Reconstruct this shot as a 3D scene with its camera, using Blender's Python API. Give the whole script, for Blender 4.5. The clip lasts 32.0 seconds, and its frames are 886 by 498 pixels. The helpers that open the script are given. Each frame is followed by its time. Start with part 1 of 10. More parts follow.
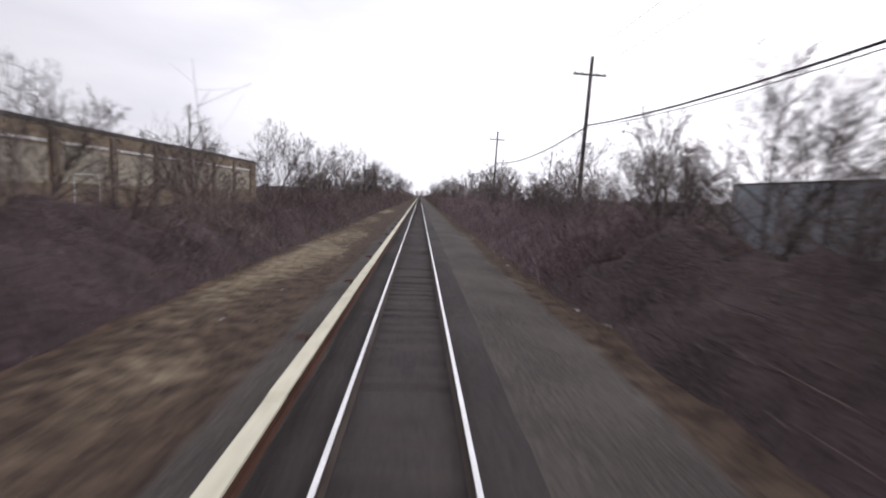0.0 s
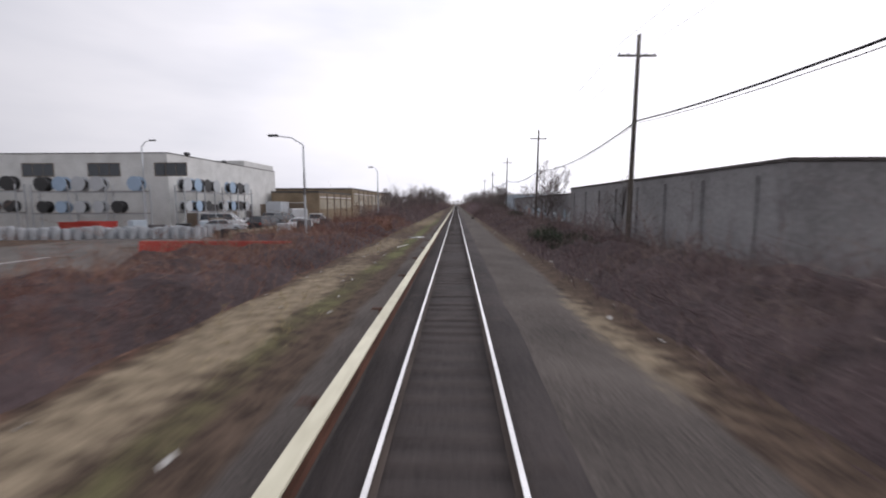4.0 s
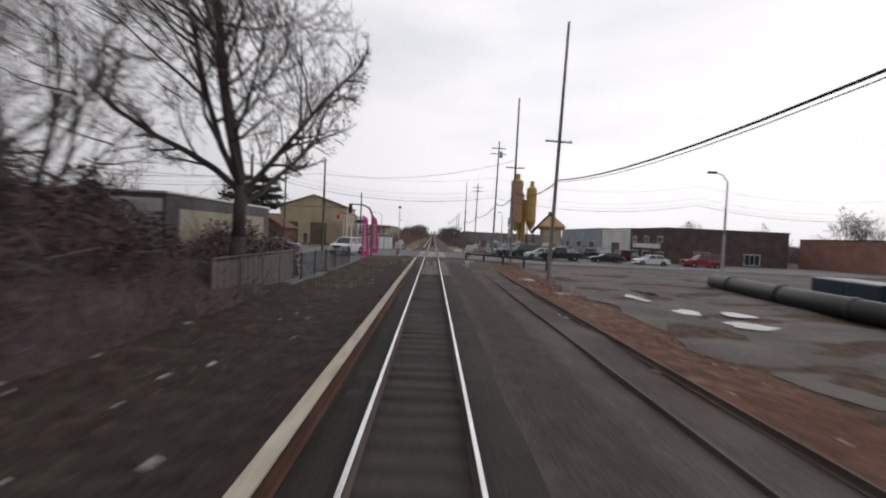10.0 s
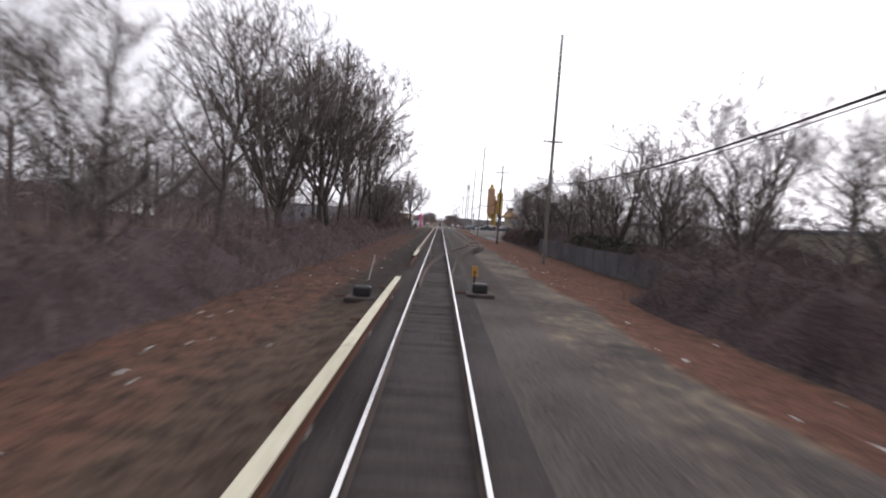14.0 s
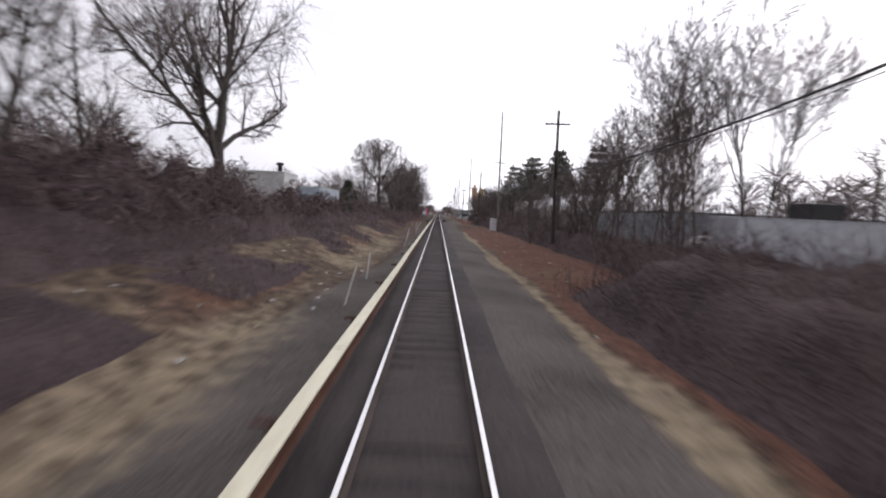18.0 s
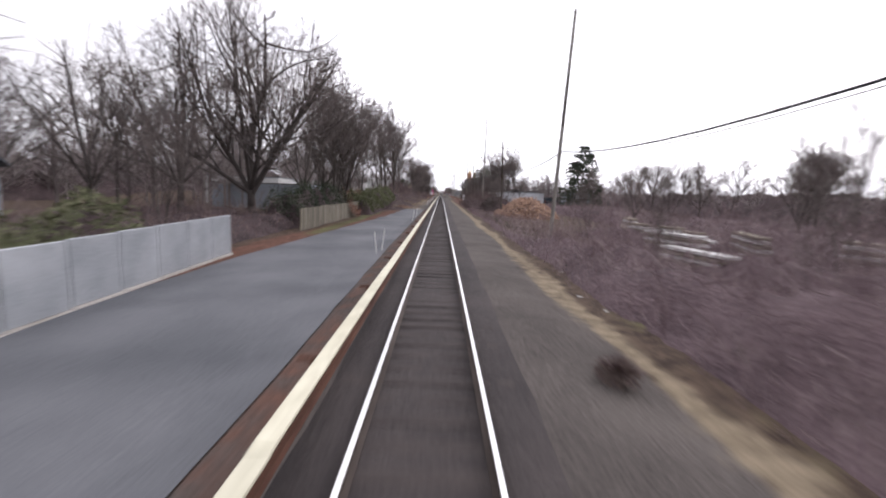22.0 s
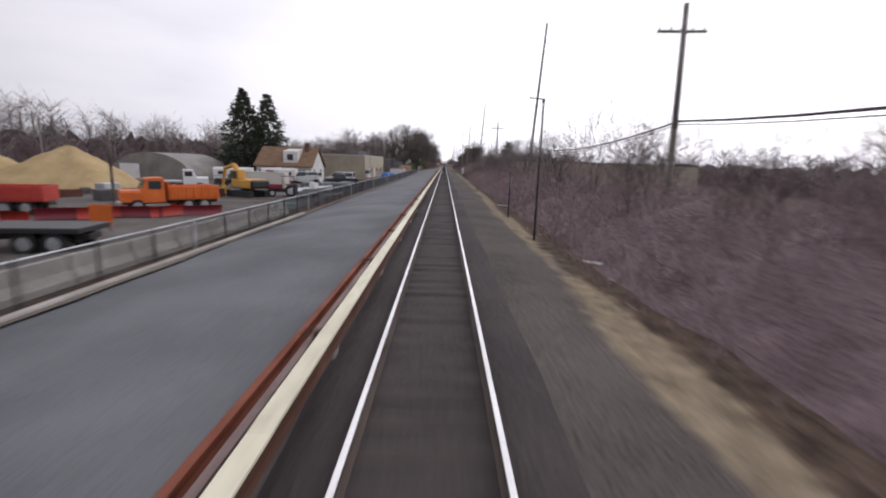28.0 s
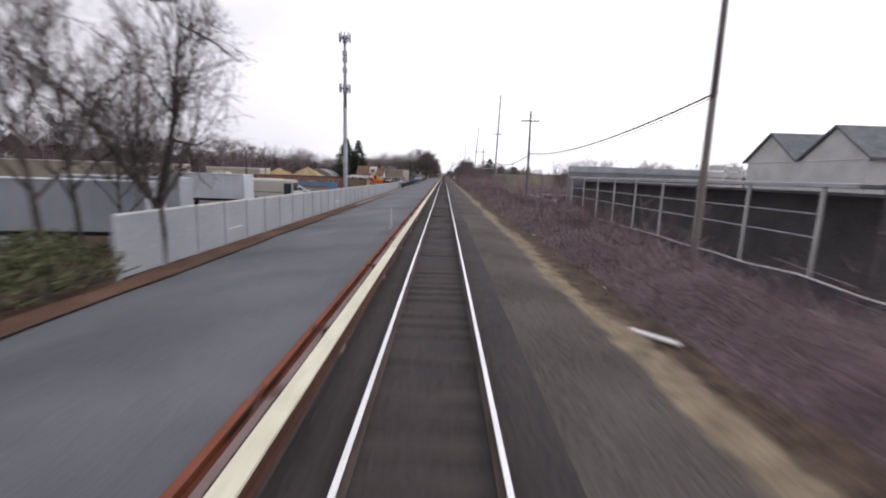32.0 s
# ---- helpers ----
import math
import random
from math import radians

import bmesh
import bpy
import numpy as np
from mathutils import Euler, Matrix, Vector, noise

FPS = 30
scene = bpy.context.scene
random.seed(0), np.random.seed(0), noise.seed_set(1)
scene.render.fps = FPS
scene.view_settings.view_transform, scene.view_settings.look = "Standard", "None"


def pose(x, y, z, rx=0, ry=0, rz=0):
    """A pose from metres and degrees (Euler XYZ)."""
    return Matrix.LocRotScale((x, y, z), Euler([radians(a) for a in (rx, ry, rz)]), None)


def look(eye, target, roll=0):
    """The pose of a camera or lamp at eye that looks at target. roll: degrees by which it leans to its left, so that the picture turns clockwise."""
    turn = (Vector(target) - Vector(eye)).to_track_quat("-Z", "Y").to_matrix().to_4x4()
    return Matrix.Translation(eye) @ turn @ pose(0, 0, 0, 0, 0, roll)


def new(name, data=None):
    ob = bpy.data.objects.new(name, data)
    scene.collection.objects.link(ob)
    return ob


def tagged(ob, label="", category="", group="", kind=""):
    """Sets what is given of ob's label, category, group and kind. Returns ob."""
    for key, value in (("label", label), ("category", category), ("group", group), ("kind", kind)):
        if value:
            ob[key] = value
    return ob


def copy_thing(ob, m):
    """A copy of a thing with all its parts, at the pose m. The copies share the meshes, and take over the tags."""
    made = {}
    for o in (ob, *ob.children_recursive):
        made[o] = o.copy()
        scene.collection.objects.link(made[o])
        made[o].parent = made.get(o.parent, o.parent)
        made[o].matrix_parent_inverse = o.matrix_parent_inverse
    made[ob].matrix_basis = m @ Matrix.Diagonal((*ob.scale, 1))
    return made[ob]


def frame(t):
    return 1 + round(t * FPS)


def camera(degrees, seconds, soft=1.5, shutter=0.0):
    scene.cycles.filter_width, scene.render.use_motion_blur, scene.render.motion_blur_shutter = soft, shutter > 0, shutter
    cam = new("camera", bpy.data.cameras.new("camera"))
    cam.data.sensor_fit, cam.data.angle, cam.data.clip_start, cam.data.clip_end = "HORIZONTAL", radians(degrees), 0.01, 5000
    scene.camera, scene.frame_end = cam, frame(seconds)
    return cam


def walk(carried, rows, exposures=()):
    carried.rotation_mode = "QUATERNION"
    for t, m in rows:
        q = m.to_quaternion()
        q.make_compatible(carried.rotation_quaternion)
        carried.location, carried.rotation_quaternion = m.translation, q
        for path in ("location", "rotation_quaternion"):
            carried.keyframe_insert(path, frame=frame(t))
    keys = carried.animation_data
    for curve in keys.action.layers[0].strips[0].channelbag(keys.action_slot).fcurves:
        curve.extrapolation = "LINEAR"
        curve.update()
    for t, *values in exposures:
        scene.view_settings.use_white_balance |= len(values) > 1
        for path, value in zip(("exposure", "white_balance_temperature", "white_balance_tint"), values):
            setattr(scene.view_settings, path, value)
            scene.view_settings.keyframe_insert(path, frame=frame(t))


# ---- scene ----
cam = camera(90.0, 32.0, soft=2.0, shutter=0.35)
# seconds, metres travelled backwards along the track, yaw, pitch and lean in degrees
PATH = [
    (0.0, 0.00, -3.32, -6.80, 2.71), (0.5, 12.86, -3.90, -6.85, 3.04), (1.0, 25.72, -4.65, -6.82, 3.83),
    (1.5, 38.58, -4.89, -6.89, 3.31), (2.0, 51.44, -5.45, -6.74, 3.15), (2.5, 64.30, -4.75, -6.97, 3.25),
    (3.0, 77.17, -5.09, -6.58, 3.04), (3.5, 90.03, -3.22, -6.26, 3.48), (4.0, 102.89, 1.68, -5.83, -0.14),
    (4.5, 115.94, -0.03, -6.49, 1.17), (6.5, 168.15, -2.77, -4.11, 2.59), (7.0, 181.20, -3.21, -4.62, 2.17),
    (7.5, 194.25, -3.19, -6.89, 2.51), (8.0, 207.31, -2.99, -5.02, 4.30), (8.5, 220.34, -2.46, -3.99, 4.09),
    (9.0, 233.38, -1.53, -3.39, 1.87), (9.5, 246.42, -1.10, -1.56, 2.65), (10.0, 259.45, -1.34, -1.86, 2.61),
    (10.5, 272.49, -1.44, -2.88, 2.90), (11.0, 285.53, -1.85, -3.34, 3.18), (11.5, 298.56, -1.93, -3.53, 3.77),
    (12.0, 311.60, -1.79, -4.31, 3.76), (12.5, 324.77, -0.90, -5.85, 2.43), (13.0, 337.93, -0.41, -6.03, 2.37),
    (13.5, 351.10, -0.27, -3.58, 3.41), (15.5, 403.76, -1.34, -4.75, 3.14), (16.0, 416.93, -0.92, -4.92, 2.47),
    (16.5, 429.85, -0.84, -3.06, 2.40), (17.0, 442.77, -0.62, -2.74, 3.14), (17.5, 455.70, -0.81, -2.73, 2.95),
    (18.0, 468.62, -0.83, -4.88, 2.58), (18.5, 481.54, -1.39, -6.66, 3.00), (19.0, 494.47, -1.37, -7.22, 4.19),
    (19.5, 507.39, -1.10, -7.74, 4.38), (20.0, 520.31, -1.18, -8.95, 3.56), (20.5, 532.74, -1.27, -10.11, 3.18),
    (21.0, 545.16, -1.57, -10.45, 3.56), (21.5, 557.59, -0.74, -8.58, 1.81), (22.0, 570.01, -0.50, -7.37, 1.98),
    (22.5, 582.44, -1.03, -7.47, 1.99), (23.0, 594.86, -1.90, -7.54, 2.24), (23.5, 607.28, -2.58, -7.29, 0.95),
    (24.0, 619.71, -2.17, -7.44, 0.27), (24.5, 632.23, -3.31, -8.09, 0.62), (26.5, 682.32, -1.49, -9.63, 3.02),
    (27.0, 694.84, -1.16, -9.67, 3.09), (27.5, 707.36, -0.57, -10.28, 2.16), (28.0, 719.88, -0.15, -11.01, 1.82),
    (28.5, 732.45, -0.89, -10.79, 2.02), (29.0, 745.02, -3.01, -9.57, 1.29), (29.5, 757.60, -3.49, -9.12, 0.41),
    (30.0, 770.17, -2.76, -9.51, 1.07), (30.5, 782.74, -2.93, -9.54, 3.12), (31.0, 795.31, -1.63, -9.35, 2.31),
    (31.5, 807.88, -0.77, -9.35, 2.64), (32.0, 820.45, -0.19, -9.65, 1.94),
]
EYE_X, EYE_Z = 0.095, 2.668


def ride(s, yaw, pitch, lean):
    a, b = radians(yaw), radians(pitch)
    eye = Vector((EYE_X, -s, EYE_Z))
    return look(eye, eye + Vector((-math.sin(a) * math.cos(b), math.cos(a) * math.cos(b), math.sin(b))), lean)


walk(cam, [(row[0], ride(*row[1:])) for row in PATH],
     [(0.0, 0.0, 6280.0, 17.0), (6.0, -0.05, 6380.0, 16.0), (8.0, -0.15, 6480.0, 14.0), (9.2, -0.34, 6490.0, 14.0), (12.1, -0.37, 6500.0, 13.0), (13.0, 0.24, 6400.0, 16.0), (15.5, 0.12, 6350.0, 17.0), (17.0, 0.26, 6340.0, 17.0), (18.0, 0.08, 6320.0, 18.0), (19.0, 0.18, 6320.0, 18.0), (20.5, 0.43, 6320.0, 18.0), (22.0, 0.52, 6320.0, 18.0), (23.2, 0.5, 6320.0, 18.0), (24.0, 0.0, 6330.0, 18.0), (32.0, 0.04, 6330.0, 18.0)])

# ---------------------------------------------------------------- light
world = bpy.data.worlds.new("overcast")
scene.world = world
world.use_nodes = True
wn, wl = world.node_tree.nodes, world.node_tree.links
wn.clear()
sky = wn.new("ShaderNodeTexSky")
sky.sky_type, sky.sun_disc = "NISHITA", False
sky.sun_elevation, sky.sun_rotation = radians(32), radians(55)
sky.air_density, sky.dust_density = 1.0, 4.0
coord = wn.new("ShaderNodeTexCoord")
stretch = wn.new("ShaderNodeMapping")
stretch.inputs["Scale"].default_value = (1.0, 1.0, 3.5)
clouds = wn.new("ShaderNodeTexNoise")
clouds.inputs["Scale"].default_value, clouds.inputs["Detail"].default_value = 1.7, 4.0
ramp = wn.new("ShaderNodeValToRGB")
ramp.color_ramp.elements[0].position, ramp.color_ramp.elements[0].color = 0.32, (0.86, 0.885, 0.93, 1)
ramp.color_ramp.elements[1].position, ramp.color_ramp.elements[1].color = 0.62, (1.12, 1.12, 1.13, 1)
# thin cloud is brighter on the side of the hidden sun
sunward = wn.new("ShaderNodeVectorMath")
sunward.operation = "DOT_PRODUCT"
sunward.inputs[1].default_value = (0.74, 0.55, 0.38)
gain = wn.new("ShaderNodeMapRange")
gain.inputs["From Min"].default_value, gain.inputs["From Max"].default_value = -0.15, 0.75
gain.inputs["To Min"].default_value, gain.inputs["To Max"].default_value = 0.66, 1.22
cloud_gain = wn.new("ShaderNodeVectorMath")
cloud_gain.operation = "SCALE"
sky_gain = wn.new("ShaderNodeVectorMath")
sky_gain.operation = "SCALE"
sky_gain.inputs["Scale"].default_value = 0.08
veil = wn.new("ShaderNodeMix")
veil.data_type = "RGBA"
veil.inputs["Factor"].default_value = 0.93
back = wn.new("ShaderNodeBackground")
back.inputs["Strength"].default_value = 1.0
world_out = wn.new("ShaderNodeOutputWorld")
wl.new(coord.outputs["Generated"], stretch.inputs["Vector"])
wl.new(stretch.outputs["Vector"], clouds.inputs["Vector"])
wl.new(clouds.outputs["Fac"], ramp.inputs["Fac"])
wl.new(coord.outputs["Generated"], sunward.inputs[0])
wl.new(sunward.outputs["Value"], gain.inputs["Value"])
wl.new(ramp.outputs["Color"], cloud_gain.inputs[0])
wl.new(gain.outputs["Result"], cloud_gain.inputs["Scale"])
wl.new(sky.outputs["Color"], sky_gain.inputs[0])
wl.new(sky_gain.outputs["Vector"], veil.inputs["A"])
wl.new(cloud_gain.outputs["Vector"], veil.inputs["B"])
wl.new(veil.outputs["Result"], back.inputs["Color"])
wl.new(back.outputs["Background"], world_out.inputs["Surface"])

sun = new("sun", bpy.data.lights.new("sun", "SUN"))
sun.data.energy, sun.data.angle, sun.data.color = 0.45, radians(25), (1.0, 0.96, 0.9)
sun.matrix_world = look((0, 0, 40), (0 - 0.74, 0 - 0.55, 40 - 0.62))

# ---------------------------------------------------------------- materials
def mat(name, dark, light, rough=0.85, metal=0.0, scale=0.6, grain=9.0, bump=0.3, depth=0.02, vary=0.0, stretch=(1, 1, 1), spec=0.3, low=0.35, high=0.65):
    """Two-scale noise between two base colours, with fine relief; vary: brightness from thing to thing."""
    m = bpy.data.materials.new(name)
    m.use_nodes = True
    n, l = m.node_tree.nodes, m.node_tree.links
    b = n["Principled BSDF"]
    b.inputs["Roughness"].default_value, b.inputs["Metallic"].default_value = rough, metal
    b.inputs["Specular IOR Level"].default_value = spec
    geo, mp = n.new("ShaderNodeNewGeometry"), n.new("ShaderNodeMapping")
    mp.inputs["Scale"].default_value = stretch
    l.new(geo.outputs["Position"], mp.inputs["Vector"])
    big, fine = n.new("ShaderNodeTexNoise"), n.new("ShaderNodeTexNoise")
    big.inputs["Scale"].default_value, big.inputs["Detail"].default_value = scale, 3
    fine.inputs["Scale"].default_value, fine.inputs["Detail"].default_value = grain, 3
    mix = n.new("ShaderNodeMath")
    mix.operation = "MULTIPLY_ADD"
    mix.inputs[1].default_value = 0.55
    half = n.new("ShaderNodeMath")
    half.operation = "MULTIPLY"
    half.inputs[1].default_value = 0.45
    l.new(mp.outputs["Vector"], big.inputs["Vector"])
    l.new(mp.outputs["Vector"], fine.inputs["Vector"])
    l.new(fine.outputs["Fac"], half.inputs[0])
    l.new(big.outputs["Fac"], mix.inputs[0])
    l.new(half.outputs["Value"], mix.inputs[2])
    r = n.new("ShaderNodeValToRGB")
    r.color_ramp.elements[0].position, r.color_ramp.elements[0].color = low, (*dark, 1)
    r.color_ramp.elements[1].position, r.color_ramp.elements[1].color = high, (*light, 1)
    l.new(mix.outputs["Value"], r.inputs["Fac"])
    colour = r.outputs["Color"]
    if vary:
        info, hsv, rng = n.new("ShaderNodeObjectInfo"), n.new("ShaderNodeHueSaturation"), n.new("ShaderNodeMapRange")
        rng.inputs["To Min"].default_value, rng.inputs["To Max"].default_value = 1 - vary, 1 + vary
        l.new(info.outputs["Random"], rng.inputs["Value"])
        l.new(rng.outputs["Result"], hsv.inputs["Value"])
        l.new(colour, hsv.inputs["Color"])
        colour = hsv.outputs["Color"]
    l.new(colour, b.inputs["Base Color"])
    if bump:
        bp = n.new("ShaderNodeBump")
        bp.inputs["Strength"].default_value, bp.inputs["Distance"].default_value = bump, depth
        l.new(fine.outputs["Fac"], bp.inputs["Height"])
        l.new(bp.outputs["Normal"], b.inputs["Normal"])
    return m


def island_mat(name, cols, rough=0.9, spec=0.15, scale=0.12):
    """Colour from piece to piece of one joined mesh, with patches over the ground."""
    m = bpy.data.materials.new(name)
    m.use_nodes = True
    n, l = m.node_tree.nodes, m.node_tree.links
    b = n["Principled BSDF"]
    b.inputs["Roughness"].default_value, b.inputs["Specular IOR Level"].default_value = rough, spec
    geo, patch = n.new("ShaderNodeNewGeometry"), n.new("ShaderNodeTexNoise")
    patch.inputs["Scale"].default_value, patch.inputs["Detail"].default_value = scale, 2
    l.new(geo.outputs["Position"], patch.inputs["Vector"])
    a, c = n.new("ShaderNodeMath"), n.new("ShaderNodeMath")
    a.operation, c.operation = "MULTIPLY", "MULTIPLY_ADD"
    a.inputs[1].default_value, c.inputs[1].default_value = 0.5, 0.9
    l.new(geo.outputs["Random Per Island"], a.inputs[0])
    l.new(patch.outputs["Fac"], c.inputs[0])
    l.new(a.outputs["Value"], c.inputs[2])
    r = n.new("ShaderNodeValToRGB")
    while len(r.color_ramp.elements) < len(cols):
        r.color_ramp.elements.new(0.5)
    for i, e in enumerate(r.color_ramp.elements):
        e.position, e.color = 0.3 + 0.8 * i / (len(cols) - 1) * 0.75, (*cols[i], 1)
    l.new(c.outputs["Value"], r.inputs["Fac"])
    l.new(r.outputs["Color"], b.inputs["Base Color"])
    return m


def plain(name, col, rough=0.5, metal=0.0, spec=0.5, vary=0.06):
    return mat(name, [c * (1 - vary) for c in col], [min(1, c * (1 + vary)) for c in col], rough, metal, 1.3, 25, 0.05, 0.004, 0.0, (1, 1, 1), spec)


BALLAST_BED = mat("oily_ballast", (0.027, 0.023, 0.023), (0.072, 0.060, 0.057), 0.9, 0, 0.30, 14, 0.9, 0.05)
SHOULDER = mat("dusty_ballast", (0.105, 0.092, 0.075), (0.205, 0.180, 0.150), 0.95, 0, 0.22, 12, 0.7, 0.04)
SAND = mat("sandy_soil", (0.200, 0.160, 0.105), (0.420, 0.345, 0.235), 1.0, 0, 0.45, 7, 0.5, 0.03)
LITTER = mat("red_leaf_litter", (0.050, 0.028, 0.020), (0.165, 0.092, 0.060), 1.0, 0, 0.5, 11, 0.8, 0.04)
ASPHALT = mat("worn_asphalt", (0.066, 0.070, 0.078), (0.165, 0.168, 0.178), 0.8, 0, 0.25, 22, 0.25, 0.01)
ROAD = mat("road_asphalt", (0.072, 0.074, 0.079), (0.156, 0.157, 0.163), 0.75, 0, 0.18, 20, 0.25, 0.01)
PANEL_CONCRETE = mat("stained_panel_concrete", (0.150, 0.132, 0.118), (0.360, 0.330, 0.305), 0.85, 0, 0.5, 6, 0.3, 0.01, 0.12)
DULL_STEEL = mat("dull_rail_steel", (0.16, 0.15, 0.145), (0.34, 0.32, 0.31), 0.5, 0.8, 1.0, 30, 0.05, 0.002)
DARK_RUST = mat("dark_rusted_steel", (0.038, 0.024, 0.020), (0.095, 0.056, 0.044), 0.85, 0.2, 0.8, 20, 0.4, 0.006)
SIDING_RUST = mat("brown_siding_rail", (0.075, 0.055, 0.048), (0.165, 0.125, 0.108), 0.8, 0.2, 0.8, 20, 0.4, 0.006)
CONCRETE = mat("pale_concrete", (0.270, 0.250, 0.225), (0.460, 0.430, 0.395), 0.85, 0, 0.7, 10, 0.25, 0.01)
STEEL = mat("polished_rail_steel", (0.62, 0.61, 0.60), (0.86, 0.85, 0.84), 0.22, 1.0, 1.0, 30, 0.05, 0.002)
RUST = mat("rusted_steel", (0.060, 0.028, 0.020), (0.160, 0.075, 0.050), 0.85, 0.2, 0.8, 20, 0.4, 0.006)
RED_RUST = mat("red_rusted_steel", (0.130, 0.040, 0.024), (0.290, 0.098, 0.058), 0.85, 0.1, 0.9, 20, 0.4, 0.006)
RAIL_SIDE = mat("dull_rail_side", (0.050, 0.039, 0.034), (0.125, 0.100, 0.086), 0.85, 0.2, 0.8, 20, 0.4, 0.006)
TIE = mat("creosoted_tie", (0.034, 0.027, 0.026), (0.095, 0.078, 0.072), 0.9, 0, 1.2, 16, 0.5, 0.01, 0.35, (1, 4, 1))
PALE_TIE = mat("weathered_tie", (0.16, 0.13, 0.10), (0.34, 0.29, 0.23), 0.9, 0, 1.2, 16, 0.5, 0.01, 0.35, (1, 4, 1))
WORN_BOARD = mat("worn_cover_board", (0.300, 0.262, 0.210), (0.480, 0.430, 0.350), 0.8, 0, 0.5, 8, 0.2, 0.004, 0.10, (1, 0.3, 1))
BOARD = mat("cream_cover_board", (0.545, 0.515, 0.385), (0.745, 0.715, 0.560), 0.7, 0, 0.5, 8, 0.15, 0.004, 0.06, (1, 0.3, 1))
POLE = mat("tarred_pole", (0.050, 0.042, 0.036), (0.150, 0.130, 0.112), 0.9, 0, 1.2, 14, 0.5, 0.01, 0.2, (4, 4, 0.5))
GREY_POLE = mat("greyed_pole", (0.150, 0.138, 0.122), (0.280, 0.262, 0.236), 0.9, 0, 1.2, 14, 0.4, 0.01, 0.15, (4, 4, 0.5))
CABLE = plain("black_cable", (0.022, 0.022, 0.024), 0.6)
GALV = mat("galvanised_steel", (0.36, 0.38, 0.40), (0.56, 0.58, 0.60), 0.5, 0.6, 0.8, 18, 0.1, 0.003)
# Lifted to paint in a window-glass veil: BARK, TWIG, DARK_BRUSH, BRUSH, PALE_BRUSH, PINE.
BARK = mat("grey_bark", (0.055, 0.047, 0.043), (0.125, 0.108, 0.098), 0.95, 0, 1.4, 14, 0.6, 0.015, 0.25, (1, 1, 0.3))
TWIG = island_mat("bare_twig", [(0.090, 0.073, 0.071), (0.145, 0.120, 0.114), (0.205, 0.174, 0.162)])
# Far woods: haze is put into the twig colour, paler than near twigs.
FAR_TWIG = island_mat("hazed_far_twig", [(0.150, 0.124, 0.122), (0.225, 0.192, 0.185), (0.310, 0.272, 0.258)])
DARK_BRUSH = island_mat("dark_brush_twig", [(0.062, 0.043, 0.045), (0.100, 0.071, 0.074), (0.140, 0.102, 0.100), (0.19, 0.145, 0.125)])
BRUSH = island_mat("brush_twig", [(0.072, 0.047, 0.051), (0.135, 0.096, 0.100), (0.190, 0.142, 0.142), (0.25, 0.195, 0.17)])
PALE_BRUSH = island_mat("pale_brush_twig", [(0.100, 0.064, 0.071), (0.172, 0.120, 0.129), (0.245, 0.184, 0.190), (0.34, 0.275, 0.265)])
ROSE_BRUSH = island_mat("rose_brush_twig", [(0.090, 0.050, 0.056), (0.150, 0.092, 0.098), (0.215, 0.143, 0.146), (0.29, 0.21, 0.205)])
# Paler copies of scrub and its core, with lavender haze put into the colour.
HAZE_BRUSH = island_mat("hazed_brush_twig", [(0.125, 0.080, 0.088), (0.205, 0.148, 0.158), (0.285, 0.220, 0.228), (0.38, 0.31, 0.30)])
HAZE_THICKET = mat("hazed_thicket", (0.085, 0.058, 0.064), (0.240, 0.178, 0.184), 1.0, 0, 0.5, 7, 1.0, 0.2)
RED_BRUSH = island_mat("red_brush_twig", [(0.095, 0.044, 0.040), (0.178, 0.082, 0.068), (0.245, 0.132, 0.100), (0.31, 0.20, 0.15)])
# Core tones: dark for the shade between stems, then lifted for the glass veil.
THICKET = mat("shaded_thicket", (0.034, 0.024, 0.025), (0.098, 0.070, 0.071), 1.0, 0, 0.5, 7, 1.0, 0.2)
PALE_THICKET = mat("shaded_pale_thicket", (0.058, 0.038, 0.043), (0.165, 0.116, 0.123), 1.0, 0, 0.5, 7, 1.0, 0.2)
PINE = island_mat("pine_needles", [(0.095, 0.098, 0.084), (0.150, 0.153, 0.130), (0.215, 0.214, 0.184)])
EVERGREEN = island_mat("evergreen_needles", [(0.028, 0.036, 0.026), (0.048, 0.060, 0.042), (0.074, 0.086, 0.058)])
HEDGE = island_mat("green_hedge_leaf", [(0.068, 0.078, 0.042), (0.115, 0.126, 0.068), (0.165, 0.170, 0.098)])
DRYGRASS = island_mat("dry_grass", [(0.16, 0.13, 0.06), (0.30, 0.25, 0.13), (0.42, 0.35, 0.20)])


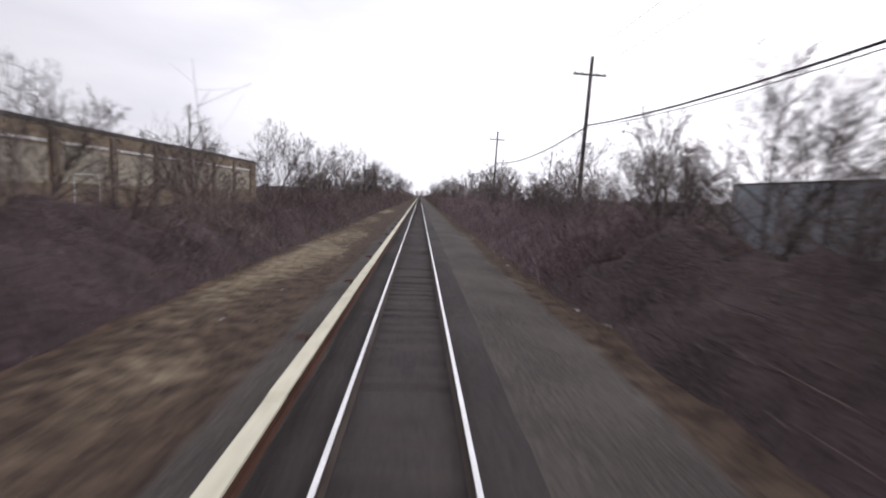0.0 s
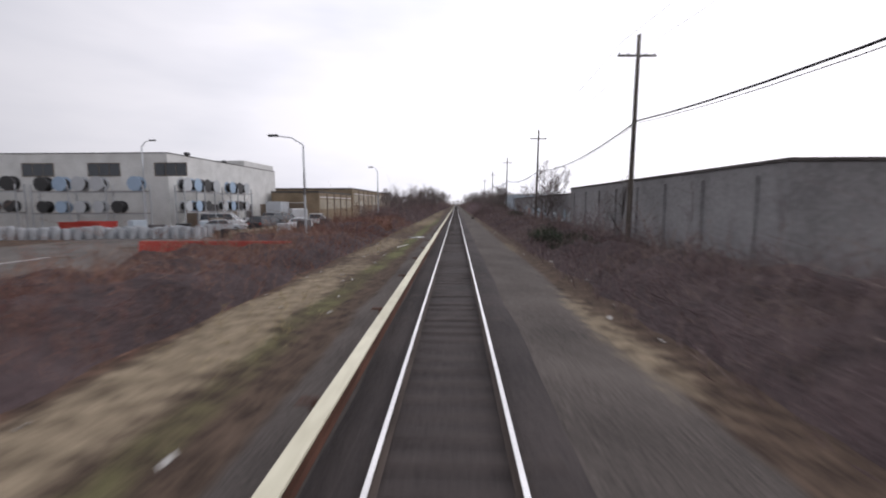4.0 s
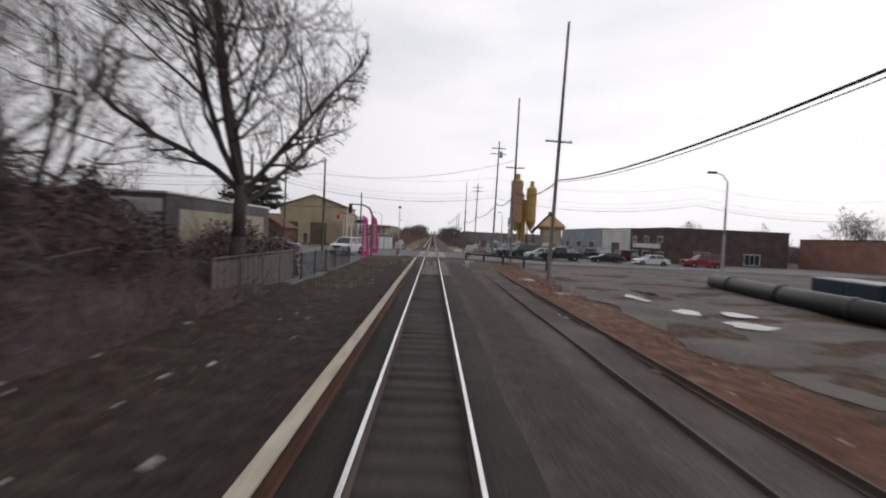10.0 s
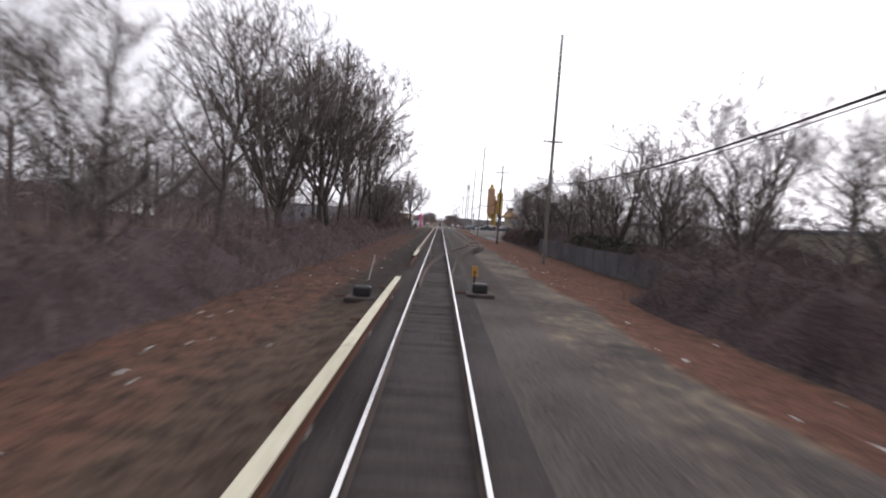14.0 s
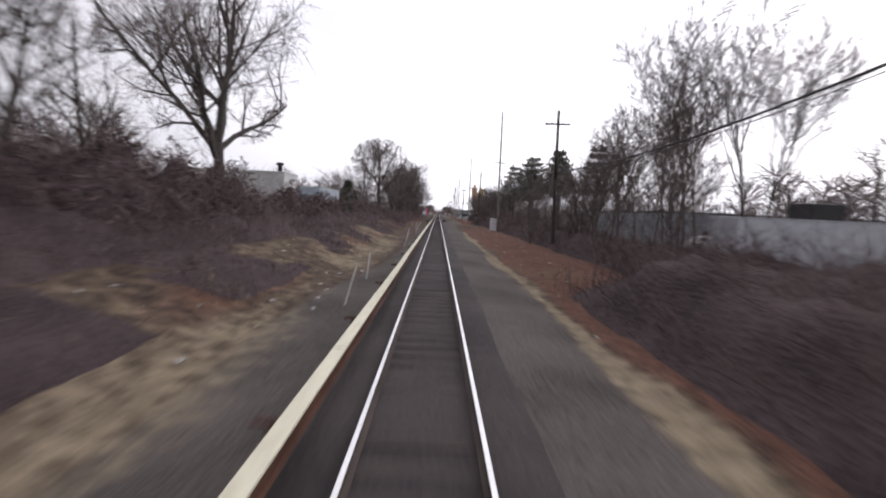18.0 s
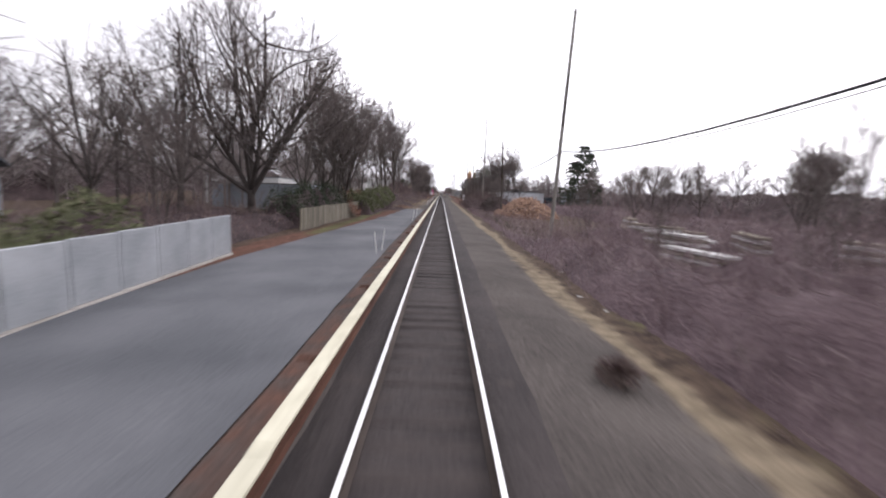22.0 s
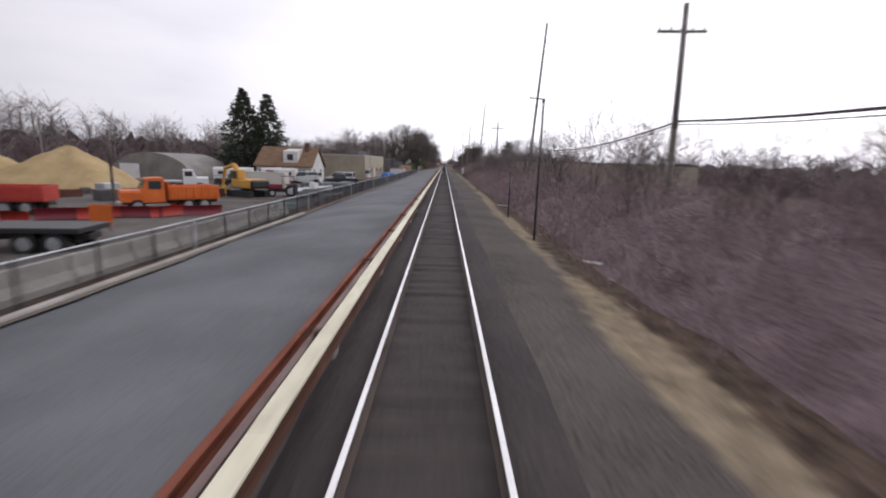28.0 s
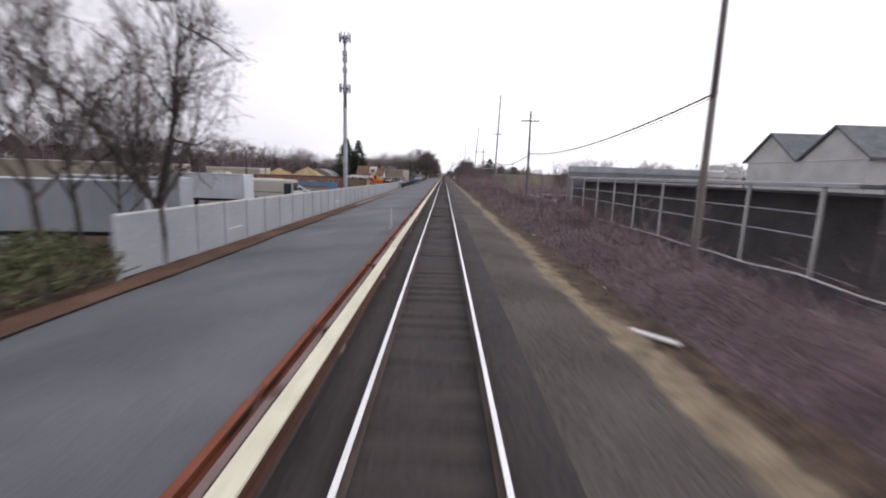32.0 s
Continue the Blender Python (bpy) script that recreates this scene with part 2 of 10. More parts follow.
# ---------------------------------------------------------------- mesh tools
class Mesh:
    def __init__(self):
        self.v, self.f = [], []

    def add(self, verts, faces):
        o = len(self.v)
        self.v.extend(tuple(p) for p in verts)
        self.f.extend(tuple(i + o for i in q) for q in faces)
        return self

    def box(self, x0, x1, y0, y1, z0, z1):
        p = [(x, y, z) for x in (x0, x1) for y in (y0, y1) for z in (z0, z1)]
        return self.add(p, [(0, 1, 3, 2), (4, 6, 7, 5), (0, 4, 5, 1), (2, 3, 7, 6), (0, 2, 6, 4), (1, 5, 7, 3)])

    def cbox(self, x0, x1, y0, y1, z0, z1, c=0.02):
        """A box with chamfered edges."""
        lo, hi = (x0, y0, z0), (x1, y1, z1)
        idx, pts = {}, []
        for s in [(a, b, d) for a in (0, 1) for b in (0, 1) for d in (0, 1)]:
            for ax in range(3):
                q = [(hi[k] if s[k] else lo[k]) + (0 if k == ax else (-c if s[k] else c)) for k in range(3)]
                idx[s, ax] = len(pts)
                pts.append(q)
        faces = []
        for ax in range(3):
            u, w = [k for k in range(3) if k != ax]
            for side in (0, 1):
                ring = []
                for a, b in ((0, 0), (1, 0), (1, 1), (0, 1)):
                    s = [0, 0, 0]
                    s[ax], s[u], s[w] = side, a, b
                    ring.append(idx[tuple(s), ax])
                faces.append(ring if (side == 1) == (ax != 1) else ring[::-1])
            for a in (0, 1):
                for b in (0, 1):
                    s0, s1 = [0, 0, 0], [0, 0, 0]
                    s0[u] = s1[u] = a
                    s0[w] = s1[w] = b
                    s1[ax] = 1
                    ring = [idx[tuple(s0), u], idx[tuple(s1), u], idx[tuple(s1), w], idx[tuple(s0), w]]
                    faces.append(ring)
        for s in [(a, b, d) for a in (0, 1) for b in (0, 1) for d in (0, 1)]:
            faces.append([idx[s, 0], idx[s, 1], idx[s, 2]])
        return self.add(pts, faces)

    def tube(self, p, q, r0, r1, n=6, caps=True):
        p, q = Vector(p), Vector(q)
        d = (q - p)
        if d.length < 1e-6:
            return self
        d.normalize()
        a = d.orthogonal().normalized()
        b = d.cross(a)
        ring = [a * math.cos(2 * math.pi * k / n) + b * math.sin(2 * math.pi * k / n) for k in range(n)]
        pts = [p + e * r0 for e in ring] + [q + e * r1 for e in ring]
        faces = [(k, (k + 1) % n, n + (k + 1) % n, n + k) for k in range(n)]
        if caps:
            faces += [tuple(range(n))[::-1], tuple(range(n, 2 * n))]
        return self.add(pts, faces)

    def chain(self, pts, radii, n=6):
        for i in range(len(pts) - 1):
            self.tube(pts[i], pts[i + 1], radii[i], radii[i + 1], n, i == len(pts) - 2)
        return self

    def sweep(self, profile, y0, y1):
        """A closed x-z profile drawn along y."""
        n = len(profile)
        pts = [(x, y0, z) for x, z in profile] + [(x, y1, z) for x, z in profile]
        return self.add(pts, [(k, (k + 1) % n, n + (k + 1) % n, n + k) for k in range(n)] + [tuple(range(n))[::-1], tuple(range(n, 2 * n))])

    def prism(self, profile, x0, x1):
        """A closed y-z profile drawn along x."""
        n = len(profile)
        pts = [(x0, y, z) for y, z in profile] + [(x1, y, z) for y, z in profile]
        return self.add(pts, [(k, (k + 1) % n, n + (k + 1) % n, n + k) for k in range(n)] + [tuple(range(n))[::-1], tuple(range(n, 2 * n))])

    def data(self, name, material=None, smooth=False):
        me = bpy.data.meshes.new(name)
        me.from_pydata(self.v, [], self.f)
        bm = bmesh.new()
        bm.from_mesh(me)
        if len(bm.faces) < 4000:
            bmesh.ops.recalc_face_normals(bm, faces=bm.faces)
            bm.to_mesh(me)
        bm.free()
        if smooth:
            me.polygons.foreach_set("use_smooth", [True] * len(me.polygons))
        if material:
            me.materials.append(material)
        me.update()
        return me


def part(name, mesh, material, parent=None, label="", at=None, smooth=False):
    """One mesh object under a thing or a part; mesh may be data that is shared."""
    ob = new(name, mesh.data(name, material, smooth) if isinstance(mesh, Mesh) else mesh)
    if parent:
        ob.parent = parent
    if at is not None:
        ob.matrix_basis = at if isinstance(at, Matrix) else Matrix.Translation(at)
    if label:
        tagged(ob, label)
    return ob


def thing(name, at, label, category, group="", kind=""):
    ob = new(name)
    ob.empty_display_size = 0.2
    ob.matrix_basis = at if isinstance(at, Matrix) else Matrix.Translation(at)
    return tagged(ob, label, category, group, kind)


def structure(name, mesh, material, label="", smooth=False):
    return tagged(part(name, mesh, material, None, "", None, smooth), label, "", "", "structure")


def ss(a, b, x):
    t = np.clip((np.asarray(x, float) - a) / (np.asarray(b, float) - a), 0, 1)
    return t * t * (3 - 2 * t)


def wob(x, y, k=1.0, seed=0.0):
    """Cheap smooth noise, about -1 to 1."""
    x, y = np.asarray(x, float) * k + seed * 7.3, np.asarray(y, float) * k + seed * 3.1
    return 0.45 * np.sin(x * 1.3 + 1.7 * np.sin(y * 0.9)) + 0.35 * np.sin(y * 1.7 + 1.3 * np.sin(x * 1.1 + 2)) + 0.2 * np.sin(3.1 * x + 2.3 * y)


def gz(x, y):
    """Height of the ground."""
    x, y = np.asarray(x, float), np.asarray(y, float)
    road = np.exp(-((y + 199) / 20) ** 2)
    z = -0.42 * (1 - road) - 0.04 * road
    z = z - 0.40 * ss(4.5, 10, x) * (1 - 0.7 * road) - 1.75 * ss(13 - 4.5 * ss(-716, -732, y), 20 - 6.0 * ss(-716, -732, y), x) * ss(-590, -670, y)
    z = z - 0.15 * ss(5, 10, -x) * (1 - road) - 0.55 * ss(3.5, 10.5, -x) * ss(-548, -585, y) - 0.6 * ss(10.8, 14, -x) * ss(-520, -575, y)
    z = z + 1.5 * ss(4.2, 9.5, -x) * ss(-505, -470, y) * ss(-365, -400, y) + 0.5 * ss(5, 11, -x) * ss(-330, -300, y) * ss(-225, -240, y)
    z = z + 0.66 * ss(4.6, 8.6, x) * ss(-482, -462, y) * ss(-352, -378, y)
    z = z + 0.20 * (1 - road) * np.where(x > 0, 1 - ss(2.4, 4.1, x), 1 - ss(2.0, 3.0, -x))
    off = ss(3.2, 6, np.abs(x)) * (1 - road) * (1 - ss(-520, -545, y) * ss(2.0, 3.0, -x) * ss(11.5, 10.5, -x))
    return z + off * (0.09 * wob(x, y, 0.55) + 0.03 * wob(x, y, 1.7, 2))


def gzf(x, y):
    return float(gz(x, y))


def sheet(name, x0, x1, y0, y1, dz, material, label, step=1.5, ragged=0.25, cols=5, seed=1.0, k=0.35, flat=None, kind="structure"):
    """A strip of ground that lies dz above it, with uneven edges."""
    ys = np.arange(y0, y1 + step * 0.5, step)
    left = (x0(ys) if callable(x0) else x0 + 0 * ys) + ragged * (wob(ys, 0 * ys, k, seed) + 0.5 * wob(ys, 0 * ys, k * 3.7, seed + 4))
    right = (x1(ys) if callable(x1) else x1 + 0 * ys) + ragged * (wob(ys, 0 * ys, k, seed + 9) + 0.5 * wob(ys, 0 * ys, k * 3.7, seed + 13))
    taper = np.minimum(1, np.minimum(ys - ys[0], ys[-1] - ys) / 2.0 + (0.0 if ragged > 0.05 else 1.0))
    mid = (left + right) / 2
    left, right = mid + (left - mid) * taper, mid + (right - mid) * taper
    u = np.linspace(0, 1, cols)
    xx = left[:, None] + (right - left)[:, None] * u[None]
    yy = ys[:, None] + 0 * xx
    zz = (gz(xx, yy) if flat is None else flat + 0 * xx) + dz
    v = np.stack([xx, yy, zz], -1).reshape(-1, 3)
    n = len(ys)
    f = [(i * cols + j, i * cols + j + 1, (i + 1) * cols + j + 1, (i + 1) * cols + j) for i in range(n - 1) for j in range(cols - 1)]
    m = Mesh()
    m.v, m.f = [tuple(p) for p in v], f
    return structure(name, m, material, label)


# ---------------------------------------------------------------- ground and track
def grid_mesh(xs, ys, zf, down=0.0):
    xx, yy = np.meshgrid(xs, ys)
    zz = zf(xx, yy) - down
    v = np.stack([xx, yy, zz], -1).reshape(-1, 3)
    c = len(xs)
    m = Mesh()
    m.v = [tuple(p) for p in v]
    m.f = [(i * c + j, i * c + j + 1, (i + 1) * c + j + 1, (i + 1) * c + j) for i in range(len(ys) - 1) for j in range(c - 1)]
    return m


gx = np.concatenate([[-4000, -1500, -600, -300, -180, -120, -90, -70], np.arange(-56, -16, 4), np.arange(-16, -9, 1.0), np.arange(-9, 9, 0.42), np.arange(9, 16, 1.0), np.arange(16, 56, 4), [70, 90, 120, 180, 300, 600, 1500, 4000]])
gy = np.concatenate([[-4000, -2000, -1200, -950, -880], np.arange(-845, 160, 1.5), np.arange(160, 400, 8), [450, 550, 700, 1000, 1500, 2500, 4500]])


def band(v, a, b, soft=0.35):
    return ss(a - soft, a + soft, v) * (1 - ss(b - soft, b + soft, v))


def zones(x, y):
    """Shares of gravel, darkened soil, leaves, grass and sand on the soil."""
    w, w2 = 0.45 * wob(y, 0 * y, 0.33, 2), 0.4 * wob(y, 0 * y, 0.21, 6)
    gravel = band(x, -2.6 + 0.3 * w - 1.35 * band(y, -498, -447, 7), 3.75 + 0.5 * w2, 0.3)
    gravel = gravel * (1 - 0.75 * band(y, -372, -225, 6) * band(x, -4, -1.5, 0.3))
    gravel = np.maximum(gravel, band(y, -345, -209, 3) * band(x, 1, 6.4 + w, 0.5) * 0.9)
    gravel = np.maximum(gravel, band(y, -364, -312, 5) * band(x, 1.8, 6.7 + w, 0.5))
    litter = band(y, -372, -212, 8) * np.maximum(band(x, -8.5, -3.6 + w2, 0.8) * (0.2 + 0.3 * ss(-276, -292, y)), 0.9 * band(x, 6.2 + w, 9.3 + 3.5 * band(y, -345, -275, 4), 0.5))
    litter = np.maximum(litter, band(y, -480, -385, 8) * band(x, 4.6 + w, 9.6, 0.6))
    litter = np.maximum(litter, band(y, -505, -380, 6) * band(x, -7.4, -5.2, 0.9) * (0.45 + 0.55 * wob(x, y, 0.4, 3)))
    litter = np.maximum(litter, band(y, -900, -499, 4) * band(x, -2.62, -1.75, 0.2) * 0.5)
    litter = np.maximum(litter, 1.1 * band(y, -568, -503, 4) * band(x, -8.0 - 2.2 * ss(-515, -545, y), -5.9 - 2.6 * ss(-505, -560, y), 0.4))
    litter = np.maximum(litter, band(y, -900, -745, 6) * band(x, -10.4, -8.6, 0.3))
    litter = np.maximum(litter, 0.45 * band(y, -120, 200, 8) * band(x, -9, -6.2, 0.8))
    sand = band(y, -186, 90, 8) * band(x, -6.3 + w, -4.3 + w, 0.6) * (0.5 + 0.4 * wob(x, y, 0.13, 4) + 0.3 * band(y, -112, -84, 6))
    sand = np.maximum(sand, band(y, -190, -135, 5) * band(x, -5.2 + w, -3.0, 0.7) * 0.62)
    sand = np.maximum(sand, band(y, -40, -12, 5) * band(x, -6.3, -3.4, 0.7) * 0.6)
    sand = np.maximum(sand, band(y, -505, -375, 6) * (0.62 * band(x, -4.7 + w, -3.1, 0.6) + 0.26 * band(x, -8.5 + w, -4.4, 0.8) * band(y, -470, -425, 6) + 0.3 * band(x, -8.5 + w, -4.4, 0.8)) * (0.62 + 0.4 * wob(x, y, 0.23, 8)) * (1 - 0.7 * band(y, -420, -375, 8)))
    sand = np.maximum(sand, band(y, -448, -418, 4) * band(x, -8.6, -3.2, 0.7) * (0.3 + 0.5 * wob(x, y, 0.42, 13)))
    sand = np.maximum(sand, band(y, -362, -316, 5) * band(x, 3.2, 6.6 + w, 0.6) * 0.34)
    sand = np.maximum(sand, (0.62 * band(y, -4, 8.5, 2) + 0.8 * band(y, 17, 34, 3)) * band(x, -6.2, -3.4, 0.6) * (0.7 + 0.4 * wob(x, y, 0.3, 4)))
    sand = np.maximum(sand, band(y, -900, -400, 8) * band(x, 3.62 + w2 * 0.5 - 0.34 * ss(-670, -695, y), 4.42 + w * 0.6 - 0.3 * ss(-670, -695, y), 0.26) * (0.92 + 0.35 * wob(x, y, 0.19, 5)))
    sand = np.maximum(sand, band(y, -130, 90, 6) * band(x, 3.5 + w2, 4.4 + w, 0.5) * (0.35 + 0.5 * wob(x, y, 0.17, 9)))
    sand = np.maximum(sand, band(y, -191, -140, 4) * band(x, 3.6 + w2, 10.2, 0.6) * (0.72 + 0.2 * wob(x, y, 0.4, 3)))
    sand = np.maximum(sand, band(y, -188, -158, 3) * band(x, -8.6, -3.0, 0.6) * (0.35 + 0.5 * wob(x, y, 0.5, 17)))
    sand = np.maximum(sand, band(y, -240, -208, 3) * band(x, -7.0, -3.4, 0.5) * 0.2)
    sand = np.maximum(sand, band(y, -250, -209, 3) * band(x, 6.4, 9.5, 0.5) * 0.3)
    grass = band(y, -130, -2, 6) * band(x, -4.5 + w2 * 0.7, -3.3 + w2 * 0.5, 0.4) * (0.48 + 0.5 * wob(x, y, 0.09, 7))
    grass = np.maximum(grass, band(y, -40, -9, 5) * band(x, -3.9, -2.8, 0.3) * 0.62)
    grass = np.maximum(grass, band(y, -79, -44, 4) * band(x, -4.0, -3.15, 0.3) * (0.85 + 0.2 * wob(x, y, 0.3, 3)))
    grass = np.maximum(grass, band(y, -540, -505, 4) * band(x, -9.6, -8.0, 0.4) * 0.7)
    grass = np.maximum(grass, band(y, -600, -440, 4) * band(x, 4.5, 7.5, 0.7) * 0.5 * (0.5 + 0.5 * wob(x, y, 0.16, 1)))
    grass = np.maximum(grass, band(y, -528, -482, 4) * band(x, 4.8 + w, 8.6, 0.6) * 0.35)
    # Soil darkened along this stretch: its dimmer exposure is painted into the ground.
    dark_soil = 0.85 * band(y, -350, -212, 6) * np.maximum(band(x, -9, -1.4, 0.4), 0.6 * band(x, 1.4, 3.6, 0.4))
    return gravel, dark_soil, litter, grass, sand


def ground_material():
    m = bpy.data.materials.new("trackside_ground")
    m.use_nodes = True
    n, l = m.node_tree.nodes, m.node_tree.links
    b = n["Principled BSDF"]
    b.inputs["Roughness"].default_value, b.inputs["Specular IOR Level"].default_value = 0.95, 0.15
    geo = n.new("ShaderNodeNewGeometry")

    def tex(scale, detail=4):
        t = n.new("ShaderNodeTexNoise")
        t.inputs["Scale"].default_value, t.inputs["Detail"].default_value = scale, detail
        l.new(geo.outputs["Position"], t.inputs["Vector"])
        return t.outputs["Fac"]

    fine, mid, big, stone = tex(11, 3), tex(2.2), tex(0.35), tex(17, 2)

    def tone(fac, dark, light, lo=0.36, hi=0.64):
        r = n.new("ShaderNodeValToRGB")
        r.color_ramp.elements[0].position, r.color_ramp.elements[0].color = lo, (*dark, 1)
        r.color_ramp.elements[1].position, r.color_ramp.elements[1].color = hi, (*light, 1)
        l.new(fac, r.inputs["Fac"])
        return r.outputs["Color"]

    def sum3(a, b_, wa, wb):
        p, q = n.new("ShaderNodeMath"), n.new("ShaderNodeMath")
        p.operation, q.operation = "MULTIPLY", "MULTIPLY_ADD"
        p.inputs[1].default_value, q.inputs[1].default_value = wb, wa
        l.new(b_, p.inputs[0])
        l.new(a, q.inputs[0])
        l.new(p.outputs[0], q.inputs[2])
        return q.outputs[0]

    colour = tone(sum3(mid, fine, 0.55, 0.45), (0.030, 0.021, 0.017), (0.125, 0.088, 0.064))
    layers = (("gravel", (0.046, 0.040, 0.037), (0.138, 0.120, 0.108), sum3(stone, big, 0.6, 0.4)),
              ("dark_soil", (0.017, 0.013, 0.011), (0.062, 0.050, 0.042), sum3(fine, mid, 0.5, 0.5)),
              ("litter", (0.050, 0.026, 0.020), (0.185, 0.092, 0.064), sum3(fine, mid, 0.6, 0.4)),
              ("grass", (0.050, 0.054, 0.022), (0.150, 0.145, 0.066), sum3(fine, big, 0.5, 0.5)),
              ("sand", (0.135, 0.106, 0.072), (0.290, 0.234, 0.162), sum3(mid, fine, 0.6, 0.4)))
    for name, dark, light, fac in layers:
        at = n.new("ShaderNodeAttribute")
        at.attribute_name = name
        jag = sum3(mid, big, 0.75, 0.55)
        add = n.new("ShaderNodeMath")
        add.operation = "ADD"
        l.new(at.outputs["Fac"], add.inputs[0])
        l.new(jag, add.inputs[1])
        edge = n.new("ShaderNodeMapRange")
        edge.interpolation_type = "SMOOTHSTEP"
        edge.inputs["From Min"].default_value, edge.inputs["From Max"].default_value = 0.84, 1.44
        l.new(add.outputs[0], edge.inputs["Value"])
        mx = n.new("ShaderNodeMix")
        mx.data_type = "RGBA"
        l.new(edge.outputs["Result"], mx.inputs["Factor"])
        l.new(colour, mx.inputs["A"])
        l.new(tone(fac, dark, light), mx.inputs["B"])
        colour = mx.outputs["Result"]
    l.new(colour, b.inputs["Base Color"])
    bp = n.new("ShaderNodeBump")
    bp.inputs["Strength"].default_value, bp.inputs["Distance"].default_value = 0.8, 0.05
    l.new(sum3(stone, mid, 0.5, 0.6), bp.inputs["Height"])
    l.new(bp.outputs["Normal"], b.inputs["Normal"])
    return m


GROUND = ground_material()
ground = structure("ground", grid_mesh(gx, gy, gz), GROUND, "brown soil with gravel, sand and fallen leaves", True)
gxx, gyy = np.meshgrid(gx, gy)
for zone, share in zip(("gravel", "dark_soil", "litter", "grass", "sand"), zones(gxx, gyy)):
    ground.data.attributes.new(zone, "FLOAT", "POINT").data.foreach_set("value", np.clip(share, 0, 1).astype(np.float32).ravel())

END, FAR = -835.0, 900.0


def bed(name, pts, y0, y1, material, label, step=2.0, rough=0.03):
    ys = np.arange(y0, y1 + 0.1, step)
    xs, zs = np.array([p[0] for p in pts]), np.array([p[1] for p in pts])
    m = Mesh()
    for y in ys:
        e = wob(xs * 0 + y, xs, 0.6, len(pts))
        m.v.extend((float(x + 0.12 * a * (i in (0, len(xs) - 1))), float(y), float(z + rough * b)) for i, (x, z, a, b) in enumerate(zip(xs, zs, e, wob(xs * 2, xs * 0 + y, 1.3))))
    c = len(xs)
    m.f = [(i * c + j, i * c + j + 1, (i + 1) * c + j + 1, (i + 1) * c + j) for i in range(len(ys) - 1) for j in range(c - 1)]
    return structure(name, m, material, label, True)


# Darker copy of the bed past the crossing, dimmer exposure put into its colour.
DARK_BED = mat("dark_ballast", (0.020, 0.017, 0.016), (0.052, 0.043, 0.040), 0.9, 0, 0.30, 14, 0.9, 0.05)
for y0, y1, stone in ((END, -351, BALLAST_BED), (-351, -207.6, DARK_BED), (-191.2, FAR, BALLAST_BED)):
    bed("ballast", [(-1.75, -0.30), (-1.3, -0.172), (-0.95, -0.168), (-0.68, -0.196), (0, -0.188), (0.68, -0.196), (0.95, -0.168), (1.3, -0.172), (1.9, -0.30)], y0, y1, stone, "dark oily ballast between the rails", rough=0.010)

track = tagged(new("railway_track"), "straight single railway track with polished rails", "track", "", "structure")
RAIL = [(-0.075, -0.172), (0.075, -0.172), (0.075, -0.160), (0.012, -0.140), (0.010, -0.045), (0.037, -0.035), (0.037, -0.004), (0.030, 0.0), (-0.030, 0.0), (-0.037, -0.004), (-0.037, -0.035), (-0.010, -0.045), (-0.012, -0.140), (-0.075, -0.160)]
for x in (-0.7525, 0.7525):
    rail = part("rail", Mesh().sweep([(x + a, b) for a, b in RAIL], END, FAR), RAIL_SIDE, track, "brown rusty-sided steel rail")
    for y0, y1, steel in ((END, -209.0, STEEL), (-209.0, -190.0, DULL_STEEL), (-190.0, FAR, STEEL)):
        part("running_surface", Mesh().sweep([(x - 0.034, -0.012), (x + 0.034, -0.012), (x + 0.034, -0.001), (x + 0.029, 0.004), (x - 0.029, 0.004), (x - 0.034, -0.001)], y0, y1), steel, rail, "dull dirty rail head" if steel is DULL_STEEL else "bright polished rail head")

# the grade crossing and its road
crossing = tagged(new("grade_crossing"), "concrete panel grade crossing over the track", "crossing", "", "structure")
for i in range(7):
    y0 = -207.4 + i * 2.3
    y1 = y0 + 2.28
    for x0, x1 in ((-1.75, -0.88), (-0.61, 0.61), (0.88, 1.75)):
        p = part("panel", Mesh().cbox(x0, x1, y0, y1, -0.30, -0.004 - 0.006 * (i % 2), 0.012), PANEL_CONCRETE, crossing)
        for bx in (x0 + 0.12, x1 - 0.12):
            part("bolt_pocket", Mesh().box(bx - 0.06, bx + 0.06, y0 + 0.35, y0 + 0.6, -0.1, 0.0008 - 0.006 * (i % 2)), CABLE if x0 < -1 else PANEL_CONCRETE, p)
for x0, x1 in ((-0.88, -0.79), (-0.715, -0.61), (0.61, 0.715), (0.79, 0.88)):
    part("flange_filler", Mesh().box(x0, x1, -207.4, -191.3, -0.3, -0.05), CABLE, crossing, "black rubber flange filler")


def slab(name, xs, y0, y1, material, label, dz=0.03, zf=None):
    """Paving that follows the ground, with a thickness."""
    ys = np.linspace(y0, y1, max(2, int((y1 - y0) / 2) + 1))
    m = grid_mesh(np.array(xs, float), ys, lambda x, y: (gz(x, y) if zf is None else zf(x, y)) + dz)
    return structure(name, m, material, label, True)


def road_z(x, y):
    return np.maximum(gz(x, y), -0.30) * ss(1.7, 6, np.abs(x)) - 0.012 * (1 - ss(1.7, 6, np.abs(x)))


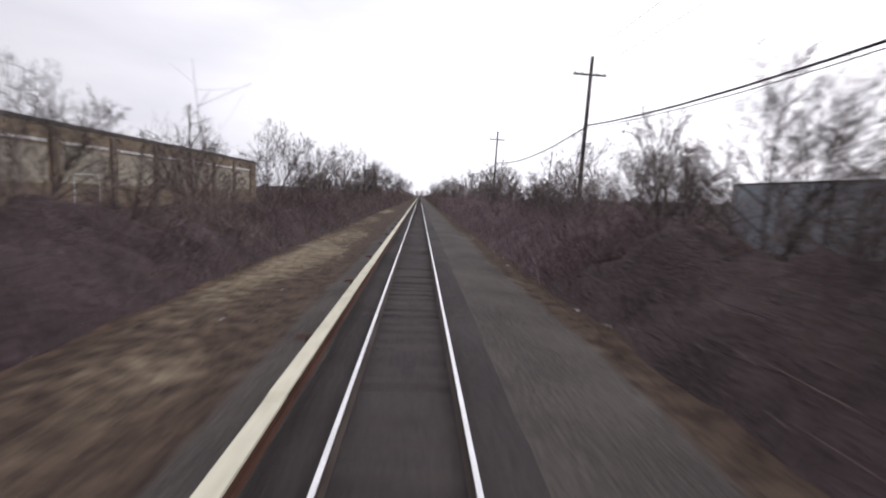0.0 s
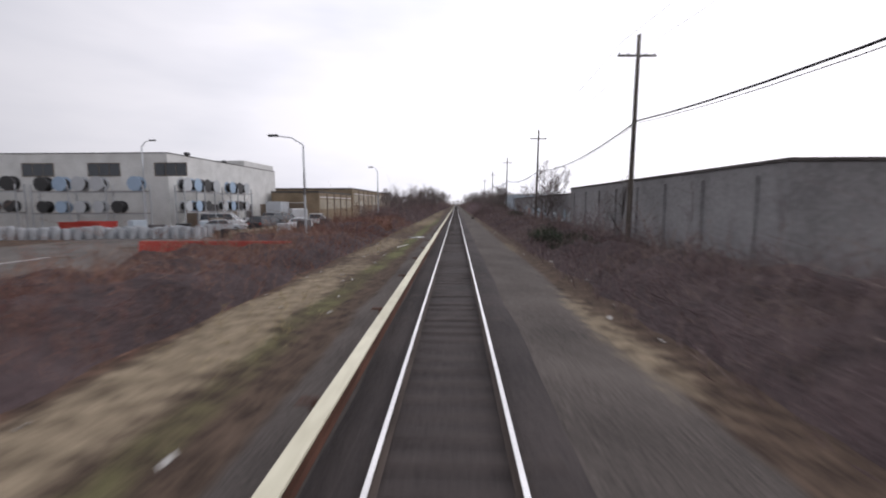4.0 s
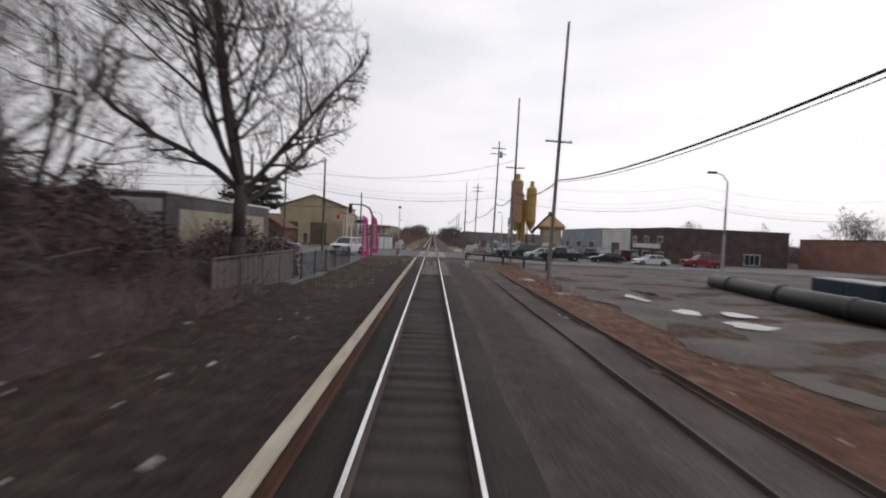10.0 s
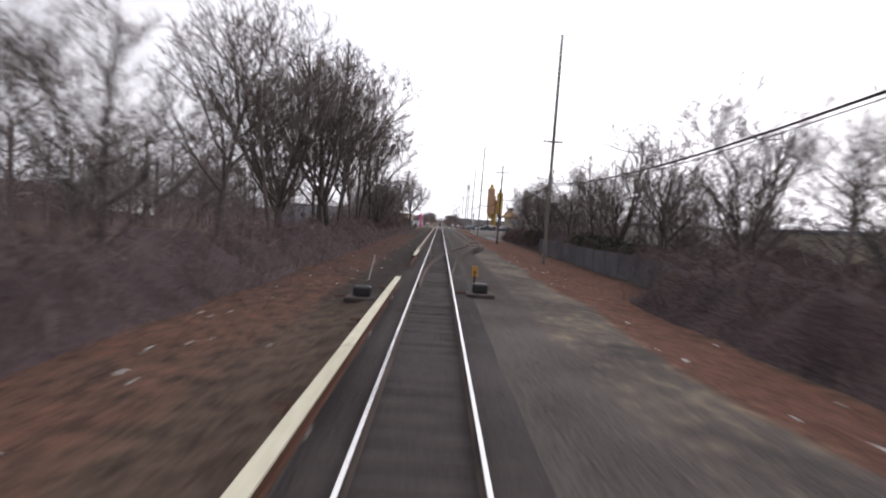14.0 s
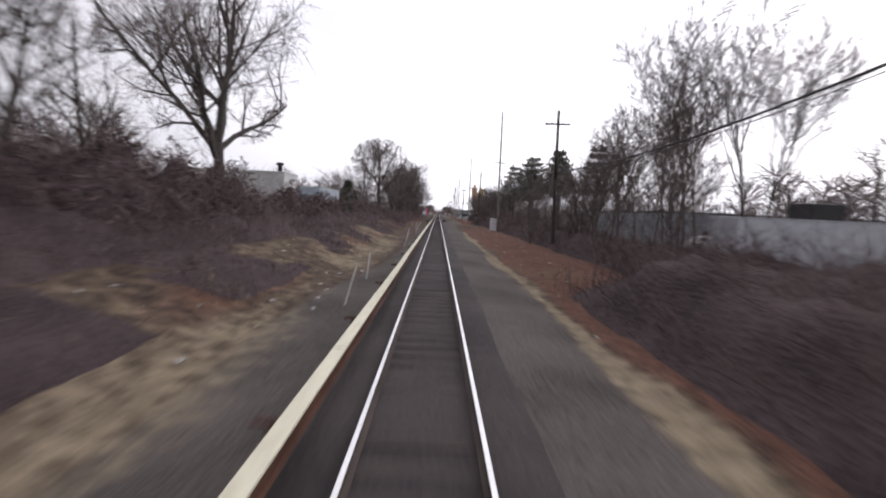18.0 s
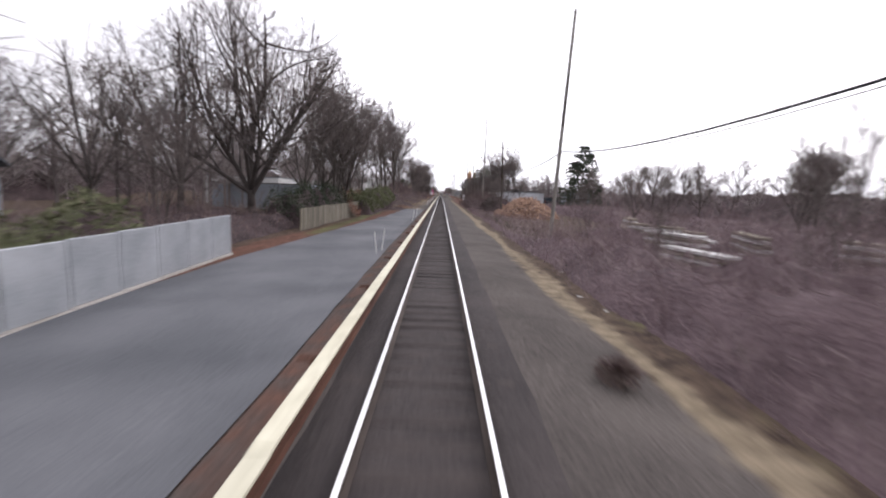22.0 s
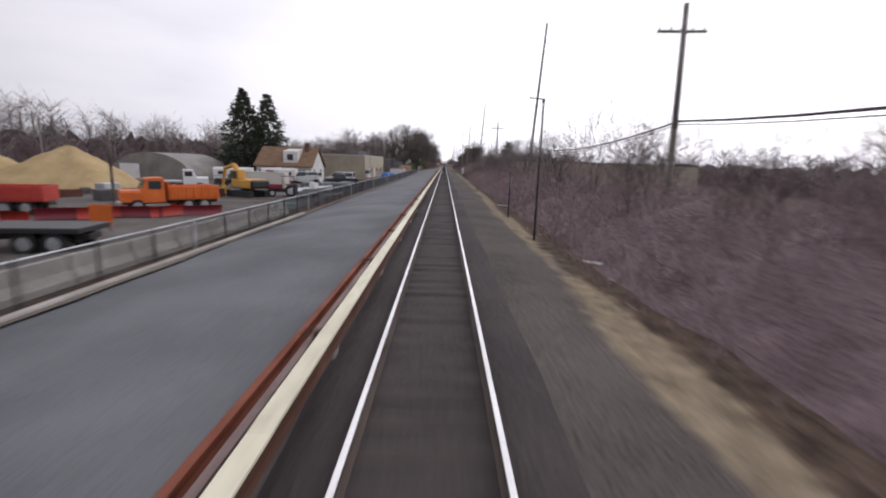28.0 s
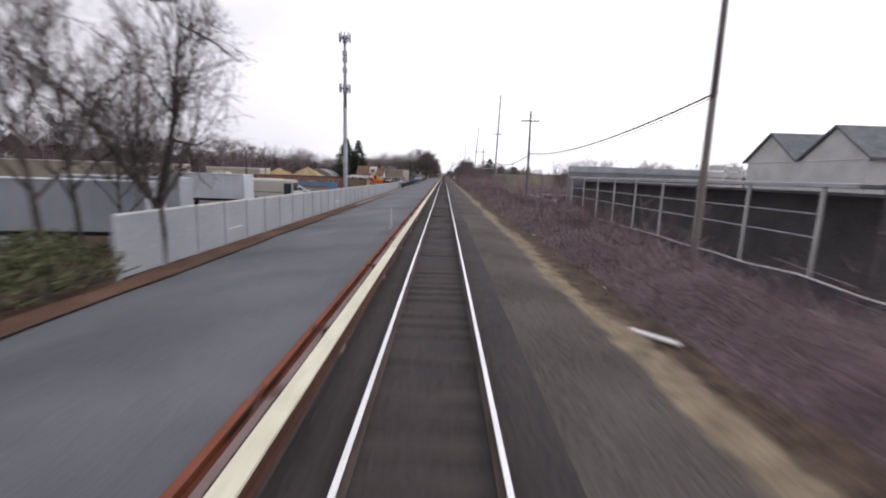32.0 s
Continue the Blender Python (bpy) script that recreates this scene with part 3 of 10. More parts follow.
slab("road", [-120, -60, -40, -25, -15, -10, -7, -5, -3.5, -2.4, -1.752], -207.5, -191.2, ROAD, "dark asphalt road crossing the railway", 0.012, road_z)
slab("road", [1.752, 2.4, 3.5, 5, 7, 10, 15, 25, 40, 60, 120], -207.5, -191.2, ROAD, "dark asphalt road crossing the railway", 0.012, road_z)
slab("pavement", [-60, -40, -25, -15, -11, -8.5], -191.1, -186.5, PANEL_CONCRETE, "stained concrete pavement beside the road", 0.14, road_z)
YARD = mat("dirty_asphalt", (0.056, 0.047, 0.042), (0.140, 0.124, 0.112), 0.85, 0, 0.28, 5, 0.3, 0.015)
sheet("car_park", 10.2, 60, -191.1, -176, 0.045, YARD, "asphalt car park beside the road", 1.0, 0.25, 14, 13)
slab("car_park", [-60, -40, -25, -16, -10, -7.2], -236, -207.6, ROAD, "asphalt car park beside the railway", 0.02)
sheet("car_park", 9.3, 60, -252, -207.6, 0.018, YARD, "wide worn asphalt yard beside the siding", 1.0, 0.9, 14, 11)
slab("lane", [10.8, 11.6, 12.6, 13.2], -275, -250, ROAD, "narrow asphalt lane beside the fence", 0.02)

# asphalt path beside the later track
sheet("asphalt_path", lambda y: -6.0 - 3.1 * ss(-505, -560, y), lambda y: -2.56 + 0.16 * ss(-545, -565, y) + 0.34 * ss(-572, -596, y), END, -495, 0.03, ASPHALT, "wide grey asphalt path beside the track", 1.5, 0.06, 8)
sheet("path_edge", -9.55, -9.0, -738, -566, 0.10, SHOULDER, "sandy edge of the asphalt path", 1.5, 0.14, 3, 3)
sheet("path_edge", -9.72, -9.36, -738, -566, 0.115, LITTER, "red-brown leaves along the foot of the fence", 1.5, 0.10, 3, 4)
sheet("path_edge", -10.1, -8.75, END, -742, 0.10, LITTER, "brown leaves drifted along the fence", 1.5, 0.16, 3, 5)
sheet("yard", -85, -11.6, -776, -638, 0.04, YARD, "dirty grey ground of the work yards", 3.0, 0.3, 14, 7)


SIDE_Y = [-350.0, -347.0, -341.0, -334.0, -327.7, -321.5, -313.5, -306.0, -298.0, -285.0, -255.0, -214.0]
SIDE_X = [0.0, 0.0, 0.13, 0.59, 1.40, 2.42, 3.95, 4.82, 5.18, 5.30, 5.20, 5.05]


def side_x(y):
    """Middle of the siding: a smooth curve through its stations."""
    fine = np.arange(-352, -210, 1.0)
    raw = np.interp(fine, SIDE_Y, SIDE_X)
    kernel = np.array([1, 3, 5, 6, 5, 3, 1]) / 24
    soft = np.convolve(np.concatenate([np.full(3, raw[0]), raw, np.full(3, raw[-1])]), kernel, "valid")
    return np.interp(y, fine, soft)


# ties
tie_mesh = Mesh().cbox(-1.3, 1.3, -0.115, 0.115, -0.36, -0.176, 0.012).data("tie", TIE)
rng = np.random.default_rng(5)
loose = Mesh()
k = 0
for i in range(2250):
    y = END + 0.3 + i * 0.56
    if -208 < y < -191 or (i * 7) % 19 == 0:
        continue
    near = -690 < y < -566 or -352 < y < -330
    dx, dzz = rng.uniform(-0.05, 0.05), rng.uniform(-0.014, 0.010)
    if near and k < 240:
        t = part("tie", tie_mesh, None, track, "", Matrix.Translation((dx, y, dzz)) @ Matrix.Rotation(rng.uniform(-0.012, 0.012), 4, "Z"))
        k += 1
    else:
        loose.box(-1.3 + dx, 1.3 + dx, y - 0.115, y + 0.115, -0.3, -0.178 + dzz)
tagged(part("tie_row", loose, TIE, track, "dark creosoted wooden ties sunk in the ballast"), "", "", "", "stuff")

# siding with its turnout
siding = tagged(new("siding_track"), "rusty siding curving out of the main track", "track", "", "structure")
ys = np.concatenate([np.arange(-346, -290, 1.0), np.arange(-290, -214, 4.0), [-214.0]])


def bent(profile, xf, zf):
    m = Mesh()
    n = len(profile)
    for y in ys:
        m.v.extend((xf(y) + a, float(y), zf(y) + b) for a, b in profile)
    m.f = [(i * n + j, i * n + (j + 1) % n, (i + 1) * n + (j + 1) % n, (i + 1) * n + j) for i in range(len(ys) - 1) for j in range(n)]
    return m


for s in (-0.7525, 0.7525):
    part("rail", bent([(a * 0.85, b) for a, b in RAIL], lambda y: float(side_x(y)) + s + (0.09 if s < 0 else -0.09) * float(1 - ss(-346, -338, y)), lambda y: -0.012 - 0.30 * float(ss(-326, -298, y))), SIDING_RUST, siding, "brown rusty siding rail")
for i in range(164):
    y = -327 + i * 0.7
    if i % 5 == 2:
        continue
    shown = -300.5 < y < -289 or (-306.5 < y < -300 and i % 3 == 0)
    sunk = -0.10 if shown else 0.10
    o = part("tie", Mesh().cbox(-1.3, 1.3, -0.12, 0.12, -0.2, 0.0, 0.015), PALE_TIE if shown and (i % 2 == 0 or y < -300) else TIE, siding, "", (float(side_x(y)), y, -0.185 - 0.30 * float(ss(-326, -298, y)) - sunk + 0.012 * math.sin(i * 1.9)))
part("guard_rail", Mesh().sweep([(-0.62 + a * 0.8, b) for a, b in RAIL], -329.6, -324.4), SIDING_RUST, siding, "rusty guard rail")
ys = np.arange(-329.0, -323.4, 0.5)
part("guard_rail", bent([(a * 0.8, b) for a, b in RAIL], lambda y: float(side_x(y)) + 0.58, lambda y: -0.012 - 0.30 * float(ss(-326, -298, y))), SIDING_RUST, siding, "rusty guard rail")

# third rail with its cover
third = tagged(new("third_rail"), "third rail under a cream cover board", "third rail", "", "structure")
board_mesh = Mesh().cbox(-0.112, 0.112, 0, 4.985, -0.028, 0.022, 0.008).data("cover_board", BOARD)
worn_mesh = Mesh().cbox(-0.112, 0.112, 0, 4.985, -0.028, 0.022, 0.008).data("cover_board", WORN_BOARD)
bracket_mesh = Mesh().cbox(-0.02, 0.02, -0.03, 0.03, -0.52, -0.03, 0.005).cbox(-0.19, 0.10, -0.03, 0.03, -0.075, -0.03, 0.005).data("bracket", RUST)
foot_mesh = Mesh().cbox(-0.06, 0.06, -0.06, 0.06, -0.2, 0.0, 0.015).data("insulator", CONCRETE)
for y0, y1 in ((END, -346.2), (-339.6, -214.8), (-182.0, 420.0)):
    n = int((y1 - y0) / 5)
    part("conductor_rail", Mesh().sweep([(-1.53, -0.10), (-1.43, -0.10), (-1.43, -0.085), (-1.47, -0.07), (-1.465, 0.02), (-1.445, 0.03), (-1.445, 0.085), (-1.515, 0.085), (-1.515, 0.03), (-1.495, 0.02), (-1.49, -0.07), (-1.53, -0.085)], y0 + 0.6, y1 - 0.4), RUST, third, "rusty conductor rail")
    far_b = Mesh()
    for i in range(n):
        y = y1 - 5.0 * (i + 1)
        lift = 0.25 + 0.006 * math.sin(i * 2.1)
        if y < 60:
            worn = -332 < y < -100
            b = part("cover_board", worn_mesh if worn else board_mesh, None, third, "", Matrix.Translation(((-1.55 if worn else -1.483) + 0.006 * math.sin(i * 1.3), y, lift)))
            part("bracket", bracket_mesh, None, third, "", (-1.74, y + 2.5, 0.215))
            if y < -690 or -420 < y < -300:
                part("insulator", foot_mesh, None, third, "", (-1.48, y + 2.5, -0.10))
        else:
            far_b.box(-1.62, -1.37, y, y + 4.985, 0.225, 0.272)
    if far_b.v:
        part("cover_board_run", far_b, BOARD, third, "cream cover board running far off")

OLD_RAIL = mat("dull_old_rail", (0.16, 0.11, 0.10), (0.30, 0.23, 0.21), 0.8, 0.1, 0.9, 20, 0.3, 0.006)
# old rails lying beside the path
for i in range(13):
    y0 = END + i * 19.6
    for x in (-2.56, -2.23) if -600 < y0 + 10 < -572 else (-2.16, -1.91) if -650 < y0 + 10 < -600 else (-2.06, -1.83):
        red = x < -1.9
        wide = 1.35 if x > -2.1 else 0.6
        ob = thing("old_rail", (x + 0.010 * math.sin(i * 2 + x), y0, 0.02), "red-rusted old rail lying beside the path" if red else "dull brown old rail lying beside the path", "rail", "old rails beside the path")
        part("rail", Mesh().sweep([(a * wide, b) for a, b in RAIL], 0, 19.4), RED_RUST if red else OLD_RAIL, ob)
        for e in (0.06, 18.76):
            for q in (-1, 1):
                part("joint_bar", Mesh().cbox(q * wide * 0.022 - 0.008, q * wide * 0.022 + 0.008, e, e + 0.58, -0.135, -0.05, 0.004), DARK_RUST, ob, "dark bolted joint bar")

# rain water standing beside the third rail
pool = Mesh()
pool.v = [(-3.5, -62.3, gzf(-3.5, -62.3) + 0.035)] + [(-3.5 + (0.95 + 0.22 * math.sin(3 * a + 1)) * math.cos(a), -62.3 + (0.8 + 0.2 * math.sin(2 * a)) * math.sin(a), gzf(-3.5, -62.3) + 0.035) for a in [2 * math.pi * k / 28 for k in range(28)]]
pool.f = [(0, 1 + k, 1 + (k + 1) % 28) for k in range(28)]
structure("puddle", pool, plain("standing_water", (0.03, 0.028, 0.024), 0.04), "puddle of rain water beside the third rail")


WATER = bpy.data.materials["standing_water"]
for x, y, rx, ry in ((13.4, -236.5, 0.7, 1.3), (14.3, -240.3, 1.1, 0.8), (12.9, -232.5, 0.6, 1.6), (14.9, -229.0, 0.6, 1.5), (15.6, -237.5, 0.7, 1.0)):
    pool = Mesh()
    ring = [2 * math.pi * k / 24 for k in range(24)]
    pool.v = [(x, y, gzf(x, y) + 0.075)] + [(x + rx * (1 + 0.25 * math.sin(3 * a + x)) * math.cos(a), y + ry * (1 + 0.2 * math.sin(2 * a + y)) * math.sin(a), gzf(x, y) + 0.075) for a in ring]
    pool.f = [(0, 1 + k, 1 + (k + 1) % 24) for k in range(24)]
    structure("puddle", pool, WATER, "shallow puddle on the worn yard")
APPROACH = mat("dusty_timber", (0.085, 0.069, 0.054), (0.180, 0.150, 0.120), 0.9, 0, 0.5, 10, 0.4, 0.01, 0.15, (1, 0.3, 1))
for y0, y1 in ((-229.0, -207.9), (-190.9, -163.0)):
    sheet("dusty_fill", -0.64, 0.64, y0, y1, -0.165, APPROACH, "pale dust packed between the rails", 1.0, 0.02, 4, 23, 0.35, 0.0)
    n = int((y1 - y0) / 3.5)
    run = (y1 - y0) / n
    for i in range(n):
        for x0, x1 in ((-0.53, -0.22), (0.24, 0.54), (0.86, 1.40)):
            part("approach_timber", Mesh().cbox(x0, x1, y0 + i * run + 0.01, y0 + (i + 1) * run - 0.01, -0.3, -0.118 + 0.008 * math.sin(i * 2.1 + x0 * 5), 0.012), APPROACH, crossing)

# ---------------------------------------------------------------- poles and wires
def wood_pole(x, y, h, lean, arm, r=0.16, material=POLE, label="", deep=0.0, arms=1, lamp=False, can=False):
    z = gzf(x, y)
    p = thing("utility_pole", pose(x, y, z - 0.05, 0, lean, 0), label or "dark weathered wooden utility pole beside the track", "utility pole", "utility poles along the railway")
    part("pole_shaft", Mesh().chain([(0, 0, 0), (0, 0, h * 0.5), (0, 0, h)], [r, r * 0.82, r * 0.62], 10), material, p, smooth=True)
    for a in range(arms if arm else 0):
        zz = (11.4 if h > 14.2 else h - 0.9) - a * 1.0 if arm < 0 else h - 1.1 - a * 0.9
        w = abs(arm)
        part("crossarm", Mesh().cbox(-w, w, r * 0.7, r * 0.7 + 0.1, zz - 0.06, zz + 0.06, 0.01), material, p)
        for s in (-w * 0.9, -w * 0.45, w * 0.45, w * 0.9):
            part("insulator", Mesh().chain([(s, r * 0.7 + 0.05, zz + 0.06), (s, r * 0.7 + 0.05, zz + 0.13), (s, r * 0.7 + 0.05, zz + 0.2)], [0.03, 0.05, 0.02], 6), GALV, p)
    if can:
        part("transformer", Mesh().chain([(0.42, 0, h - 2.6), (0.42, 0, h - 2.55), (0.42, 0, h - 1.7), (0.42, 0, h - 1.6)], [0.2, 0.27, 0.27, 0.15], 12), GALV, p, "grey transformer can", smooth=True)
    return p


POLES = [(10.6, 64.0, 13.0, 1, 1.1), (10.7, 29.5, 13.0, 1, 1.1), (11.0, -5.2, 13.4, 1, 1.1), (11.0, -41.6, 13.4, 1, 1.1), (10.2, -76.5, 13.0, 1, 1.1), (10.2, -112.0, 12.4, 1, 1.1), (10.2, -151.0, 16.5, 1, 1.2),
         (9.8, -187.5, 18.5, 1, 1.2), (9.55, -206.0, 19.7, 0.4, -1.1), (9.7, -223.3, 21.0, 1.6, -1.1), (9.3, -256.2, 22.0, 1.2, -0.9), (9.9, -289.1, 13.2, 0.7, 1.1), (10.0, -322.8, 21.0, 0.4, -0.9), (10.0, -357.6, 13.7, 1.4, 1.1),
         (10.2, -393.3, 19.7, -0.3, -0.9), (10.2, -430.0, 11.8, -0.9, 1.1), (9.9, -464.3, 19.7, 0.8, 0), (9.8, -499.1, 11.8, -1.4, 1.1), (9.3, -533.3, 18.0, 2.7, 0), (10.1, -565.7, 11.5, -1.0, 1.1), (9.5, -594.0, 19.5, 3.4, -0.9),
         (10.2, -631.0, 11.5, 0, 1.1), (10.2, -664.8, 19.7, 3.5, -0.9), (10.7, -698.9, 10.6, -1.6, 1.1), (9.7, -734.5, 18.6, 1.4, -0.9), (10.2, -766.3, 11.5, -0.6, 1.1), (10.7, -802.1, 15.0, -0.3, 0)]
CABLE_Z = [8.6, 8.6, 8.4, 8.0, 8.2, 8.2, 8.2, 8.4, 8.4, 8.2, 7.9, 7.6, 7.5, 7.4, 6.7, 6.7, 7.1, 7.1, 7.0, 6.8, 5.8, 5.6, 5.7, 5.6, 6.1, 6.6, 7.7]
for x, y, h, lean, arm in POLES:
    tall = h > 15
    wood_pole(x, y, h, lean, arm, 0.17, GREY_POLE if tall or y < -600 else POLE,
              "tall slender grey wooden pole leaning outwards" if tall else "", can=(y == -187.5), arms=2 if y in (-187.5, -151.0) else 1)

wood_pole(5.2, -187.0, 11.6, 0, 0, 0.09, GREY_POLE, "slim grey pole beside the crossing")


def wire(name, pts, r, label, sag=0.7, seg=10):
    m = Mesh()
    for (a, b) in zip(pts, pts[1:]):
        a, b = Vector(a), Vector(b)
        prev = a
        for i in range(1, seg + 1):
            u = i / seg
            q = a.lerp(b, u) - Vector((0, 0, sag * 4 * u * (1 - u)))
            m.tube(prev, q, r, r, 5, False)
            prev = q
    return tagged(part(name, m, CABLE, None, "", None, True), label, "cable", "cables along the railway")


def on_pole(p, frac_z):
    return (p[0] + math.tan(radians(p[3])) * frac_z + 0.17, p[1], gzf(p[0], p[1]) + frac_z)


wire("overhead_cable", [(10.8, 100, 8.2)] + [on_pole(p, c) for p, c in zip(POLES, CABLE_Z)], 0.045, "thick black cable slung from pole to pole", 0.8)
wire("overhead_cable", [(10.8, 100, 7.9)] + [on_pole(p, c - 0.14) for p, c in zip(POLES, CABLE_Z)], 0.018, "thin black cable below the thick one", 0.84)
low = [p for p in POLES if p[4] > 0]
for s in (-0.9, 0.9):
    wire("overhead_wire", [(p[0] + s + math.tan(radians(p[3])) * (p[2] - 0.4), p[1] + 0.15, gzf(p[0], p[1]) + p[2] - 0.38) for p in low[:8]], 0.008, "thin wire between the crossarms", 0.6)


# ---------------------------------------------------------------- plants
def quads(name, q, material, parent=None, label=""):
    """Many separate quads, as one mesh."""
    q = np.asarray(q, np.float32)
    n = len(q)
    me = bpy.data.meshes.new(name)
    me.vertices.add(n * 4)
    me.vertices.foreach_set("co", q.reshape(-1))
    me.loops.add(n * 4)
    me.loops.foreach_set("vertex_index", np.arange(n * 4, dtype=np.int32))
    me.polygons.add(n)
    me.polygons.foreach_set("loop_start", np.arange(0, n * 4, 4, dtype=np.int32))
    me.materials.append(material)
    me.update(calc_edges=True)
    ob = new(name, me)
    if parent:
        ob.parent = parent
    if label:
        ob["label"] = label
    return ob


def blades(p, d, w, rng):
    """Thin quads from p along d, w wide at the foot."""
    side = np.cross(d, rng.normal(size=d.shape))
    side /= np.linalg.norm(side, axis=1, keepdims=True) + 1e-9
    a, b = side * w[:, None] * 0.5, side * w[:, None] * 0.3
    return np.stack([p - a, p + a, p + d + b, p + d - b], 1)


def brush(name, x0, x1, y0, y1, h, density, material, label, seed, core=0.5, w=0.03, edge=2.0, patch=0.45, core_mat=None, keep=None):
    """Leafless scrub: stems with side twigs and taller saplings, over a solid core in place of tangled stalks."""
    rng = np.random.default_rng(seed)
    n = int((x1 - x0) * (y1 - y0) * density)
    x, y = rng.uniform(x0, x1, n), rng.uniform(y0, y1, n)
    if keep is not None:
        ok = rng.uniform(size=n) < keep(x, y)
        x, y = x[ok], y[ok]
        n = len(x)
    inner = min(abs(x0), abs(x1))
    depth = np.abs(x) - inner
    hh = h * (0.35 + 0.65 * ss(0, edge, depth)) * (1 - patch * (0.5 + 0.5 * wob(x, y, 0.33, seed)) - 0.25 * (0.5 + 0.5 * wob(x, y, 1.3, seed + 3)))
    tall = (rng.uniform(size=n) < (0.06 if density > 0.5 else 0.0)) & (depth > edge * 0.5)
    hh *= rng.uniform(0.5, 1.1, n) * np.where(tall, rng.uniform(1.3, 2.0, n), 1.0)
    base = np.stack([x, y, gz(x, y) - 0.05], 1)
    tilt = rng.normal(0, 0.26, (n, 2)) * np.where(tall, 0.5, 1.0)[:, None]
    d = np.stack([tilt[:, 0], tilt[:, 1], np.ones(n)], 1) * hh[:, None]
    ww = rng.uniform(0.6, 1.4, n) * w
    bend = rng.normal(0, 0.16, (n, 3)) * hh[:, None]
    mid = base + d * 0.5
    top = (d * 0.5 + bend)
    out = [blades(base, d * 0.5, ww, rng), blades(mid, top, ww * 0.75, rng)]

    def twigs(sel, lo, hi, size):
        m = len(sel)
        u = rng.uniform(lo, hi, m)[:, None]
        p = np.where(u < 0.5, base[sel] + d[sel] * u, mid[sel] + top[sel] * (2 * u - 1))
        e = rng.normal(0, 1, (m, 3))
        e[:, 2] = np.abs(e[:, 2]) * 0.8 + 0.4
        e *= (hh[sel] * rng.uniform(0.5, 1.2, m) * size)[:, None]
        out.append(blades(p, e, ww[sel] * 0.55, rng))

    every, big = np.arange(n), np.flatnonzero(tall)
    for k in range(3):
        twigs(every, 0.25, 0.95, 0.24)
    for k in range(14):
        twigs(big, 0.3, 1.0, 0.13)
    if core:
        step = 0.9 if density > 1 else 2.5

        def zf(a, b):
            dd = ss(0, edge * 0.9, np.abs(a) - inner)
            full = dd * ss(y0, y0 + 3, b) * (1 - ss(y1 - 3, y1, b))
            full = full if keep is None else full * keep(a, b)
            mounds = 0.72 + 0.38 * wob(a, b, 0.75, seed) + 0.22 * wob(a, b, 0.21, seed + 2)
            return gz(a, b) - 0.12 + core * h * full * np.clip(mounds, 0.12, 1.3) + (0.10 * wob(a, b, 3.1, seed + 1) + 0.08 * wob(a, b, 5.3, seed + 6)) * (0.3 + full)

        tagged(part("thicket", grid_mesh(np.linspace(x0, x1, int((x1 - x0) / step) + 2), np.linspace(y0, y1, int((y1 - y0) / step) + 2), zf), core_mat or THICKET, None, "", None, True), "solid core in place of tangled stalks and leaves inside scrub", "brush", "", "stuff")
        # sprigs all over the tangle
        m = int((x1 - x0) * (y1 - y0) * density * 1.7)
        sx, sy = rng.uniform(x0, x1, m), rng.uniform(y0, y1, m)
        e = rng.normal(0, 1, (m, 3))
        e[:, 2] = np.abs(e[:, 2]) * 0.9 + 0.35
        e *= (rng.uniform(0.07, 0.17, m) * (h if density > 1 else h * 0.9) * (0.5 + 0.5 * ss(0, edge, np.abs(sx) - inner)))[:, None]
        out.append(blades(np.stack([sx, sy, zf(sx, sy) - 0.03], 1), e, rng.uniform(0.5, 1.3, m) * w * 0.9, rng))
    return tagged(quads(name, np.concatenate(out), material), label, "brush", "", "stuff")


def far_wood(x0, x1, y0, y1, h, count, seed, w=0.10):
    """A belt of leafless trees too far off to tell apart."""
    rng = np.random.default_rng(seed)
    out = []
    for i in range(count):
        x, y, hh = rng.uniform(x0, x1), rng.uniform(y0, y1), h * rng.uniform(0.65, 1.1)
        z = gzf(x, y) - 0.2
        foot = np.array([x, y, z])
        out.append(blades(np.stack([foot, foot]), np.array([[0.1, 0.1, hh * 0.7], [0.0, 0.1, hh * 0.6]]), np.array([0.03, 0.028]) * hh, rng))
        m = 40
        u = rng.uniform(0.15, 0.8, m)
        p = foot + np.stack([0 * u, 0 * u, u * hh], 1)
        az = rng.uniform(0, 6.283, m)
        ln = hh * rng.uniform(0.15, 0.32, m) * (1.05 - 0.35 * u)
        e = np.stack([np.cos(az) * 0.75, np.sin(az) * 0.75, rng.uniform(0.3, 0.8, m)], 1) * ln[:, None]
        out.append(blades(p, e, np.full(m, w * 1.3), rng))
        for k in range(6):
            v = rng.uniform(0.25, 1.0, m)[:, None]
            f = e * rng.uniform(0.25, 0.5, m)[:, None] + rng.normal(0, 0.055 * hh, (m, 3))
            out.append(blades(p + e * v, f, np.full(m, w * 0.7), rng))
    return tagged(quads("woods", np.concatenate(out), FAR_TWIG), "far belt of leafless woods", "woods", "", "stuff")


R_A = "bare brown-purple scrub beside the railway"


def clearing(x, y):
    """The low open ground round the timber pile and the yard beside it."""
    a = ss(-556, -532, y) * (1 - ss(-488, -478, y)) * ss(5.2, 6.4, x)
    b = ss(-566, -556, y) * (1 - ss(-532, -526, y)) * ss(8.5, 10.5, x)
    return 1 - 0.95 * a - 0.75 * b * (1 - a)


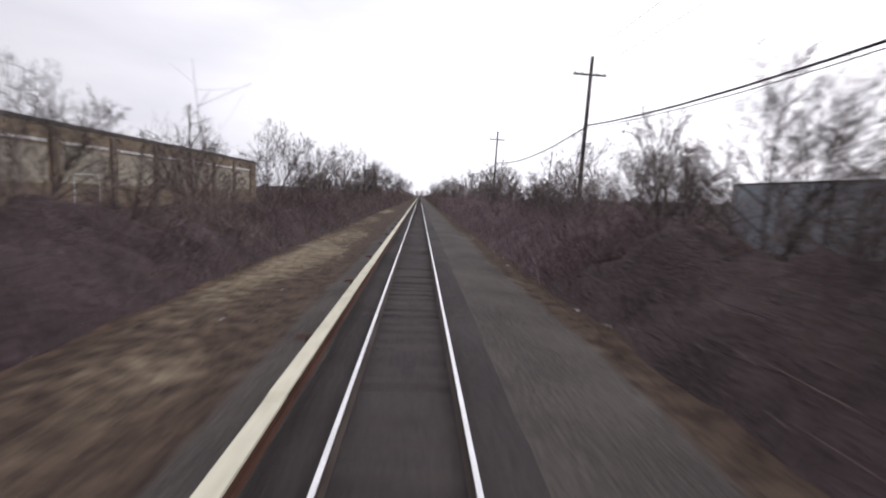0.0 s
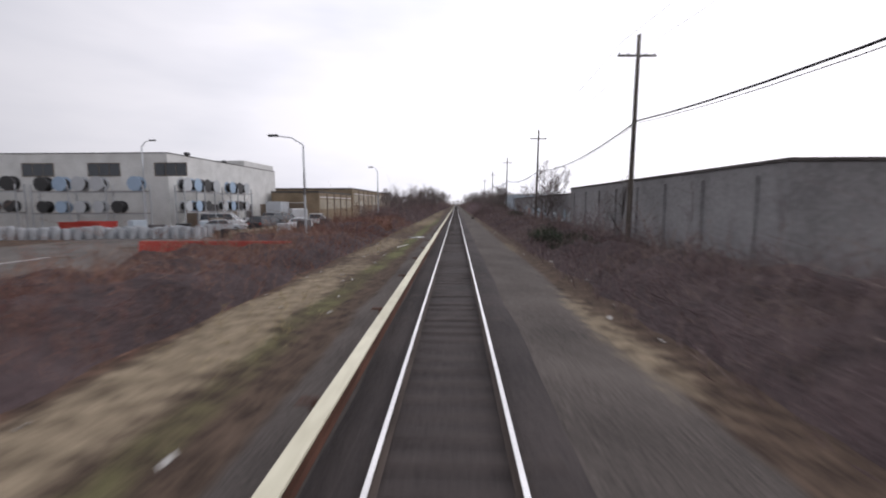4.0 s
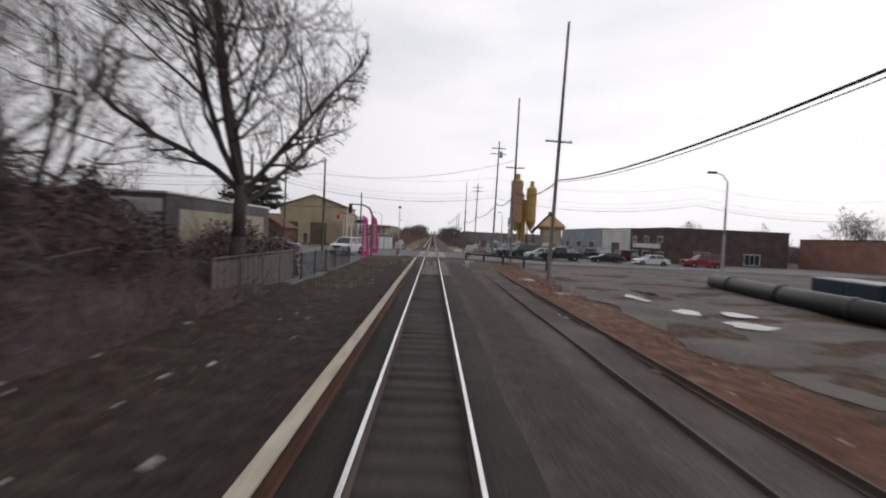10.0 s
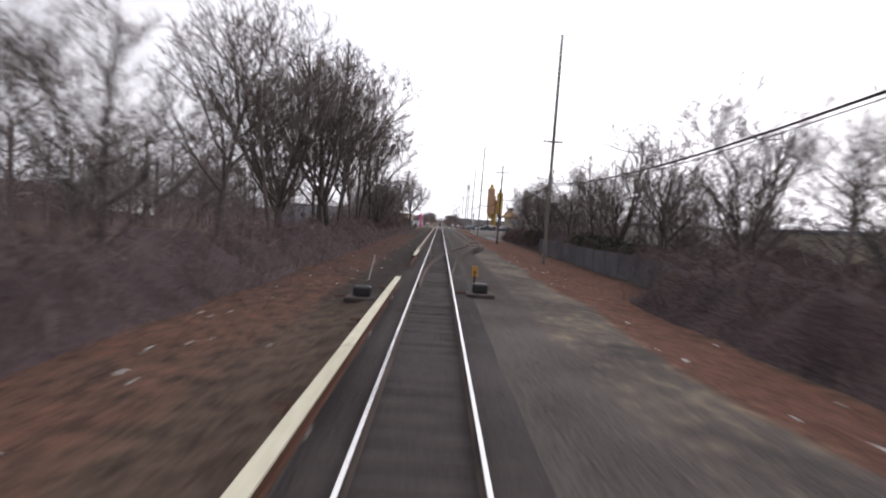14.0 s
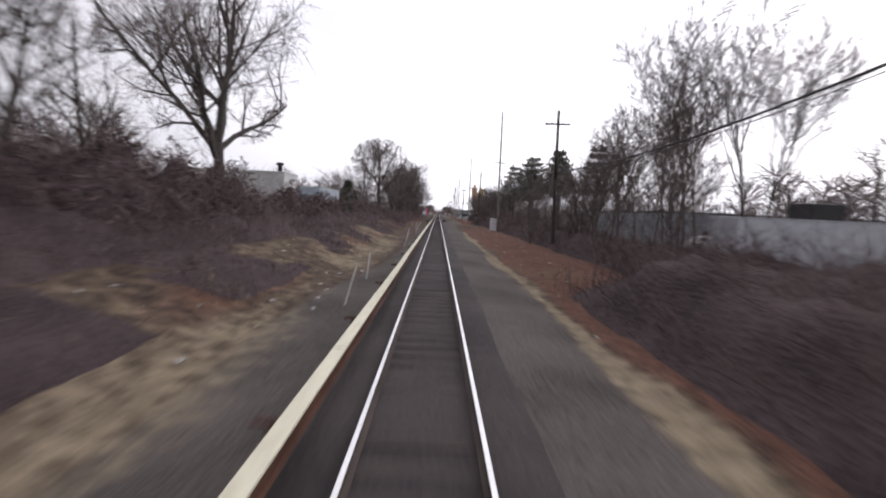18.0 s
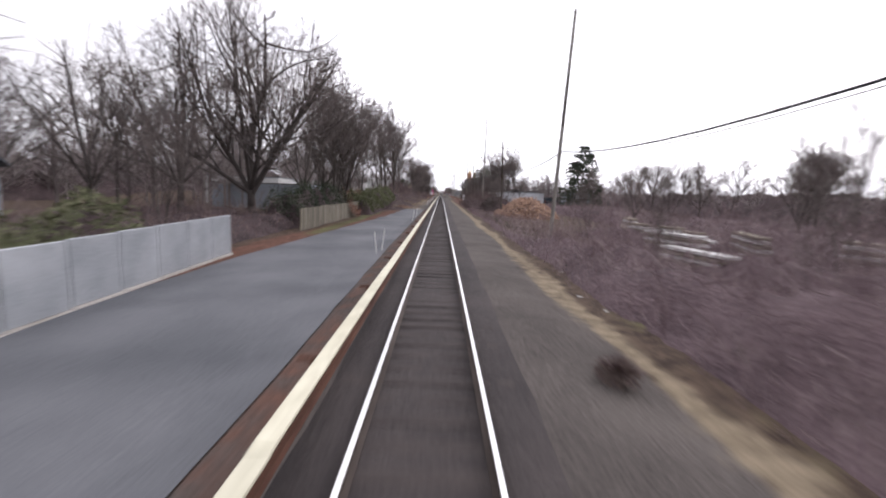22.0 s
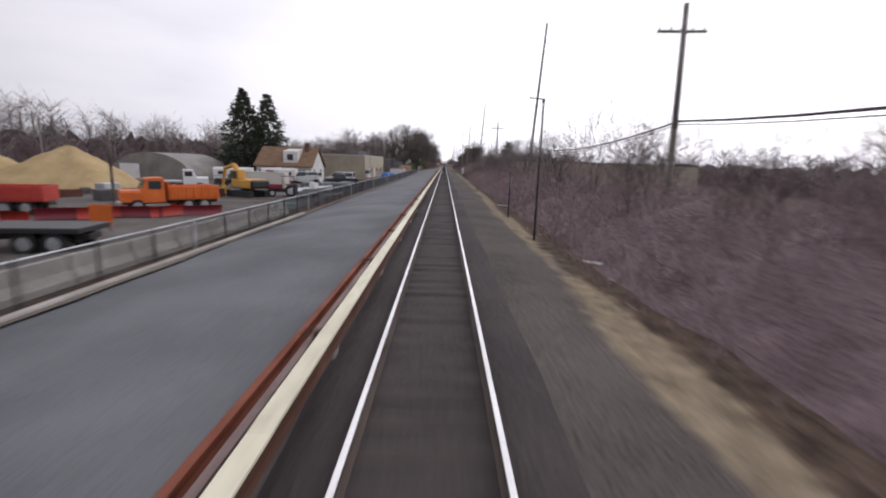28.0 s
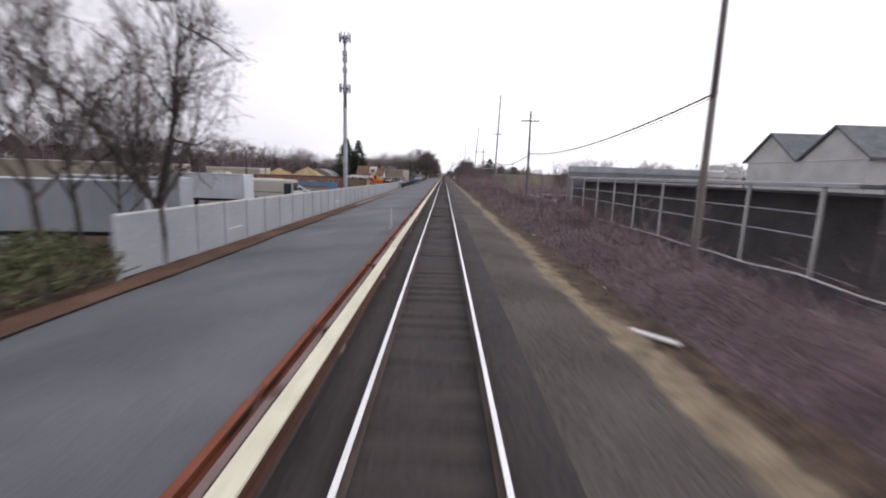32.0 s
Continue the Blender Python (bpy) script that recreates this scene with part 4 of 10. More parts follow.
def brushes():
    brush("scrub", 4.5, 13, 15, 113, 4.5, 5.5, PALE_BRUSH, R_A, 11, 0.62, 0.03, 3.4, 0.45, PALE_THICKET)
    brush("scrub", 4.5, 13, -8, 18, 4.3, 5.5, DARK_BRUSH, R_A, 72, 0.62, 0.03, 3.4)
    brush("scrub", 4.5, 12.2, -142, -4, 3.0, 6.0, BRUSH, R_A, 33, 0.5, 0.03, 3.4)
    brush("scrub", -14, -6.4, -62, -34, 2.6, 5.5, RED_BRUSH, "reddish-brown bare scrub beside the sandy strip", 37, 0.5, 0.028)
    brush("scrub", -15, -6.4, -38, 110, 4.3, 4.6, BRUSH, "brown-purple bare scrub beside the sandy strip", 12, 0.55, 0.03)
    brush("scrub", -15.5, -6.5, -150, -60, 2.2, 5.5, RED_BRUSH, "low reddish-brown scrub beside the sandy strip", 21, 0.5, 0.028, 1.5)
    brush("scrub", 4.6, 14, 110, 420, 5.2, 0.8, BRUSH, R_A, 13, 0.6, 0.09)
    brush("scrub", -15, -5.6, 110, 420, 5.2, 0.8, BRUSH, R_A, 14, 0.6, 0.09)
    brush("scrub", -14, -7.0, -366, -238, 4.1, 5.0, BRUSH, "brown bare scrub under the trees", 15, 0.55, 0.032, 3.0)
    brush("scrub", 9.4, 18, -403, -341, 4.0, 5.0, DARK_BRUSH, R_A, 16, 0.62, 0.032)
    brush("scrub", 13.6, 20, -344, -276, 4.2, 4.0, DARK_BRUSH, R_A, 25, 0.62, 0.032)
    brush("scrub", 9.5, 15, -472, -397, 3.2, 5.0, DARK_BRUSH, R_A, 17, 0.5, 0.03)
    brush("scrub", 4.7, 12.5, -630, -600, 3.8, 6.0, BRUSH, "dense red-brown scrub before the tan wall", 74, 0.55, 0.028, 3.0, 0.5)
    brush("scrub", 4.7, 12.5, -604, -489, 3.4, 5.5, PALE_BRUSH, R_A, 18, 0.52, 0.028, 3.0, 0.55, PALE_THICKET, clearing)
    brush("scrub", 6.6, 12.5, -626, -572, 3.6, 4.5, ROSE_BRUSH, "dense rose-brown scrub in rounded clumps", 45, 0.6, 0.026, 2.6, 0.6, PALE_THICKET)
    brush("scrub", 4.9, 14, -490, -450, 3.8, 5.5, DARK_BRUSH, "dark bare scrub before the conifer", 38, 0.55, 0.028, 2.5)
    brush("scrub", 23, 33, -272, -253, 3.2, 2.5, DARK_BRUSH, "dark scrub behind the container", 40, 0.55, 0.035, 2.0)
    brush("scrub", 4.5, 14, -728, -630, 4.8, 6.5, HAZE_BRUSH, R_A, 29, 0.46, 0.03, 4.0, 0.6, HAZE_THICKET)
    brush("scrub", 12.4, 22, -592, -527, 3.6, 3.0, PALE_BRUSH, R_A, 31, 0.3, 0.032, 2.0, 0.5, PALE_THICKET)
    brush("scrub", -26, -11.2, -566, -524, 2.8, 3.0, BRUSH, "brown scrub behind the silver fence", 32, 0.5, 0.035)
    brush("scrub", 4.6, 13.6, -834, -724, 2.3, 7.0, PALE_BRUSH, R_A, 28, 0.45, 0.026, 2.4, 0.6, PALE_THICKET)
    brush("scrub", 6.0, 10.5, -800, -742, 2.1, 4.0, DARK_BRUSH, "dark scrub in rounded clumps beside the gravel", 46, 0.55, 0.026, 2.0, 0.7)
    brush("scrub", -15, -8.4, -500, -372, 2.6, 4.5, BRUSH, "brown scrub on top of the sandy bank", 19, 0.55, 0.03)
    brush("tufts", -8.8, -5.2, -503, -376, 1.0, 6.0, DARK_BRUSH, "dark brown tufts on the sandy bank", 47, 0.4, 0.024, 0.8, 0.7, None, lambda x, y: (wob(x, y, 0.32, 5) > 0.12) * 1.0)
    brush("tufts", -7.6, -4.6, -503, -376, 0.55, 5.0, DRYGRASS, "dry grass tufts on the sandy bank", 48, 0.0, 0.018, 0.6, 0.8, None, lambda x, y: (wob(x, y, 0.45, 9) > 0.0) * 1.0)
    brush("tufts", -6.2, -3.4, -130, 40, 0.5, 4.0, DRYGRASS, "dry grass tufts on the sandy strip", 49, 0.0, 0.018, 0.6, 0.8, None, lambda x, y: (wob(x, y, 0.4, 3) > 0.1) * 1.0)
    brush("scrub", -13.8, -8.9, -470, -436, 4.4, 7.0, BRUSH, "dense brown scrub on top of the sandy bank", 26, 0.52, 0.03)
    brush("scrub", 13, 18, -712, -646, 3.6, 3.0, HAZE_BRUSH, R_A, 20, 0.5, 0.04, 2.0, 0.45, HAZE_THICKET)
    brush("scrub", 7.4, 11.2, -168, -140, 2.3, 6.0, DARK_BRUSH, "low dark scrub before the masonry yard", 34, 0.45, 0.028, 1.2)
    brush("scrub", 15, 50, -716, -694, 4.6, 1.4, HAZE_BRUSH, "pale scrub behind the sunken car park", 35, 0.5, 0.05, 2.0, 0.45, HAZE_THICKET)
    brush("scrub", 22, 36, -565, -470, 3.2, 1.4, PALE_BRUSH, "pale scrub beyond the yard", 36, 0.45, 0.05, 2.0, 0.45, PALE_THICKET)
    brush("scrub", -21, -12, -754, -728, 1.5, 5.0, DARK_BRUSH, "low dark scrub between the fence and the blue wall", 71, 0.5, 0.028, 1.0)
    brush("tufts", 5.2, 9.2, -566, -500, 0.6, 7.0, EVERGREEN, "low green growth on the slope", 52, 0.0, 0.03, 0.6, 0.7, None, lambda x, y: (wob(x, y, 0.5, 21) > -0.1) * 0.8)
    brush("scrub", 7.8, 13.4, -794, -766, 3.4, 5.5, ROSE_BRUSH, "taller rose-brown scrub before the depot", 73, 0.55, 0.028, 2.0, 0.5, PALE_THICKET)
    far_wood(30, 66, -708, -684, 11.0, 64, 58, 0.05)
    far_wood(40, 75, -734, -708, 10.5, 36, 57, 0.05)
    for k, (x0, x1, y0, y1, h, n) in enumerate([(-112, -88, -850, -480, 18, 190), (-72, -56, -480, -380, 14, 70), (-72, -56, -580, -480, 11.5, 90), (-62, -44, -420, -240, 13, 70), (-100, -80, -480, 200, 9.5, 110), (64, 84, -760, -560, 9.5, 80), (48, 66, -560, -250, 9, 100), (95, 115, -860, -560, 10, 60), (95, 115, -240, 200, 9, 50),
                                                 (26, 36, -440, -300, 10, 50), (-46, -24, -560, -440, 15.5, 60), (13, 30, 60, 430, 9, 90), (-40, -12, 80, 430, 9.5, 90), (-60, 60, 425, 470, 10, 50), (-40, -24, -355, -280, 13, 44), (13, 40, -20, 60, 7, 40), (15, 25, -334, -264, 9.5, 30), (-30, -18, -336, -298, 13, 9), (24, 36, -275, -244, 8.5, 34), (-24, -9.5, -298, -244, 7.5, 26), (-36, -24, -452, -428, 10, 26)]):
        far_wood(x0, x1, y0, y1, h, n, 60 + k, 0.09 if abs(x0) > 80 or y0 > 50 else 0.04 if min(abs(x0), abs(x1)) < 20 else 0.08)
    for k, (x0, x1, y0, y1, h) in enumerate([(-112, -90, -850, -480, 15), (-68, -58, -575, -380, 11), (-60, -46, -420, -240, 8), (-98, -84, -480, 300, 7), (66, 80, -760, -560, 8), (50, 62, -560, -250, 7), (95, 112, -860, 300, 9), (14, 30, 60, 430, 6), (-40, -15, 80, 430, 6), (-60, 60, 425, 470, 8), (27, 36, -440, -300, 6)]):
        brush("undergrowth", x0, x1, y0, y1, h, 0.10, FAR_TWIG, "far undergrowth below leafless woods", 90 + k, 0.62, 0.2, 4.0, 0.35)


brushes()


def grow(rng, h, spread, trunk_r, depth=5, stems=1, start=0.32, slim=False):
    """Trunk and limbs as tubes, twigs as thin blades; foot at the origin."""
    wood, tw = Mesh(), []

    def branch(p, d, length, r, lv):
        segs = (5, 4, 3, 2, 2, 1)[lv]
        pts, dd = [p], d
        for i in range(segs):
            dd = (dd + Vector(rng.normal(0, (0.07, 0.13, 0.16, 0.18, 0.2, 0.2)[lv], 3)) + Vector((0, 0, 0.05 if lv else 0.0))).normalized()
            pts.append(pts[-1] + dd * (length / segs))
        if lv <= (1 if slim else 2):
            rr = [r * (1 - 0.72 * i / segs) for i in range(segs + 1)]
            wood.chain(pts, rr, 8 if lv == 0 else 5 if lv == 1 else 3)
        else:
            for a, b in zip(pts, pts[1:]):
                tw.append((a, b - a, max(r * 1.7, 0.021)))
        if lv >= depth:
            return
        kids = (8, 4, 3, 2, 2)[lv] if slim else (10, 6, 4, 3, 3)[lv]
        lo = start if lv == 0 else 0.22
        for i in range(kids):
            u = lo + (1 - lo) * (i + rng.uniform(0.1, 0.9)) / kids
            q = u * segs
            k = min(int(q), segs - 1)
            at = pts[k].lerp(pts[k + 1], q - k)
            way = (pts[k + 1] - pts[k]).normalized()
            az = 2.4 * i + rng.uniform(-0.6, 0.6) if lv == 0 else rng.uniform(0, 2 * math.pi)
            out = Vector((math.cos(az), math.sin(az), 0.15))
            side = (way * rng.uniform(0.5, 0.95) + out * spread * rng.uniform(0.6, 1.1)).normalized()
            branch(at, side, length * (0.66 if lv == 0 else 0.58) * (1.2 - 0.55 * u) * rng.uniform(0.75, 1.15), r * (0.50 if lv == 0 else 0.52) * (1.15 - 0.5 * u), lv + 1)

    for s in range(stems):
        off = Vector((0.25 * s * math.cos(2.1 * s), 0.25 * s * math.sin(2.1 * s), -0.1))
        branch(off, Vector((0.12 * s * math.cos(2.1 * s), 0.12 * s * math.sin(2.1 * s), 1)).normalized(), h * 0.72, trunk_r, 0)
    p, d, w = (np.array([list(t[i]) for t in tw]) for i in (0, 1)), None, np.array([t[2] for t in tw])
    p = list(p)
    return wood, blades(p[0], p[1], w, rng)


def grow_round(rng, h, wide, fork, foot, limbs, trunk_r, full=(11, 7, 6)):
    """A tree whose limbs all reach out to one rounded crown; wide: half width of the crown, fork: where it divides."""
    wood, tw = Mesh(), []
    mid_z, half = (h + foot) / 2, (h - foot) / 2

    def reach(p, d):
        """Way from p along d to the rim of the crown."""
        a = Vector((p.x / wide, p.y / wide, (p.z - mid_z) / half))
        b = Vector((d.x / wide, d.y / wide, d.z / half))
        aa, ab, k = b.dot(b), a.dot(b), a.dot(a) - 1
        q = ab * ab - aa * k
        return max((-ab + math.sqrt(q)) / aa, 0.0) if q > 0 else 0.0

    def branch(p, d, length, r, lv):
        segs = (5, 4, 3, 2)[lv]
        pts, dd = [p], d
        for i in range(segs):
            dd = (dd + Vector(rng.normal(0, (0.10, 0.15, 0.18, 0.2)[lv], 3)) + Vector((0, 0, 0.07))).normalized()
            pts.append(pts[-1] + dd * (length / segs))
        if lv <= 1:
            wood.chain(pts, [r * (1 - 0.75 * i / segs) for i in range(segs + 1)], 6 if lv == 0 else 4)
        else:
            for a, b in zip(pts, pts[1:]):
                tw.append((a, b - a, max(r * 1.5, 0.015)))
        if lv == 3:
            for k in range(2):
                q = pts[0].lerp(pts[-1], rng.uniform(0.3, 0.9))
                tw.append((q, (dd + Vector(rng.normal(0, 0.6, 3))).normalized() * length * rng.uniform(0.35, 0.7), 0.014))
            return
        kids = full[lv]
        for i in range(kids):
            u = 0.18 + 0.80 * (i + rng.uniform(0.1, 0.9)) / kids
            q = u * segs
            k = min(int(q), segs - 1)
            at = pts[k].lerp(pts[k + 1], q - k)
            way = (pts[k + 1] - pts[k]).normalized()
            side = (way + Vector(rng.normal(0, 0.62, 3))).normalized()
            room = reach(at, side)
            ln = min(room * rng.uniform(0.85, 1.05), length * rng.uniform(0.42, 0.68))
            if ln > 0.12:
                branch(at, side, ln, r * 0.5 * (1.2 - 0.55 * u), lv + 1)

    top = Vector((rng.normal(0, 0.12), rng.normal(0, 0.12), fork))
    wood.chain([(0, 0, -0.1), tuple(top * 0.5 + Vector((0.06, 0, 0))), tuple(top)], [trunk_r, trunk_r * 0.82, trunk_r * 0.72], 9)
    for i in range(limbs):
        az = 2 * math.pi * (i + rng.uniform(-0.25, 0.25)) / limbs
        lean = 0.12 if i == 0 else rng.uniform(0.35, 1.0 + 0.1 * wide)
        d = Vector((math.cos(az) * lean, math.sin(az) * lean, 1)).normalized()
        p = top * (1.0 if i == 0 else rng.uniform(0.72, 1.0))
        branch(p, d, reach(p, d) * 0.97, trunk_r * (0.62 if i == 0 else 0.46), 0)
    return wood, blades(np.array([list(t[0]) for t in tw]), np.array([list(t[1]) for t in tw]), np.array([t[2] for t in tw]), rng)


# crowns of the rounded kinds: half width, fork, foot of the crown, limbs, trunk radius
ROUND = {0: (2.9, 2.6, 2.2, 5, 0.17, (8, 6, 4)), 2: (3.9, 2.4, 2.0, 6, 0.20, (9, 6, 4)), 7: (3.7, 4.4, 3.9, 7, 0.21), 9: (4.8, 1.6, 2.2, 11, 0.24, (10, 6, 5)), 10: (3.6, 3.0, 2.8, 6, 0.23, (11, 7, 6))}
TREES = []
KINDS = [(0.75, 0.17, 1, 0.28), (0.55, 0.13, 1, 0.33), (0.95, 0.20, 1, 0.22), (0.5, 0.10, 2, 0.30), (0.65, 0.13, 1, 0.40), (0.6, 0.06, 3, 0.15), (0.8, 0.07, 2, 0.12), (1.15, 0.19, 1, 0.40), (0.42, 0.085, 1, 0.45), (1.0, 0.2, 1, 0.2), (1.0, 0.2, 1, 0.2)]
for i, (spread, rad, stems, start) in enumerate(KINDS):
    g = np.random.default_rng(40 + i)
    wood, tw = grow_round(g, 10.0, *ROUND[i]) if i in ROUND else grow(g, 10.0, spread, rad, 4 if i in (5, 6) else 5, stems, start, i in (5, 6))
    proto = thing("bare_tree", (0, 0, 0), "tall leafless tree with grey bark", "tree", "bare trees along the railway")
    part("trunk", wood, BARK, proto, "", None, True)
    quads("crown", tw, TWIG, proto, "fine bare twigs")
    TREES.append(proto)
used = [False] * len(KINDS)


def tree(kind, x, y, h, turn=0.0, label=""):
    s = h / 10.0
    m = Matrix.Translation((x, y, gzf(x, y) - 0.1)) @ Matrix.Rotation(turn, 4, "Z")
    o = TREES[kind]
    if not used[kind]:
        used[kind] = True
    else:
        o = copy_thing(o, m)
    o.matrix_basis = m @ Matrix.Diagonal((s * 0.95, s * 0.95, s, 1))
    if label:
        tagged(o, label)
    return o


LEFT = "leafless tree with grey bark on the scrubby side"
rt = np.random.default_rng(8)
# left of the track beyond the crossing
for x, y, h, k in [(-8.4, -240, 16.0, 10), (-9.5, -250, 13.2, 1), (-9.4, -257, 12, 4), (-9.4, -264, 10.6, 0), (-10, -270, 10, 1), (-9.5, -276, 11, 4), (-11, -283, 9, 3), (-13, -245, 11, 2), (-10.5, -288, 9.5, 2), (-12.5, -293, 9.5, 0), (-9.6, -299, 16, 4), (-14, -301, 17, 1), (-15, -280, 12, 3), (-13.5, -268, 10, 2), (-9.4, -296.5, 7.5, 0), (-10.6, -292, 8, 0), (-9.2, -288, 7.5, 2), (-10.8, -284, 7.5, 0), (-8.9, -301.5, 9.5, 2),
                   (-9.8, -303, 17, 1), (-10.4, -308, 18.5, 4), (-9.7, -312, 18, 3), (-10.8, -317, 19, 1), (-11.2, -322, 18, 4), (-9.9, -325, 18.5, 0), (-12.6, -330, 17, 2), (-12, -340, 15, 1), (-14, -312, 16, 0), (-15, -322, 16, 2), (-10.5, -336, 15, 4), (-12.9, -319, 18, 3), (-9.2, -352, 9, 3),
                   (-12.0, -378, 17.0, 7), (-15.2, -380.5, 12.0, 2), (-12.0, -373, 10.0, 8), (-10.8, -367, 9.5, 3), (-10.4, -362, 9.5, 1), (-9.4, -357, 8, 4), (-24, -378, 9, 0), (-30, -384, 9.5, 2),
                   (-14, -440, 18.5, 10), (-19, -444, 11, 0), (-24, -449, 15, 1), (-21.5, -452, 13, 0), (-14.5, -456, 15, 0), (-11.4, -457, 10, 1), (-10.2, -463, 15, 4), (-9.8, -468, 16, 8), (-10.4, -473, 17.5, 1), (-10.8, -479, 18, 8), (-11.4, -486, 16, 4), (-16, -480, 15, 1), (-12.8, -476, 18, 3),
                   (-14, -500, 16, 4), (-13.6, -508, 15, 1), (-12.6, -517, 13, 3), (-13.5, -525, 14, 0), (-15, -512, 16, 2),
                   (-16.6, -530, 18.8, 9), (-12.4, -511, 16, 2), (-11.6, -519, 15, 8), (-12.8, -523, 15.5, 8), (-11.2, -516, 13, 8), (-21.5, -533, 16.5, 2), (-26, -537, 13.5, 0), (-31, -540, 11.5, 4), (-17, -543, 8, 3), (-24, -546, 10, 3), (-12.2, -515, 12.5, 1), (-36, -543, 10, 4), (-29, -530, 14, 1), (-42, -540, 10, 3)]:
    tree(k, x, y, h, rt.uniform(0, 6.3), LEFT)
# right of the track
for x, y, h, k in [(31, -252, 8.5, 2), (15.5, -276, 9, 0), (15, -284, 9.5, 4), (16, -292, 10.5, 3), (15.6, -299, 11, 2), (16.5, -308, 11.5, 4), (16, -318, 11.5, 0), (15.6, -326, 11.5, 2), (15.8, -334, 11, 1), (15, -343, 10.5, 4), (24, -300, 12, 3), (25, -315, 12.5, 0), (24, -330, 12.5, 2), (23, -345, 10.5, 4), (21, -356, 10, 1), (20, -424, 10.5, 8), (19.5, -431, 13, 8), (22.5, -436, 16, 8), (18, -416, 10.5, 4), (24, -428, 14, 8), (16, -440, 14.5, 8), (24, -420, 13.5, 8), (20.5, -412, 13, 8), (17, -425.5, 13, 8), (12.5, -430, 7, 2), (12, -420, 7, 0), (23, -268, 9, 0), (19, -274, 8, 3), (22, -281, 9, 4), (18.5, -288, 8.5, 1), (21, -295, 9.5, 2), (17.5, -302, 8, 0), (20, -309, 9, 3), (18, -316, 9, 4), (22, -324, 9.5, 2), (17, -331, 8, 1), (19, -338, 8.5, 0),
                   (14, -352, 8.5, 3), (13, -360, 9, 1), (16, -366, 9.5, 4), (13.5, -374, 9, 3), (15, -381, 10, 1), (13, -388, 9.5, 4), (17, -392, 10, 0), (15, -402, 9, 1), (14, -411, 9, 4), (16, -420, 9, 3), (14.5, -428, 8.5, 1), (17, -437, 8, 4), (13, -444, 7.5, 3), (22, -415, 9, 2),
                   (13, -478, 6.5, 3), (15, -486, 7, 1), (12.5, -470, 7, 4), (22, -520, 7, 2), (17.0, -438, 13.0, 8), (18.8, -443, 12.5, 8), (11.5, -437, 9, 3), (14.8, -559, 8.6, 4), (21.5, -560, 11, 4), (23.5, -562, 12.2, 1), (29, -566, 9.5, 3), (31, -565.5, 9.5, 4), (12.5, -588, 5.0, 5), (17, -552, 7, 3),
                   (11.8, -642, 5, 0), (12.5, -668, 5, 1), (13.2, -690, 5.5, 3), (14, -712, 5, 0), (12.8, -703, 4.5, 4),
                   (10.6, -48.5, 8, 3), (11, -52, 5.5, 3), (12.5, -70, 5.5, 2), (11.5, -20, 4.5, 1), (13, 12, 6.5, 0), (11, 4, 6.5, 3), (12, 8, 6.8, 1), (10.5, 18, 6, 4), (13.5, 22, 7, 2), (9.5, 27, 5.5, 3), (10.5, 34, 6, 0), (12, 40, 5.5, 3), (13, 60, 6, 2), (12, 82, 6, 4)]:
    tree(k, x, y, h, rt.uniform(0, 6.3), "slim tall leafless tree above the scrub" if h > 11 else "small leafless tree among the scrub")
for x, y, h, k in [(-11, 18, 5.5, 0), (-12, 26, 6, 3), (-10.5, 40, 6, 1), (-12, 52, 6.5, 4), (-10, 66, 6.5, 2), (-12, 80, 7, 0), (-17, 6, 6.5, 3), (-16.5, 4, 7.2, 0), (-15.5, 12, 7.5, 3), (-14.5, 17, 7, 3), (-13, 26, 8, 0), (-13, -12, 4.5, 1), (-11, 96, 7.5, 3),
                   (-10.5, -804, 10.5, 2), (-12.5, -806.5, 11, 1), (-13.8, -803.5, 10, 4), (-15.5, -799, 8, 3), (-30, -775, 7, 2), (-17, -796, 6, 0)]:
    tree(k, x, y, h, rt.uniform(0, 6.3), LEFT)
# rows along the far end of the track
for side, rows in ((1, [(11.5, 14, 8), (13.5, 24, 8.5), (12.5, 37, 8.5), (14, 48, 9), (11, 58, 8), (12.5, 72, 9), (10.5, 90, 9), (12, 108, 9.5), (10, 128, 10), (12, 150, 10), (10, 176, 10.5), (11, 205, 11), (10, 240, 11), (11, 285, 11.5), (10, 335, 12)]),
                   (-1, [(14.5, 44, 9), (12.5, 58, 9), (13, 74, 10), (11, 92, 11), (10, 106, 11), (12, 122, 11), (9.6, 140, 11.5), (11, 164, 11), (9.5, 190, 11.5), (11, 222, 12), (9.5, 262, 12), (10.5, 310, 12.5)])):
    for i, (x, y, h) in enumerate(rows):
        tree((3, 1, 4, 0, 2)[i % 5], side * x, y, h, rt.uniform(0, 6.3), "leafless tree in the row along the track")
